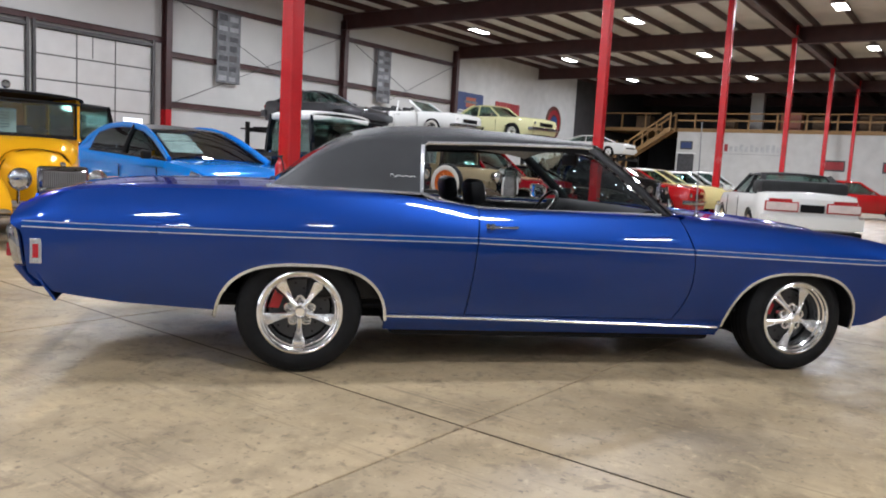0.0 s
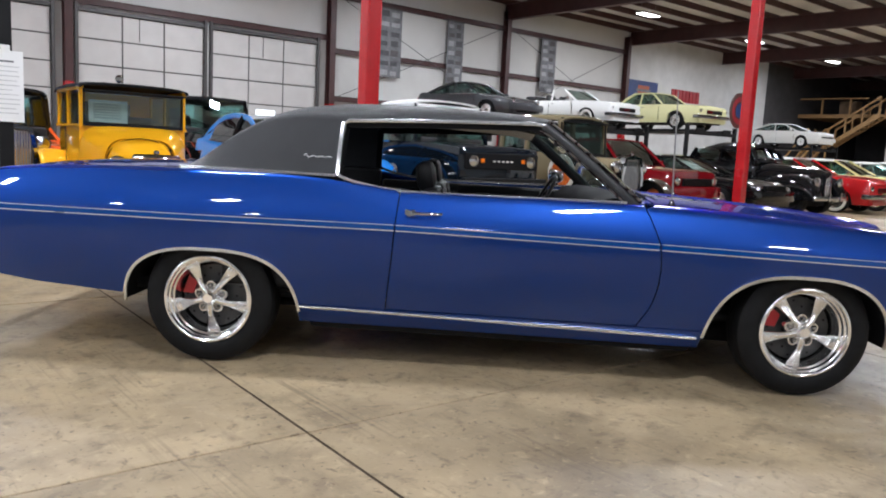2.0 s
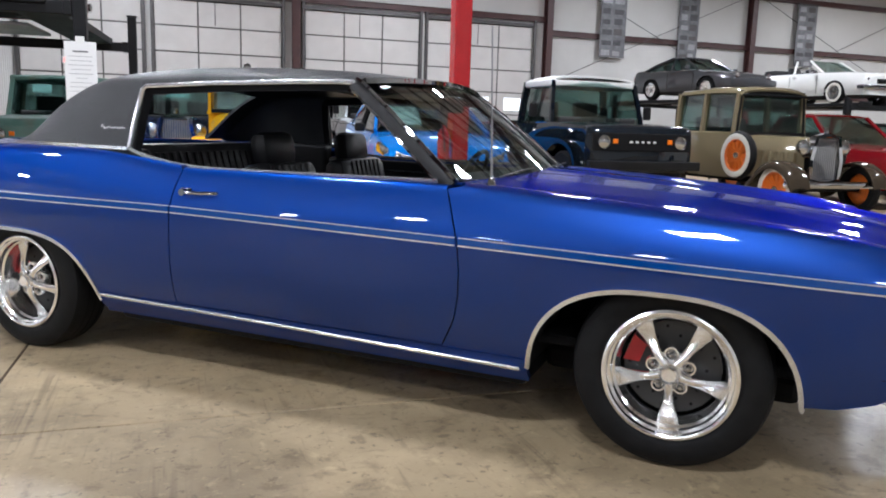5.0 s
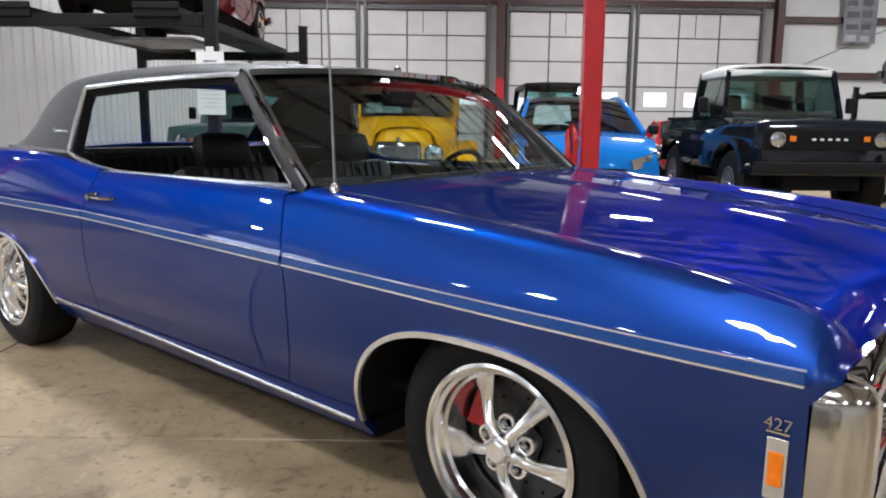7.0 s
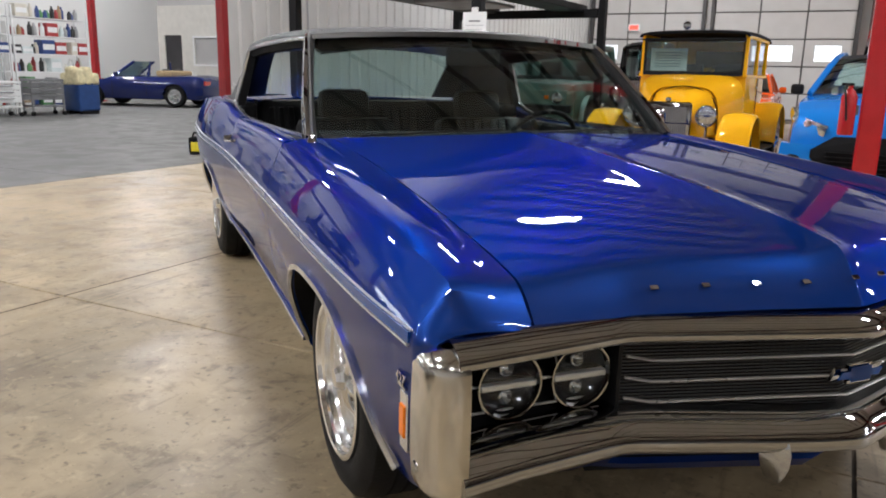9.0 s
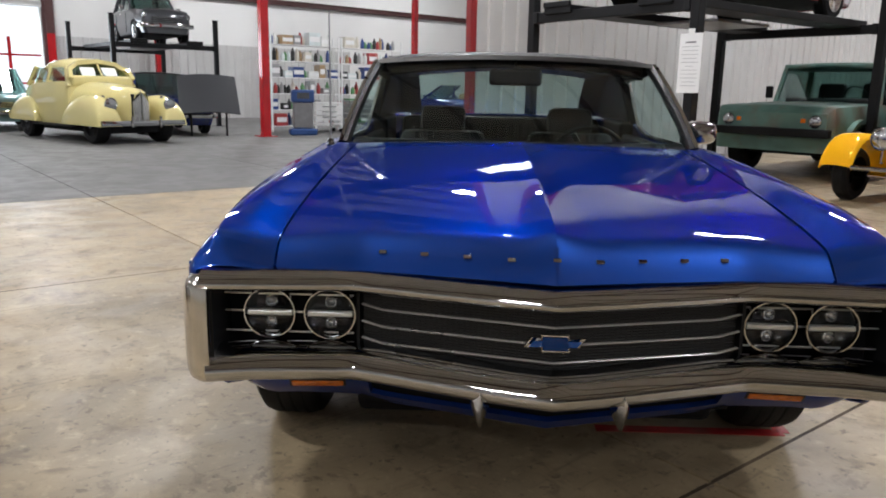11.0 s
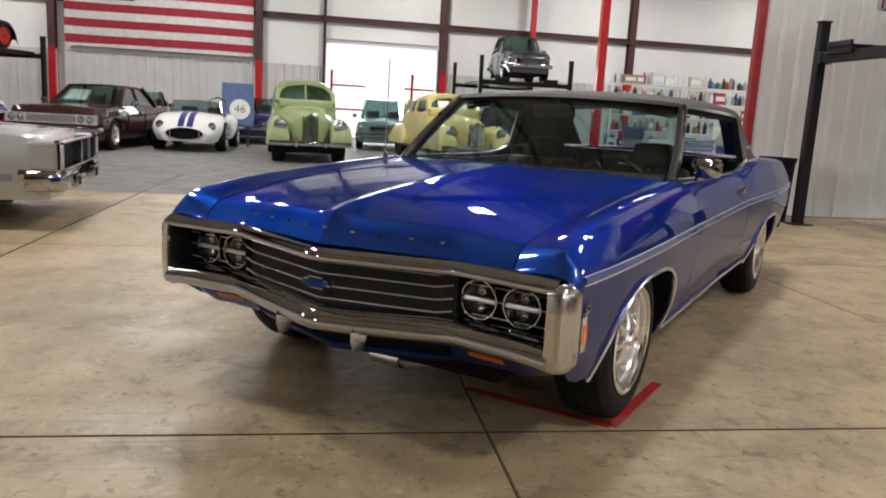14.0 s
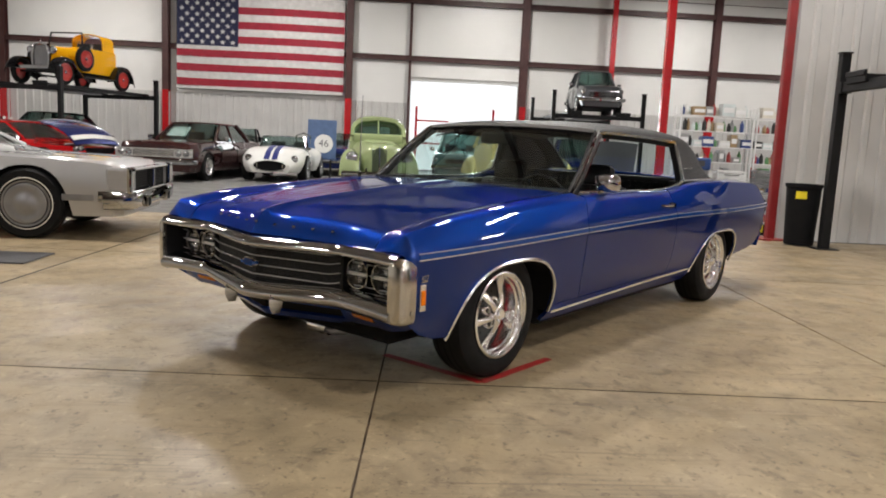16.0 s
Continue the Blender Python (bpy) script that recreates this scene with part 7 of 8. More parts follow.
def roadster(m, label, mt, stripe_mt):
    """A small open racing roadster: swollen wings, oval mouth, twin stripes."""
    car = empty("roadster", m, label, "car")
    tz = [(-1.95, .60), (-1.7, .76), (-1.15, .84), (-.6, .80), (0, .80), (.4, .82), (.9, .84), (1.3, .79), (1.6, .70), (1.9, .52)]
    tw = [(-1.95, .60), (-1.5, .82), (-1.0, .88), (-.3, .78), (.3, .78), (1.1, .86), (1.5, .80), (1.9, .55)]
    shell_body(car, "body", mt, tz, tw, .24, [(-1.15, .42, .70), (1.13, .42, .70)], crown=.07, tuck=.10, lean=.14, ends=(.35, .4))
    for s in (1, -1):
        for c in (-1.15, 1.13):
            road_wheel(car, c, s * .84, s, .33, .2, .24, M_GREYMETAL, False, 6)
            part("wheel_well", box((c - .4, s * .5 - .02, .3), (c + .4, s * .5 + .02, .66)), M_BLACKMATT, car)
        lamp_round(car, 1.74, s * .58, .60, .085)
        def ride(x):
            e = min(1, (1.9 - x) / .4)
            return .24 + (smooth_table(tz, x, .07) - .24) * (math.sqrt(max(0.0, 1 - (1 - e) ** 2)) * .12 + .88) + .078
        part("stripe", grid([[(x, s * .10 + d, ride(x)) for d in (-.07, .07)] for x in span(.38, 1.90, .08)], thick=.006), stripe_mt, car)
        part("stripe", grid([[(x, s * .07 + d, smooth_table(tz, x, .07) + .066 + .012) for d in (-.055, .055)] for x in span(-1.7, -.7, .1)], thick=.006), stripe_mt, car)
        part("seat_back", box((-.75, s * .32 - .2, .6), (-.62, s * .32 + .2, 1.02), .05), M_SEATBLACK, car)
        part("overrider", cyl((1.93, s * .32, .30), (1.93, s * .32, .52), .02), M_CHROME, car)
    part("mouth", lathe([(.0, .0), (.20, .0), (.21, .04), (.19, .05)], pose(1.91, 0, .42, 0, 90, 0) @ Matrix.Diagonal((.62, 1.95, 1, 1)), 24), M_BLACKMATT, car)
    part("mouth_ring", lathe([(.21, .0), (.225, .03), (.21, .05)], pose(1.91, 0, .42, 0, 90, 0) @ Matrix.Diagonal((.62, 1.95, 1, 1)), 24), mt, car)
    part("cockpit", box((-.65, -.62, .70), (.35, .62, .885), .06), M_SEATBLACK, car)
    o = part("windscreen", grid([[(.36, -.62, .86), (.42, 0, .86), (.36, .62, .86)], [(.20, -.55, 1.14), (.24, 0, 1.16), (.20, .55, 1.14)]], thick=.006), M_GLASSCAR, car)
    o.visible_shadow = False
    part("windscreen_frame", sweep([(.36, -.63, .86), (.20, -.56, 1.15), (.24, 0, 1.17), (.20, .56, 1.15), (.36, .63, .86)], ring_prof(.014, 6)), M_CHROME, car)
    part("roll_hoop", sweep([(-.85, .15, .85), (-.85, .15, 1.2), (-.85, .35, 1.28), (-.85, .55, 1.2), (-.85, .55, .85)], ring_prof(.022, 8)), M_CHROME, car)
    return car


def post_lift(m, label, length=4.6, width=2.75, height=2.3, deck=1.75, sheet=False, group="vehicle lifts", brace=True):
    """A four-post drive-on lift: runways along y, raised to deck height."""
    lift = empty("vehicle_lift", m, label, "vehicle lift", group)
    for sx in (-1, 1):
        for sy in (-1, 1):
            p = part("post", box((sx * width / 2 - .06, sy * length / 2 - .06, 0), (sx * width / 2 + .06, sy * length / 2 + .06, height), .01), M_BLACK, lift)
            part("foot_plate", box((sx * width / 2 - .15, sy * length / 2 - .15, 0), (sx * width / 2 + .15, sy * length / 2 + .15, .012)), M_BLACK, p)
            part("post_cap", box((sx * width / 2 - .07, sy * length / 2 - .07, height), (sx * width / 2 + .07, sy * length / 2 + .07, height + .02)), M_BLACK, p)
    for sy in (-1, 1):
        part("cross_beam", box((-width / 2 + .06, sy * length / 2 - .06, deck - .19), (width / 2 - .06, sy * length / 2 + .06, deck - .06), .01), M_BLACK, lift)
        for sx in (-1, 1):
            part("sheave_box", box((sx * (width / 2 - .10) - .04, sy * length / 2 - .075, deck - .20), (sx * (width / 2 - .10) + .04, sy * length / 2 + .075, deck - .05), .01), M_BLACK, lift)
    for sx in (-1, 1):
        part("runway", box((sx * .78 - .24, -length / 2 - .1, deck - .10), (sx * .78 + .24, length / 2 + .1, deck), .01), M_BLACK, lift)
        part("runway_stop", box((sx * .78 - .24, -length / 2 - .12, deck - .02), (sx * .78 + .24, -length / 2 - .08, deck + .05), .01), M_BLACK, lift)
        part("ramp", box((sx * .78 - .23, length / 2 + .1, deck - .1), (sx * .78 + .23, length / 2 + .7, deck - .05), .01), M_BLACK, lift)
    part("drip_tray", box((-.5, -.6, deck - .16), (.5, .6, deck - .12), .01), M_GREYMETAL, lift)
    return lift


def hot_rod(m, label, mt):
    """A tall two-door hot rod: upright windscreen, flat dark roof, low chrome radiator and big lamps."""
    car = empty("hot_rod", m, label, "car")
    # cabin tub, cowl and hood as three lofts
    def tub(name, secs):
        rows = []
        for x, w, z0, z1, p in secs:
            rows.append([(x, w * math.copysign(abs(math.cos(math.pi * q / 20)) ** p, math.cos(math.pi * q / 20)), z0 + (z1 - z0) * math.sin(math.pi * q / 20) ** p) for q in range(21)])
        return part(name, grid(rows, thick=.015), mt, car, smooth=45)
    rows = []
    for x, w in ((-1.42, .52), (-1.36, .62), (-1.2, .67), (-.4, .69), (.36, .68)):
        rows.append([(x, w - .10, .42), (x, w - .03, .62), (x, w, .95), (x, w - .005, 1.22), (x, -w + .005, 1.22), (x, -w, .95), (x, -w + .03, .62), (x, -w + .10, .42)])
    part("body", grid(rows, closed=True, cap=True), mt, car, smooth=40)
    tub("cowl", [(.34, .685, .46, 1.235, .34), (.46, .66, .46, 1.22, .36), (.62, .56, .46, 1.16, .42), (.74, .46, .47, 1.08, .5)])
    tub("hood", [(.70, .43, .48, 1.07, .5), (1.0, .37, .48, .97, .5), (1.46, .27, .47, .87, .5)])
    part("hood_seam", sweep([(.755, .45 * math.cos(math.pi * q / 16), .48 + .60 * math.sin(math.pi * q / 16) ** .5) for q in range(17)], ring_prof(.006, 5), (1, 0, 0)), M_BLACKMATT, car)
    for s in (1, -1):
        for px in (-1.30, -.52, .36):
            part("pillar", box((px - .035, s * .655 - .025, 1.2), (px + .035, s * .655 + .025, 1.72), .01), mt, car)
        for xa, xb in ((-1.26, -.56), (-.48, .32)):
            o = part("side_window", box((xa, s * .652 - .003, 1.24), (xb, s * .652 + .003, 1.70)), M_GLASSCAR, car)
            o.visible_shadow = False
        part("window_sill", box((-1.34, s * .675 - .02, 1.195), (.40, s * .675 + .02, 1.235), .008), mt, car)
        part("roof_rail", box((-1.34, s * .655 - .03, 1.68), (.40, s * .655 + .03, 1.735), .01), mt, car)
        part("door_seam", box((-.52, s * .695 - .006, .6), (-.512, s * .695 + .004, 1.2)), M_BLACKMATT, car)
        part("door_handle", box((-.44, s * .70 - .012, 1.06), (-.32, s * .70 + .014, 1.085), .006), M_CHROME, car)
        lp = part("headlight", lathe([(0, -.17), (.06, -.16), (.11, -.08), (.13, .0), (.12, .014), (.112, .0)], pose(1.42, s * .44, .74, 0, 90, 0), 28), M_CHROME, car, smooth=60)
        part("lens", lathe([(.114, .002), (.07, .022), (0, .03)], pose(1.42, s * .44, .74, 0, 90, 0), 28), M_LENSIN, lp, smooth=60)
        part("lamp_stalk", cyl((1.36, s * .44, .46), (1.36, s * .44, .64), .018), M_CHROME, car)
        rows = []
        for k in range(17):
            a = math.pi * (1.06 - 1.0 * k / 16)
            rows.append([(1.22 + .46 * math.cos(a), s * (.80 + .19 * math.cos(t)), .30 + (.44 * math.sin(max(.0, a)) if a < math.pi else -.05) + .05 * math.sin(t) ** .6) for t in [math.pi * q / 8 for q in range(9)]])
        rows = [[(.42, s * (.80 + .16 * math.cos(math.pi * q / 8)), .31) for q in range(9)], [(.62, s * (.80 + .18 * math.cos(math.pi * q / 8)), .335 + .02 * math.sin(math.pi * q / 8)) for q in range(9)]] + rows
        part("front_fender", grid(rows, thick=.02), mt, car, smooth=60)
        rows = []
        for k in range(17):
            a = math.pi * k / 16
            rows.append([(-1.10 - .50 * math.cos(a), s * (.80 + .19 * math.cos(t)), .30 + .52 * math.sin(a) + .05 * math.sin(t) ** .6) for t in [math.pi * q / 8 for q in range(9)]])
        part("rear_fender", grid(rows, thick=.02), mt, car, smooth=60)
        part("running_board", box((-.62, s * .80 - .16, .27), (.48, s * .80 + .16, .31), .01), M_BLACK, car)
        road_wheel(car, 1.22, s * .92, s, .31, .20, .18, M_ALLOY, False, 5)
        road_wheel(car, -1.10, s * .95, s, .36, .21, .24, M_ALLOY, False, 5)
    # windscreen in a dark frame, with a paper poster behind it
    o = part("windscreen", box((.375, -.61, 1.25), (.381, .61, 1.66)), M_GLASSCAR, car)
    o.visible_shadow = False
    fr = part("windscreen_frame", sweep([(.39, -.63, 1.24), (.39, .63, 1.24), (.39, .63, 1.67), (.39, -.63, 1.67)], [(-.025, -.02), (.025, -.02), (.025, .02), (-.025, .02)], (1, 0, 0), closed=True), M_BLACK, car)
    ps = part("paper_poster", box((.345, -.56, 1.27), (.35, -.08, 1.56)), M_PAPER, car, "white printed poster behind the windscreen")
    for k in range(6):
        part("text_line", box((.351, -.50, 1.50 - .035 * k), (.353, -.16, 1.512 - .035 * k)), M_INK, ps)
    part("sun_visor", box((.38, -.64, 1.655), (.56, .64, 1.675), .006), M_BLACKMATT, car)
    rear = part("rear_panel", box((-1.40, -.66, 1.2), (-1.36, .66, 1.72), .01), mt, car)
    part("rear_window", box((-1.41, -.35, 1.34), (-1.355, .35, 1.58)), M_GLASSDARK, rear)
    part("roof", grid([[(x, .70 * math.cos(math.pi * q / 16), 1.725 - d + .075 * math.sin(math.pi * q / 16) ** .5) for q in range(17)] for x, d in ((-1.46, .03), (-1.3, .0), (-.5, -.012), (.3, .0), (.47, .02))], thick=.03), M_BLACKMATT, car, "flat black roof", smooth=45)
    part("roof_lamp", lathe([(0, -.05), (.04, -.03), (.055, .02), (0, .03)], pose(.2, -.15, 1.86, 0, 90, 0), 16), M_CHROME, car, smooth=50)
    part("roof_lamp_stalk", cyl((.2, -.15, 1.78), (.2, -.15, 1.84), .01), M_CHROME, car)
    # radiator
    rd = part("radiator_shell", box((1.44, -.29, .42), (1.53, .29, .90), .04), M_CHROME, car, "chrome radiator shell", smooth=40)
    part("radiator_core", box((1.52, -.245, .46), (1.536, .245, .84)), M_GREYMETAL, rd)
    for k in range(21):
        part("core_fin", box((1.536, -.235 + .0235 * k - .003, .47), (1.542, -.235 + .0235 * k + .003, .83)), M_DARKMETAL, rd)
    part("cross_bar", box((1.535, -.30, .64), (1.55, .30, .66), .004), M_CHROME, rd)
    part("cap", lathe([(0, .06), (.03, .05), (.035, .02), (.02, 0)], pose(1.48, 0, .895), 14), M_CHROME, rd, smooth=50)
    part("axle", cyl((1.22, -.78, .31), (1.22, .78, .31), .03), M_CHROME, car)
    part("bumper_bar", cyl((1.66, -.62, .42), (1.66, .62, .42), .025), M_CHROME, car)
    for s in (-.3, .3):
        part("bumper_iron", box((1.2, s - .02, .40), (1.66, s + .02, .43)), M_BLACK, car)
    cabin_seats(car, -.35, 1.02, .30)
    return car

# ---- the collection in the hall ----
PACK = (-6.05, 4.75)
M_PALELENS = mat("pale_lens", (0.62, 0.52, 0.50), 0.25, coat=0.5)
M_STRIPE = mat("stripe_blue", (0.006, 0.012, 0.12), 0.6, spec=0.2)
M_FLAGRED = mat("flag_red", (0.27, 0.012, 0.028), 0.8)
M_FLAGWHITE = mat("flag_white", (0.52, 0.51, 0.50), 0.8)
M_FLAGBLUE = mat("flag_blue", (0.011, 0.013, 0.045), 0.8)
def at(x, y, heading, z=0.0, roll=0.0):
    return pose(x, y, z, 0, 0, heading)


def by_front(x, y, heading, front, z=0.0):
    """Places a vehicle by the point where its nose stands."""
    h = radians(heading)
    return at(x - front * math.cos(h), y - front * math.sin(h), heading, z)


# row along the red columns, noses to the south
hot_rod(by_front(.03, 6.15, -94.5, 1.5), "tall yellow hot rod sedan with black roof and chrome headlights", M_YELLOW)
hb = sedan(by_front(2.24, 5.2, -96, 2.1), "bright blue modern hatchback with black roof and price sheet", "", M_SKY, half=(2.0, 2.1), wide=.91, wb=1.3, r=.33, belt=1.0, hood=.97, deck=1.02, low=.22, house=(-1.95, -1.45, .0, .95), top=1.52, y=(.80, .60), roof_mt=M_BLACK, chrome=False, lamps=(), grille=(.36, .44, .50), pillars=(-.30, -1.25), nose_drop=.22, name="hatchback", sheet=True,
           rails=[(1.02, .80, 1.03), (.72, .745, 1.18), (.42, .695, 1.32), (.10, .655, 1.43), (-.25, .632, 1.485), (-.65, .622, 1.50), (-1.05, .622, 1.475), (-1.40, .635, 1.41), (-1.70, .665, 1.29), (-1.90, .71, 1.14), (-1.97, .74, 1.06)])
for s in (1, -1):
    hl = part("headlight", sweep([(1.70, s * .86, .85), (1.90, s * .80, .80), (2.04, s * .67, .745), (2.10, s * .48, .68)], [(-.04, -.06), (.022, -.055), (.030, 0), (.02, .055), (-.04, .06)]), M_LENSIN, hb, "swept silver headlight", smooth=50)
    for bx, by, bz in ((1.955, .79, .80), (2.065, .665, .745)):
        part("lamp_bowl", lathe([(0, .03), (.035, .022), (.042, 0)], pose(bx, s * by, bz, 0, 80, s * 30), 16), M_LENSIN, hl, smooth=50)
    part("fog_lamp", box((2.12, s * .72 - .09, .34), (2.165, s * .72 + .09, .44), .02), M_BLACKMATT, hb)
part("lower_grille", grid([[(2.195, -.46, .27), (2.215, 0, .27), (2.195, .46, .27)], [(2.205, -.60, .42), (2.225, 0, .42), (2.205, .60, .42)], [(2.195, -.60, .50), (2.22, 0, .51), (2.195, .60, .50)], [(2.165, -.40, .64), (2.195, 0, .65), (2.165, .40, .64)]], thick=.02), M_BLACKMATT, hb)
for k in range(5):
    part("grille_bar", box((2.205, -.46, .30 + .045 * k), (2.235, .46, .308 + .045 * k)), M_BLACK, hb)
truck(by_front(4.95, 5.0, -92, 1.95), "blue-black off-road pickup with white hardtop and amber lamps", M_NIGHT, M_WHITE, belt=1.23, top=1.87, roof_crown=.10, marks=True, r=.42, low=.58)
vintage(by_front(7.95, 4.3, -92, 2.1), "tan vintage sedan with brown wings and orange whitewall wheels", M_TAN_PAINT, M_BROWN, wb=1.45, r=.37, wide=.66, hood_len=1.16, cabin=(-1.25, .30), top=1.88, rim=M_ORANGEWHEEL, spare=True, visor=True, fender_y=.74)
sedan(by_front(10.3, 5.0, -92, 2.1), "small red pickup with black grille", "", M_DARKRED, half=(2.2, 2.1), wide=.82, belt=.98, hood=.95, deck=.98, house=(-.75, -.6, .15, .75), top=1.52, y=(.72, .60), chrome=False, lamps=((.62, .74, .08),), grille=(.48, .62, .80), name="pickup", pillars=(), low=.32, nose_drop=.06, category="truck")
sedan(by_front(12.9, 4.7, -91, 2.2), "glossy black sports coupe with white sheet in the screen", "", M_CARBLACK, half=(2.2, 2.2), wide=.90, belt=.86, hood=.80, deck=.90, house=(-1.7, -.7, -.1, .75), top=1.24, y=(.74, .56), chrome=False, lamps=((.62, .60, .07),), nose_drop=.22, name="sports_coupe", sheet=True)
pontoon(by_front(15.5, 4.5, -90, 2.2), "black vintage coupe with massive chrome grille", M_CARBLACK, "vintage_coupe_black")
sedan(by_front(18.1, 4.4, -88, 2.2), "red and white fifties-style car with open hood", "", M_CARRED, half=(2.3, 2.2), wide=.90, belt=.92, hood=.92, deck=.95, wall=True, hard=True, roof_mt=M_CARWHITE, name="classic_car")
sedan(by_front(20.7, 4.2, -86, 2.4), "pale yellow muscle car with white roof", "", M_CREAM, half=(2.6, 2.4), wide=.95, belt=.95, hood=.93, deck=.97, house=(-2.0, -1.1, .05, .8), top=1.38, roof_mt=M_CARWHITE, name="muscle_car")
sedan(by_front(23.4, 4.2, -86, 2.2), "white classic sedan with chrome bumper", "", M_CARWHITE, wide=.9, name="classic_car")
sedan(by_front(26.1, 4.2, -86, 2.2), "white classic coupe parked in a row", "", M_CARWHITE, wide=.9, top=1.42, name="classic_car")
sedan(at(28.2, 1.6, -80), "red classic car parked by the stairs", "", M_CARRED, name="classic_car")
sedan(at(27.0, 8.0, -80), "dark green classic car in the back row", "", M_DKGREEN, name="classic_car")

# behind that row: cars on the floor and on lifts along the north wall
for x, y, h, label, mt, z in ((14.4, 16.2, -84, "gunmetal sports car raised on a lift", M_GUN, 2.12), (18.5, 15.4, -90, "white classic convertible raised on a lift", M_CARWHITE, 2.13), (22.0, 14.0, -95, "pale lemon muscle car raised on a lift", M_LEMON, 2.26), (41.9, 18.7, -95, "white modern coupe raised on a lift", M_CARWHITE, 2.2)):
    post_lift(pose(x, y, 0, 0, 0, h + 90), "black four-post lift carrying a car", deck=z, height=z + .12)
    if mt is M_GUN:
        sedan(at(x, y, h, z), label, "", mt, half=(2.15, 2.15), wide=.90, wb=1.18, r=.32, belt=.86, hood=.78, deck=.92, house=(-1.75, -.55, -.05, .72), top=1.28, y=(.72, .54), chrome=False, lamps=((.62, .66, .09),), grille=(.5, .28, .40), nose_drop=.2, name="sports_car")
    elif z == 2.13:
        sedan(at(x, y, h, z), label, "", mt, half=(2.6, 2.4), wide=.95, belt=.92, hood=.90, hard=False, soft=M_SOFTTOP, wall=True, name="convertible")
    elif mt is M_LEMON:
        sedan(at(x, y, h, z), label, "", mt, half=(2.4, 2.35), wide=.92, belt=.90, hood=.88, house=(-1.5, -.8, .0, .62), top=1.36, name="muscle_car")
    else:
        sedan(at(x, y, h, z), label, "", mt, half=(2.4, 2.4), wide=.95, belt=.95, hood=.92, house=(-1.9, -.8, .1, .95), top=1.37, chrome=False, lamps=((.66, .68, .07),), grille=(.6, .5, .66), name="modern_coupe", r=.35)
sedan(at(13.6, 12.0, -75), "black classic car parked below the lifts", "", M_CARBLACK, name="classic_car")
sedan(at(17.2, 11.4, -70), "black sedan with pale windscreen below the lifts", "", M_CARBLACK, top=1.5, name="classic_car")
sedan(at(21.5, 10.4, -70), "dark red classic car below the lifts", "", M_DARKRED, top=1.45, name="classic_car")
truck(at(3.0, 11.8, -92), "dark jeep with boxy hardtop and spare mirrors", M_CARBLACK, M_BLACK, name="jeep", hard_half=False, wide=.80, top=1.92, rear=1.75)
sedan(at(6.3, 13.6, -98), "small red sports coupe parked by the roller doors", "", M_CARRED, half=(1.95, 1.95), wb=1.15, top=1.22, belt=.82, hood=.76, chrome=False, lamps=((.55, .62, .08),), name="sports_coupe", house=(-1.4, -.7, -.1, .6))
sedan(at(8.6, 15.2, -95), "red coupe with pale windscreen by the roller doors", "", M_CARRED, top=1.3, belt=.86, hood=.8, chrome=False, lamps=((.55, .62, .08),), name="sports_coupe")
sedan(at(.05, 14.9, -90), "orange sports coupe parked before the roller doors", "", M_ORANGE, top=1.30, belt=.90, hood=.84, chrome=False, lamps=((.62, .66, .08),), name="sports_coupe", half=(2.2, 2.2))
vintage(by_front(-1.0, 8.7, -94, 2.0), "black vintage truck with chrome headlights beside the hot rod", M_CARBLACK, M_CARBLACK, wb=1.4, r=.35, wide=.60, hood_len=1.05, cabin=(-.7, .5), top=1.76, rim=M_GREYMETAL, wall=False, visor=False, name="vintage_truck", lamps_z=.92)

# the lift before the partition: a red car above, a faded pickup below
LIFT = (-3.02, 6.94)
LIFT_AT = pose(*LIFT, 0, 0, 0, -4)
post_lift(LIFT_AT, "black four-post lift with a printed notice on one post", length=4.3, width=2.62, height=2.6, deck=2.28)
sedan(at(LIFT[0], LIFT[1] + .4, 90, 2.28), "dark red car raised on the black lift", "", M_DARKRED, half=(2.2, 2.2), name="raised_car", wall=False)
truck(at(-2.6, 10.35, -90), "faded teal pickup with rust below the lift", M_TEAL, M_TEAL, name="old_pickup", wide=.92, wb=1.45, front=2.3, rear=2.5, r=.36, low=.40, belt=1.08, top=1.72, face=M_TEAL)
notice = tagged(mesh_ob("notice", box((-.145, -.004, -.32), (.145, .004, .32)), M_PAPER), "printed white notice taped to the lift post", "notice")
notice.matrix_world = LIFT_AT @ pose(1.31, -2.222, 1.52)
part("tape", box((-.04, -.006, .30), (.04, .002, .37)), M_WHITE, notice)
for k in range(12):
    w = (.07, .11, .10, .11, .09, .11, .05, .10, .11, .11, .08, .10)[k]
    part("text_line", box((-w, -.006, .22 - .042 * k - .003), (w, -.003, .22 - .042 * k + (.003 if k else .012))), M_PALEINK if k else M_INK, notice)

# black rubbish bin by the partition
bn = tagged(mesh_ob("rubbish_bin", lathe([(0, .01), (.22, .01), (.225, .03), (.265, .80), (.285, .82), (.285, .86), (.26, .86), (.25, .80), (.21, .05), (0, .04)], None, 28), M_BLACKMATT, smooth=40), "round black plastic rubbish bin with yellow label", "bin")
bn.matrix_world = pose(-4.83, 4.72, 0) @ Matrix.Diagonal((.86, .86, 1, 1))
M_LABEL = mat("yellow_label", (0.75, 0.62, 0.02), 0.5)
part("label", grid([[(.268 * math.cos(a), .268 * math.sin(a), z) for a in [radians(d) for d in range(-52, -12, 5)]] for z in (.66, .76)], thick=.004), M_LABEL, bn, "yellow sticker")

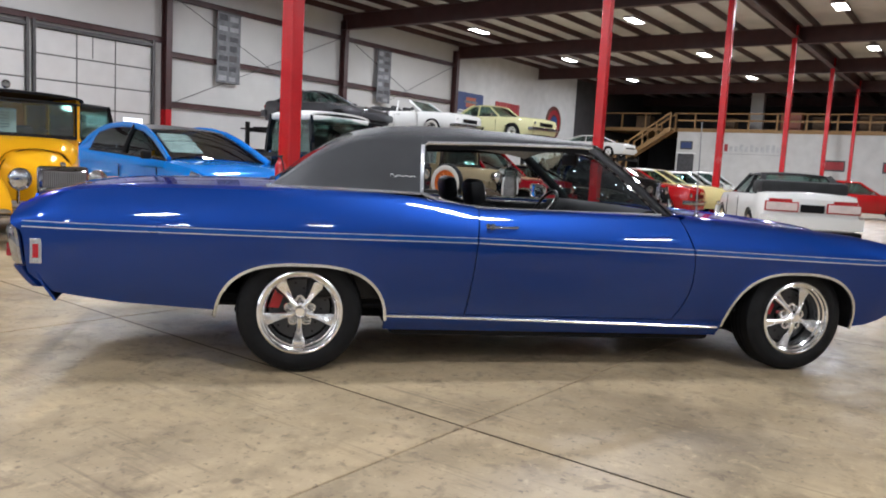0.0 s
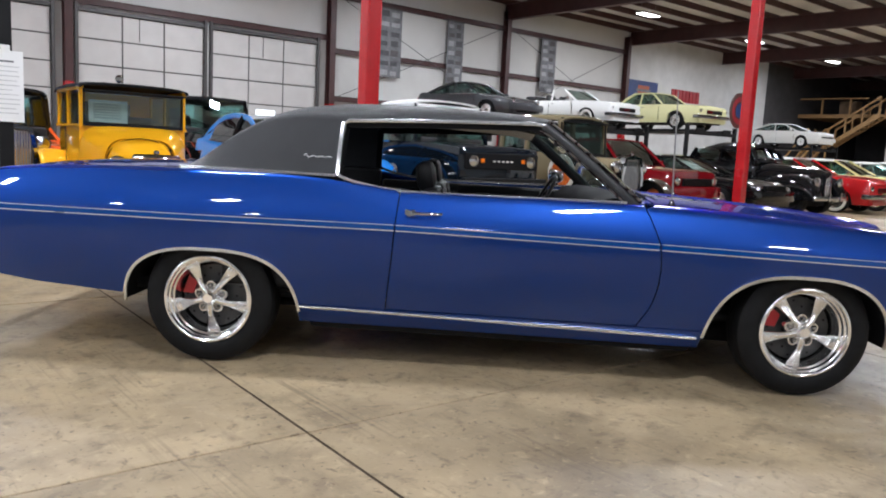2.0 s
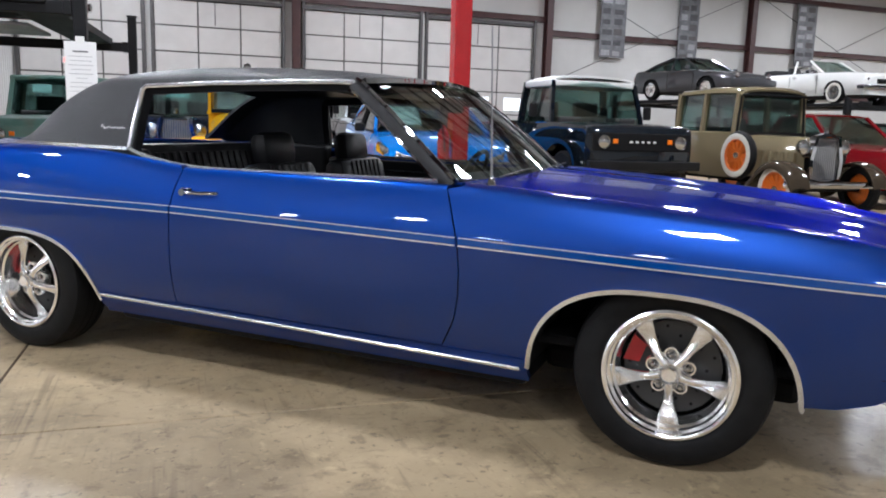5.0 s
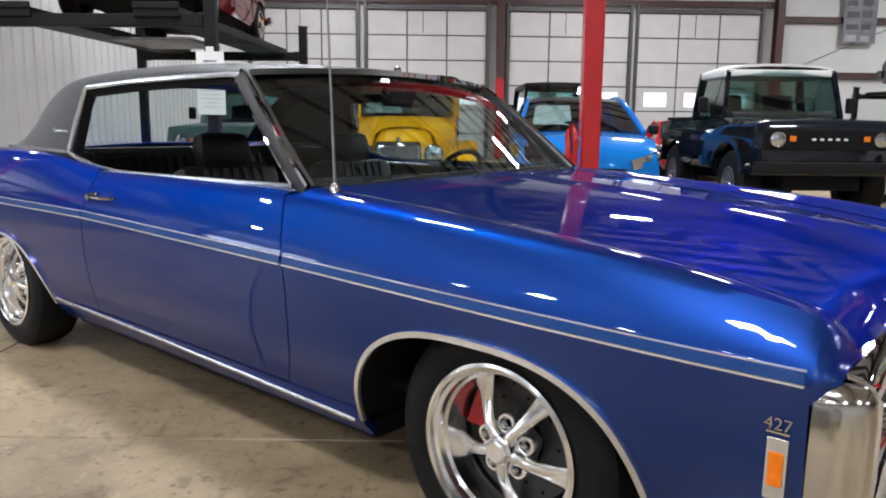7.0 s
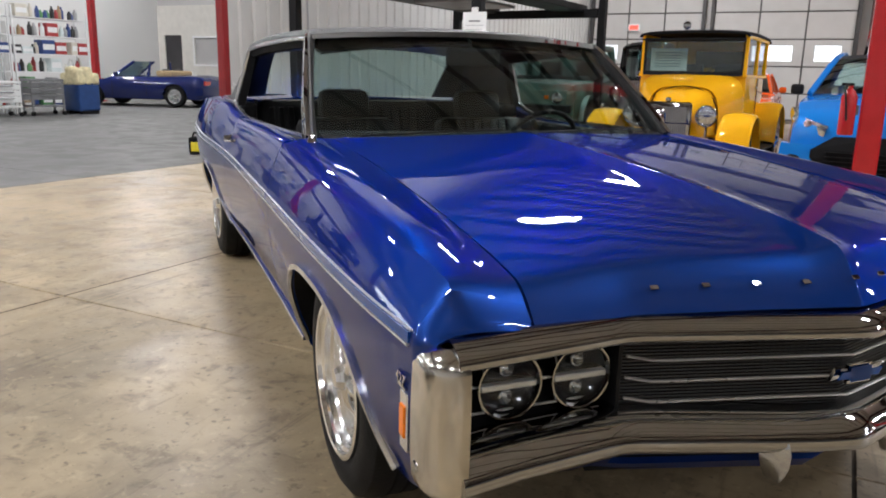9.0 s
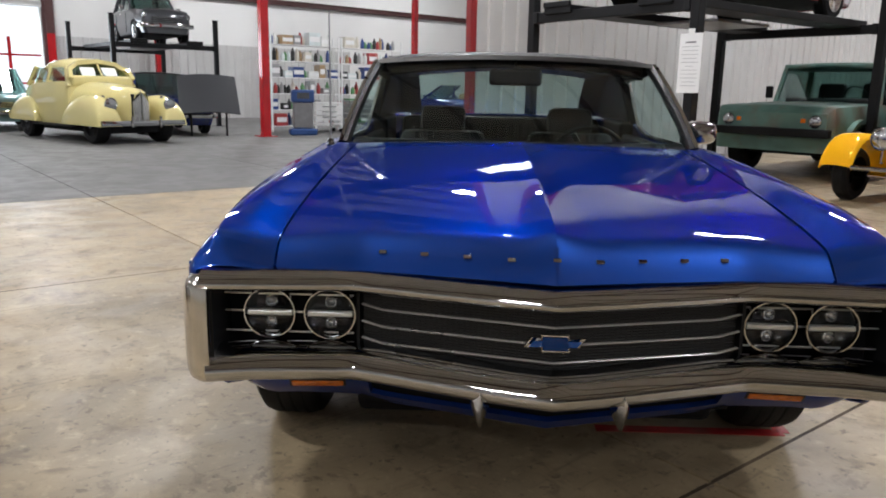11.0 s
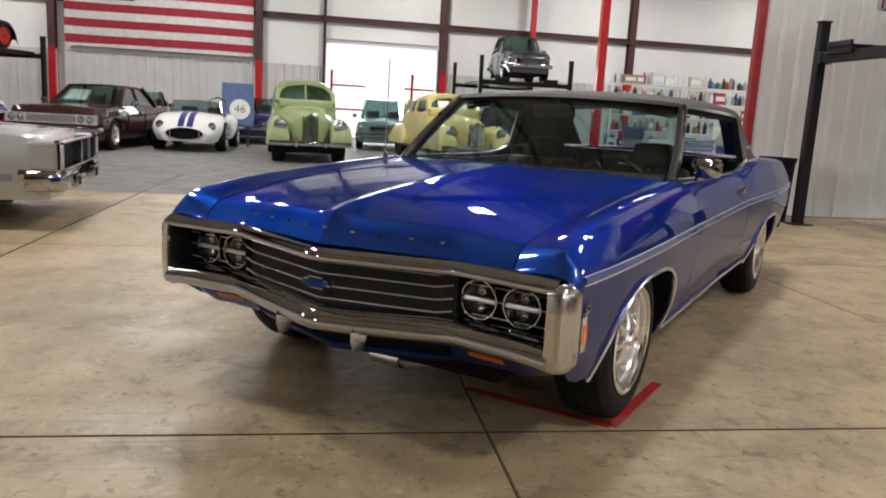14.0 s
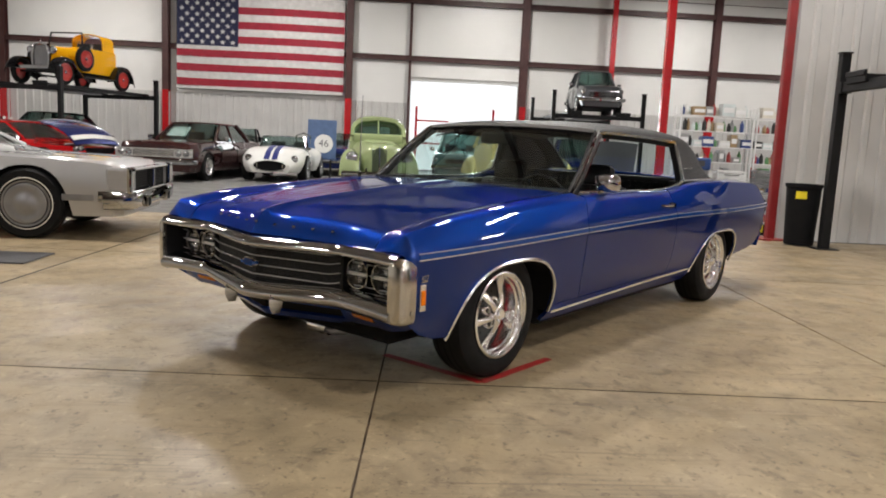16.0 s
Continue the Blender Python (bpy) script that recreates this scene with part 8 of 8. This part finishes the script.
# south-west: silver coupe, then the west row
def luxury_front(car, xf=2.45, wide=.99):
    """Upright fender blades, a recessed barred grille and a heavy split bumper."""
    for s in (1, -1):
        bl = part("fender_blade", box((xf - .14, s * (wide - .09) - .075, .51), (xf + .11, s * (wide - .09) + .075, .775), .03), M_SILVER, car)
        part("blade_edge", box((xf + .07, s * (wide - .09) - .086, .505), (xf + .125, s * (wide - .09) + .086, .785), .022), M_CHROME, bl)
        part("blade_lamp", box((xf + .118, s * (wide - .09) - .055, .55), (xf + .131, s * (wide - .09) + .055, .74), .01), M_SILVER, bl)
        rows = []
        for z, g in ((.335, -.03), (.35, 0), (.40, .012), (.47, .012), (.505, 0), (.515, -.02)):
            rows.append([(xf + .14 + g, s * .60, z), (xf + .15 + g, s * .80, z), (xf + .135 + g, s * .92, z), (xf + .09 + g * .7, s * (.985 + g * .6), z), (xf + .01, s * (1.0 + g), z), (xf - .16, s * (1.0 + g), z)])
        part("bumper_end", grid(rows, thick=.02), M_CHROME, car, "heavy chrome bumper end", smooth=50)
        part("lower_lamp", box((xf + .10, s * .47 - .06, .335), (xf + .185, s * .47 + .06, .46), .02), M_CHROME, car)
        part("lamp_glass", box((xf + .18, s * .47 - .042, .355), (xf + .192, s * .47 + .042, .445), .006), M_BLACKMATT, car)
        part("marker_lamp", box((xf - .58, s * (wide - .036) - .012, .415), (xf - .26, s * (wide - .036) + .012, .485), .006), M_GREYMETAL, car)
    part("bumper_bar", box((xf - .1, -.62, .335), (xf + .14, .62, .425), .03), M_CHROME, car)
    part("bumper_slot", box((xf - .08, -.80, .42), (xf + .08, .80, .50), .01), M_BLACKMATT, car)
    part("grille_recess", box((xf - .06, -.82, .525), (xf + .045, .82, .735), .01), M_BLACKMATT, car)
    part("grille_top", box((xf - .1, -.82, .735), (xf + .10, .82, .765), .015), M_SILVER, car)
    part("grille_base", box((xf - .02, -.83, .497), (xf + .125, .83, .527), .012), M_CHROME, car)
    part("grille_post", box((xf + .02, -.025, .52), (xf + .13, .025, .75), .015), M_CHROME, car)
    for k in range(7):
        z = .545 + .027 * k
        part("grille_bar", box((xf + .045, -.80, z), (xf + .052, .80, z + .004)), M_BLACK, car)


lux = sedan(at(-3.44 + .13, -4.83 - 1.52, 95), "silver-beige luxury coupe with square chrome front, parked", "", M_SILVER, half=(2.75, 2.45), wide=.99, wb=1.52, r=.37, belt=.91, hood=.845, deck=.93, low=.25, house=(-1.7, -.9, .0, .85), top=1.34, y=(.82, .66), lamps=(), grille=(.60, .56, .72), rim=M_GREYMETAL, wall=False, nose_drop=.08, taper=.02, name="luxury_coupe", arch=.44, spokes=0)
luxury_front(lux)
for wx in (-1.52, 1.52):
    for sd in (1, -1):
        wm = pose(wx, sd * .97, .37, -90 * sd, 0, 0)
        part("whitewall_line", lathe([(.272, -.0005), (.270, .002), (.262, .002), (.260, -.0005)], wm, 40), M_WHITEWALL, lux, smooth=60)
        part("hub_disc", lathe([(.215, -.02), (.21, .006), (.17, .012), (.15, .004), (.10, .006), (.07, .022), (0, .026)], wm, 32), M_GREYMETAL, lux, smooth=40)
ms = sedan(at(-14.8, -6.36, -8), "dark maroon sixties sedan with chrome grille and lamps", "", M_MAROON, half=(2.6, 2.4), wide=.95, wb=1.45, r=.34, belt=.93, hood=.92, deck=.95, house=(-1.7, -1.1, .0, .72), top=1.40, y=(.78, .62), grille=(.82, .58, .72), name="sixties_sedan", sheet=True, nose_drop=.06)
part("grille_frame", box((2.38, -.93, .55), (2.425, .93, .76), .015), M_LIP, ms, "bright full-width grille")
for k in range(38):
    part("grille_tooth", box((2.42, -.48 + .026 * k - .004, .59), (2.43, -.48 + .026 * k + .004, .73)), M_BLACKMATT, ms)
for s in (1, -1):
    for y in (.60, .78):
        lamp_round(ms, 2.42, s * y, .66, .075)
roadster(at(-15.65, -4.2, -2), "white open roadster with twin blue racing stripes", M_CARWHITE, M_STRIPE)
pontoon(at(-13.73, -1.6, 4), "sage green vintage sedan with rounded wings", M_MINT, wide=.72, top=1.78, grille_mt=M_SAGEDARK)
CREAM_AT = by_front(-12.45, 2.35, 10, 2.2)
pontoon(CREAM_AT, "pale yellow vintage sedan with papers in the windscreen", M_CREAM, wide=.76)
for yy in (-.24, .22):
    sh = tagged(mesh_ob("paper_sheet", box((-.004, -.15, -.16), (.004, .15, .16)), M_PAPER), "white paper sheet behind the windscreen", "paper")
    sh.matrix_world = CREAM_AT @ pose(.40, yy, 1.36, 0, -32, 0)
sedan(at(-19.9, .95, -5), "grey-teal sedan parked behind the vintage cars", "", M_TEALCAR, top=1.5, name="parked_sedan")
sedan(at(-17.1, 4.3, -8), "dark blue car with black roof by the lift", "", M_NAVY, roof_mt=M_BLACK, top=1.45, name="parked_car")
sedan(at(-20.6, -3.2, 0), "dark blue roadster with raised hood panel", "", M_NAVY, hard=False, soft=M_SOFTTOP, name="blue_roadster")
sedan(at(-19.6, -6.4, 5), "black convertible in the back row", "", M_CARBLACK, hard=False, soft=M_SOFTTOP, name="convertible")
sedan(at(-18.5, -11.9, -16), "black pickup beside the raised car", "", M_CARBLACK, top=1.55, name="parked_car")
rs = sedan(at(-13.5, -10.1, 70), "red and white sports car with raised hood", "", M_CARRED, top=1.22, belt=.82, hood=.74, name="sports_car")
rows = []
for k in range(9):
    f = k / 8
    rows.append([(2.15 - 1.05 * f + .10 * math.sin(math.pi * f), y, .80 + .50 * f + .08 * math.sin(math.pi * f) - .05 * (y / .7) ** 2) for y in [-.7 + 1.4 * q / 10 for q in range(11)]])
hd = part("raised_hood", grid(rows, thick=.02), M_NAVY, rs, "dark hood tipped open at the nose", smooth=60)
part("hood_edge", sweep([Vector(p) + Vector((0, 0, .01)) for p in rows[-1]] + [Vector(r[-1]) for r in rows[-2::-1]], ring_prof(.018, 6)), M_LIP, hd, "bright hood rim", smooth=60)
part("hood_band", grid([[(x + .03, y, z + .02) for x, y, z in r] for r in rows[1:3]], thick=.004), M_CARWHITE, hd)
sedan(at(-16.2, -12.6, 10), "white convertible with red seats", "", M_CARWHITE, hard=False, soft=M_CARRED, name="convertible")
sedan(at(-9.5, -13.2, 70), "dark red coupe parked to the south", "", M_DARKRED, name="parked_car")
bd = tagged(mesh_ob("race_panel", box((-.03, -.42, 0), (.03, .42, 1.15), .02), M_SKY), "upright blue body panel with white number disc", "panel")
bd.data.materials[0] = mat("blue_grey_panel", (0.07, 0.13, 0.27), 0.45)
bd.matrix_world = pose(-16.9, -3.35, .55, 0, -8, 0)
part("number_disc", lathe([(.27, .0), (.27, .006), (0, .006)], pose(.03, .06, .45, 0, 90, 0), 28), M_WHITE, bd)
text_ob("number", "46", .30, pose(.040, .06, .45, 90, 0, 90), M_INK, bd, .001)
part("leg", box((-.02, -.3, -.55), (.02, -.25, 0)), M_BLACK, bd)
part("leg", box((-.02, .25, -.55), (.02, .3, 0)), M_BLACK, bd)

post_lift(pose(-20.9, 5.2, 0, 0, 0, 90), "black four-post lift carrying a small saloon", length=4.2, width=2.9, deck=2.35, height=3.0)
sedan(at(-20.9, 5.5, -4, 2.35), "small grey fifties saloon raised on a lift", "", M_GUN, half=(1.85, 1.75), wide=.76, wb=1.1, r=.30, belt=.95, hood=.93, deck=.9, house=(-1.35, -.9, .0, .42), top=1.50, y=(.64, .52), grille=(.42, .46, .70), lamps=((.58, .72, .09),), name="small_saloon", nose_drop=.1)
post_lift(pose(-18.6, -11.1, 0, 0, 0, 74), "grey four-post lift carrying a vintage car", length=4.4, width=2.7, deck=2.32, height=2.75)
vintage(at(-18.6, -11.1, -14, 2.32), "yellow and black twenties roadster with red wheels, raised", M_YELLOW, M_CARBLACK, wb=1.35, r=.37, wide=.58, hood_len=1.0, cabin=(-1.2, .35), top=1.70, rim=M_REDWHEEL, wall=False, spare=True, open_top=True, visor=False)
sedan(at(-19.8, -15.0, 10, 0), "white sports car at the end of the row", "", M_CARWHITE, name="sports_car", top=1.3)

# north-west workshop corner
sedan(at(-17.3, 14.5, 198), "dark blue sports convertible with tan top", "", M_NAVY, half=(2.25, 2.2), wide=.92, wb=1.33, r=.33, belt=.88, hood=.78, deck=.92, hard=False, soft=M_TANTOP, chrome=False, lamps=(), nose_drop=.25, name="sports_convertible", house=(-.9, -.7, .05, .7))
wc = sedan(at(10.4 + 2.1, .05 + .95, 26), "white convertible with raised black soft top seen from behind", "", M_CARWHITE, half=(2.3, 2.2), wide=.90, belt=.92, hood=.9, deck=.98, house=(-1.55, -1.05, .05, .8), top=1.34, y=(.76, .60), roof_mt=M_SOFTTOP, frame=M_SOFTTOP, chrome=False, name="convertible", tail_drop=.05)
part("top_cover", box((-1.75, -.78, .93), (-.95, .78, 1.22), .09), M_SOFTTOP, wc, "bunched black fabric top", smooth=40)
for s in (1, -1):
    tl = part("tail_panel", box((-2.335, s * .53 - .29, .66), (-2.31, s * .53 + .29, .84), .008), M_CARRED, wc, "red-framed tail lamp panel")
    part("lens", box((-2.345, s * .53 - .27, .68), (-2.334, s * .53 + .27, .82), .006), M_PALELENS, tl)
part("number_recess", box((-2.34, -.2, .66), (-2.31, .2, .80)), M_BLACKMATT, wc)
part("rear_skirt", box((-2.36, -.86, .22), (-2.2, .86, .34), .02), M_BLACKMATT, wc)

# stars and stripes on the west wall
flag = tagged(mesh_ob("flag", box((WEST + .19, -9.7, 2.8), (WEST + .205, -3.4, 6.3)), M_FLAGWHITE), "large hanging flag with red stripes and starred canton", "flag")
for k in range(6):
    z = 2.93 + 3.5 / 13 * 2 * k
    y0 = -9.7 if z < 4.4 - .01 else -7.4
    part("stripe", grid([[(WEST + .212 + .008 * math.sin(1.9 * y + .4), y, z + dz + .012 * math.sin(.9 * y)) for y in span(y0, -3.4, .2)] for dz in (0, 3.5 / 13)], thick=.003), M_FLAGRED, flag)
for y in (-9.6, -6.5, -3.5):
    part("rope", box((WEST + .10, y - .01, 6.28), (WEST + .2, y + .01, 6.45)), M_FLAGWHITE, flag)
cn = part("canton", box((WEST + .21, -9.7, 2.8 + 3.5 / 13 * 6), (WEST + .218, -7.4, 6.3)), M_FLAGBLUE, flag)
for r in range(9):
    for c in range(6 if r % 2 == 0 else 5):
        y, z = -9.5 + (c + (.0 if r % 2 == 0 else .5)) * .38, 4.55 + r * .2
        bm = bmesh.new()
        vs = [bm.verts.new((WEST + .226, y + (.11 if q % 2 == 0 else .044) * math.sin(math.pi * q / 5), z + (.11 if q % 2 == 0 else .044) * math.cos(math.pi * q / 5))) for q in range(10)]
        mid = bm.verts.new((WEST + .230, y, z))
        for q in range(10):
            bm.faces.new((vs[q], mid, vs[(q + 1) % 10]))
        part("star", bm, M_FLAGWHITE, cn)

# steel shelving with bottles and boxes by the west wall
def shelving(m, w=2.0, h=2.6, d=.45, levels=5):
    sh = empty("shelving_unit", m, "white steel shelving unit filled with bottles and boxes", "shelving", "workshop shelving")
    for sx in (-1, 1):
        for sy in (-1, 1):
            part("upright", box((sy * d / 2 - .02, sx * w / 2 - .02, 0), (sy * d / 2 + .02, sx * w / 2 + .02, h)), M_WHITE, sh)
    for k in range(levels):
        z = .15 + (h - .40) * k / (levels - 1)
        part("shelf", box((-d / 2, -w / 2, z - .02), (d / 2, w / 2, z)), M_WHITE, sh)
    return sh


random.seed(4)
COLOURS = [mat("plastic_" + nm, c, 0.4) for nm, c in (("red", (.35, .04, .04)), ("navy", (.03, .06, .2)), ("green", (.10, .25, .10)), ("black", (.02, .02, .02)), ("white", (.7, .7, .68)), ("cream", (.62, .58, .5)), ("grey", (.3, .3, .3)), ("pale", (.6, .66, .66)), ("card", (.35, .24, .13)))]
bottle_mesh = lathe([(0, 0), (.05, 0), (.055, .02), (.055, .17), (.025, .21), (.025, .25), (0, .25)], None, 12)
for u in range(2):
    uy, ux = 7.85 + 2.2 * u, -15.95
    shelving(at(ux, uy, 0), w=2.1, h=2.55, levels=6)
    for k in range(6):
        z = .15 + 2.15 * k / 5
        y = uy - .98
        while y < uy + .92:
            c = random.choice(COLOURS)
            if random.random() < (.9 if k in (2, 4, 5) else .35):
                hh = random.uniform(.75, 1.4)
                b = tagged(mesh_ob("bottle", bottle_mesh.copy(), c, smooth=40), "small plastic workshop bottle on a steel shelf", "bottle", "shelf bottles")
                b.matrix_world = pose(ux + random.uniform(-.05, .12), y, z) @ Matrix.Diagonal((1, 1, hh, 1))
                y += random.uniform(.105, .13)
            else:
                w, hh = random.uniform(.14, .36), random.uniform(.16, .36)
                b = tagged(mesh_ob("box", box((-.15, -w / 2, 0), (.15, w / 2, hh), .006), c), "small packed box on a steel shelf", "box", "shelf boxes")
                part("flap", box((.151, -w / 2 + .02, hh * .3), (.153, w / 2 - .02, hh * .7)), M_PAPER, b)
                b.matrix_world = pose(ux + .05, y + w / 2 - .05, z)
                y += w + .02
bottle_mesh.free()

# workshop carts, bins and machines by the red column
def cart(m, label, mt, h=.85):
    ct = empty("workshop_cart", m, label, "cart", "workshop carts")
    part("top_tray", box((-.4, -.25, h - .06), (.4, .25, h), .01), mt, ct)
    part("shelf", box((-.4, -.25, .2), (.4, .25, .24), .01), mt, ct)
    for k in range(3):
        dr = part("drawer", box((-.38, -.252, h - .2 - .14 * k), (.38, .24, h - .08 - .14 * k), .01), mt, ct)
        part("handle", box((-.2, -.27, h - .12 - .14 * k), (.2, -.253, h - .10 - .14 * k)), M_CHROME, dr)
    for sx in (-1, 1):
        for sy in (-1, 1):
            part("leg", box((sx * .37 - .02, sy * .22 - .02, .1), (sx * .37 + .02, sy * .22 + .02, h)), mt, ct)
            part("castor", cyl((sx * .37, sy * .22 - .02, .05), (sx * .37, sy * .22 + .02, .05), .05), M_BLACK, ct)
    return ct


cart(at(-15.0, 9.1, 80), "grey workshop cart with drawers", M_GREYMETAL)
cart(at(-15.1, 8.05, 85), "pale tool cart with drawers", M_WHITE, .8)
bb = tagged(mesh_ob("storage_bin", box((-.30, -.30, .08), (.30, .30, .85), .04), M_BLUESTEEL), "large blue bin heaped with pale packing", "bin")
bb.matrix_world = pose(-14.9, 10.1, 0)
for k in range(9):
    part("packing", box((-.34 + .2 * (k % 3), -.34 + .2 * (k // 3), .7), (-.08 + .2 * (k % 3), -.08 + .2 * (k // 3), 1.0 + .05 * ((k * 7) % 4)), .07), M_STRAW, bb)
for sx in (-.24, .24):
    part("foot", box((sx - .05, -.25, 0), (sx + .05, .25, .08)), M_BLACK, bb)
mc = tagged(mesh_ob("workshop_machine", box((-.28, -.34, 0), (.28, .34, .16), .04), M_BLUESTEEL), "blue and grey workshop machine on a low base", "machine")
part("cabinet", box((-.2, -.24, .16), (.2, .24, .95), .04), M_GREYMETAL, mc)
part("hood_cover", box((-.23, -.28, .8), (.23, .28, 1.12), .05), M_BLUESTEEL, mc)
part("gauge", box((.231, -.15, .9), (.24, .15, 1.05), .004), M_POSTER2, mc)
mc.matrix_world = pose(-14.2, 6.85, 0, 0, 0, -25)
hp = tagged(mesh_ob("hood_panel", grid([[(x, y, .06 * math.sin(math.pi * (y + .5)) + .02) for y in span(-.5, .5, .1)] for x in span(-.6, .6, .2)], thick=.02), M_GUN, smooth=50), "grey car hood leaning on a black stand", "body panel")
hp.matrix_world = pose(-14.6, 4.55, .95, 0, 35, -20) @ Matrix.Diagonal((1.25, 1.35, 1, 1))
for sy in (-.3, .3):
    part("stand_leg", sweep([(.0, sy, .0), (.435, sy, -.775)], ring_prof(.018, 6)), M_BLACK, hp)

# white office block in the north-west corner
wall("wall_office", (-19.9, 17.6, 0), (-5.62, 17.75, 3.2), M_BLOCK, [(-19.6, -18.8, 0, 2.3), (-18.2, -17.0, 1.3, 2.2)])
dr = tagged(mesh_ob("door_5", box((-19.6, 17.64, 0), (-18.8, 17.69, 2.3)), M_DIM), "dark office door", "door", kind="structure")
part("handle", box((-18.92, 17.6, 1.0), (-18.87, 17.64, 1.08)), M_CHROME, dr)
wn = tagged(mesh_ob("window_2", box((-18.2, 17.65, 1.3), (-17.0, 17.68, 2.2)), M_SHEET), "pale louvred office window in a white frame", "window", kind="structure")
for lo, hi in (((-18.26, 1.24), (-16.94, 1.3)), ((-18.26, 2.2), (-16.94, 2.26)), ((-18.26, 1.3), (-18.2, 2.2)), ((-17.0, 1.3), (-16.94, 2.2))):
    part("frame", box((lo[0], 17.57, lo[1]), (hi[0], 17.6, hi[1])), M_WHITE, wn)
wall("office_ceiling", (-19.9, 17.6, 3.2), (-5.62, NORTH, 3.3), M_BLOCK)

# fire extinguisher on the red column
fx = tagged(mesh_ob("fire_extinguisher", lathe([(0, 0), (.075, 0), (.08, .02), (.08, .38), (.05, .44), (.025, .46), (.025, .49), (0, .49)], None, 20), M_RED, smooth=40), "red fire extinguisher hung on the column", "fire extinguisher")
part("lever", box((-.02, -.09, .49), (.02, .03, .52), .005), M_BLACK, fx)
part("hose", sweep([(.02, -.05, .5), (.07, -.08, .45), (.09, -.06, .3), (.09, -.04, .15)], ring_prof(.012, 6)), M_BLACK, fx)
part("bracket", box((-.03, .075, .2), (.03, .1, .3)), M_GREYMETAL, fx)
fx.matrix_world = pose(1.90, 4.55, .70, 0, 0, -70) @ Matrix.Diagonal((.85, .85, .9, 1))
pk = tagged(mesh_ob("charger_pack", box((-.12, -.09, .02), (.12, .09, .22), .02), M_BLACKMATT), "small black and yellow battery charger on the floor", "charger")
part("handle", sweep([(-.09, 0, .21), (-.07, 0, .27), (.07, 0, .27), (.09, 0, .21)], ring_prof(.012, 6)), M_BLACK, pk)
for sy in (-.085, .085):
    part("side_panel", box((-.09, sy - .012, .04), (.09, sy + .012, .16), .008), M_LABEL, pk)
part("foot", box((-.11, -.08, 0), (.11, .08, .02)), M_BLACK, pk)
pk.matrix_world = pose(*PACK, 0, 0, 0, 30) @ Matrix.Diagonal((1.15, 1.15, 1.1, 1))
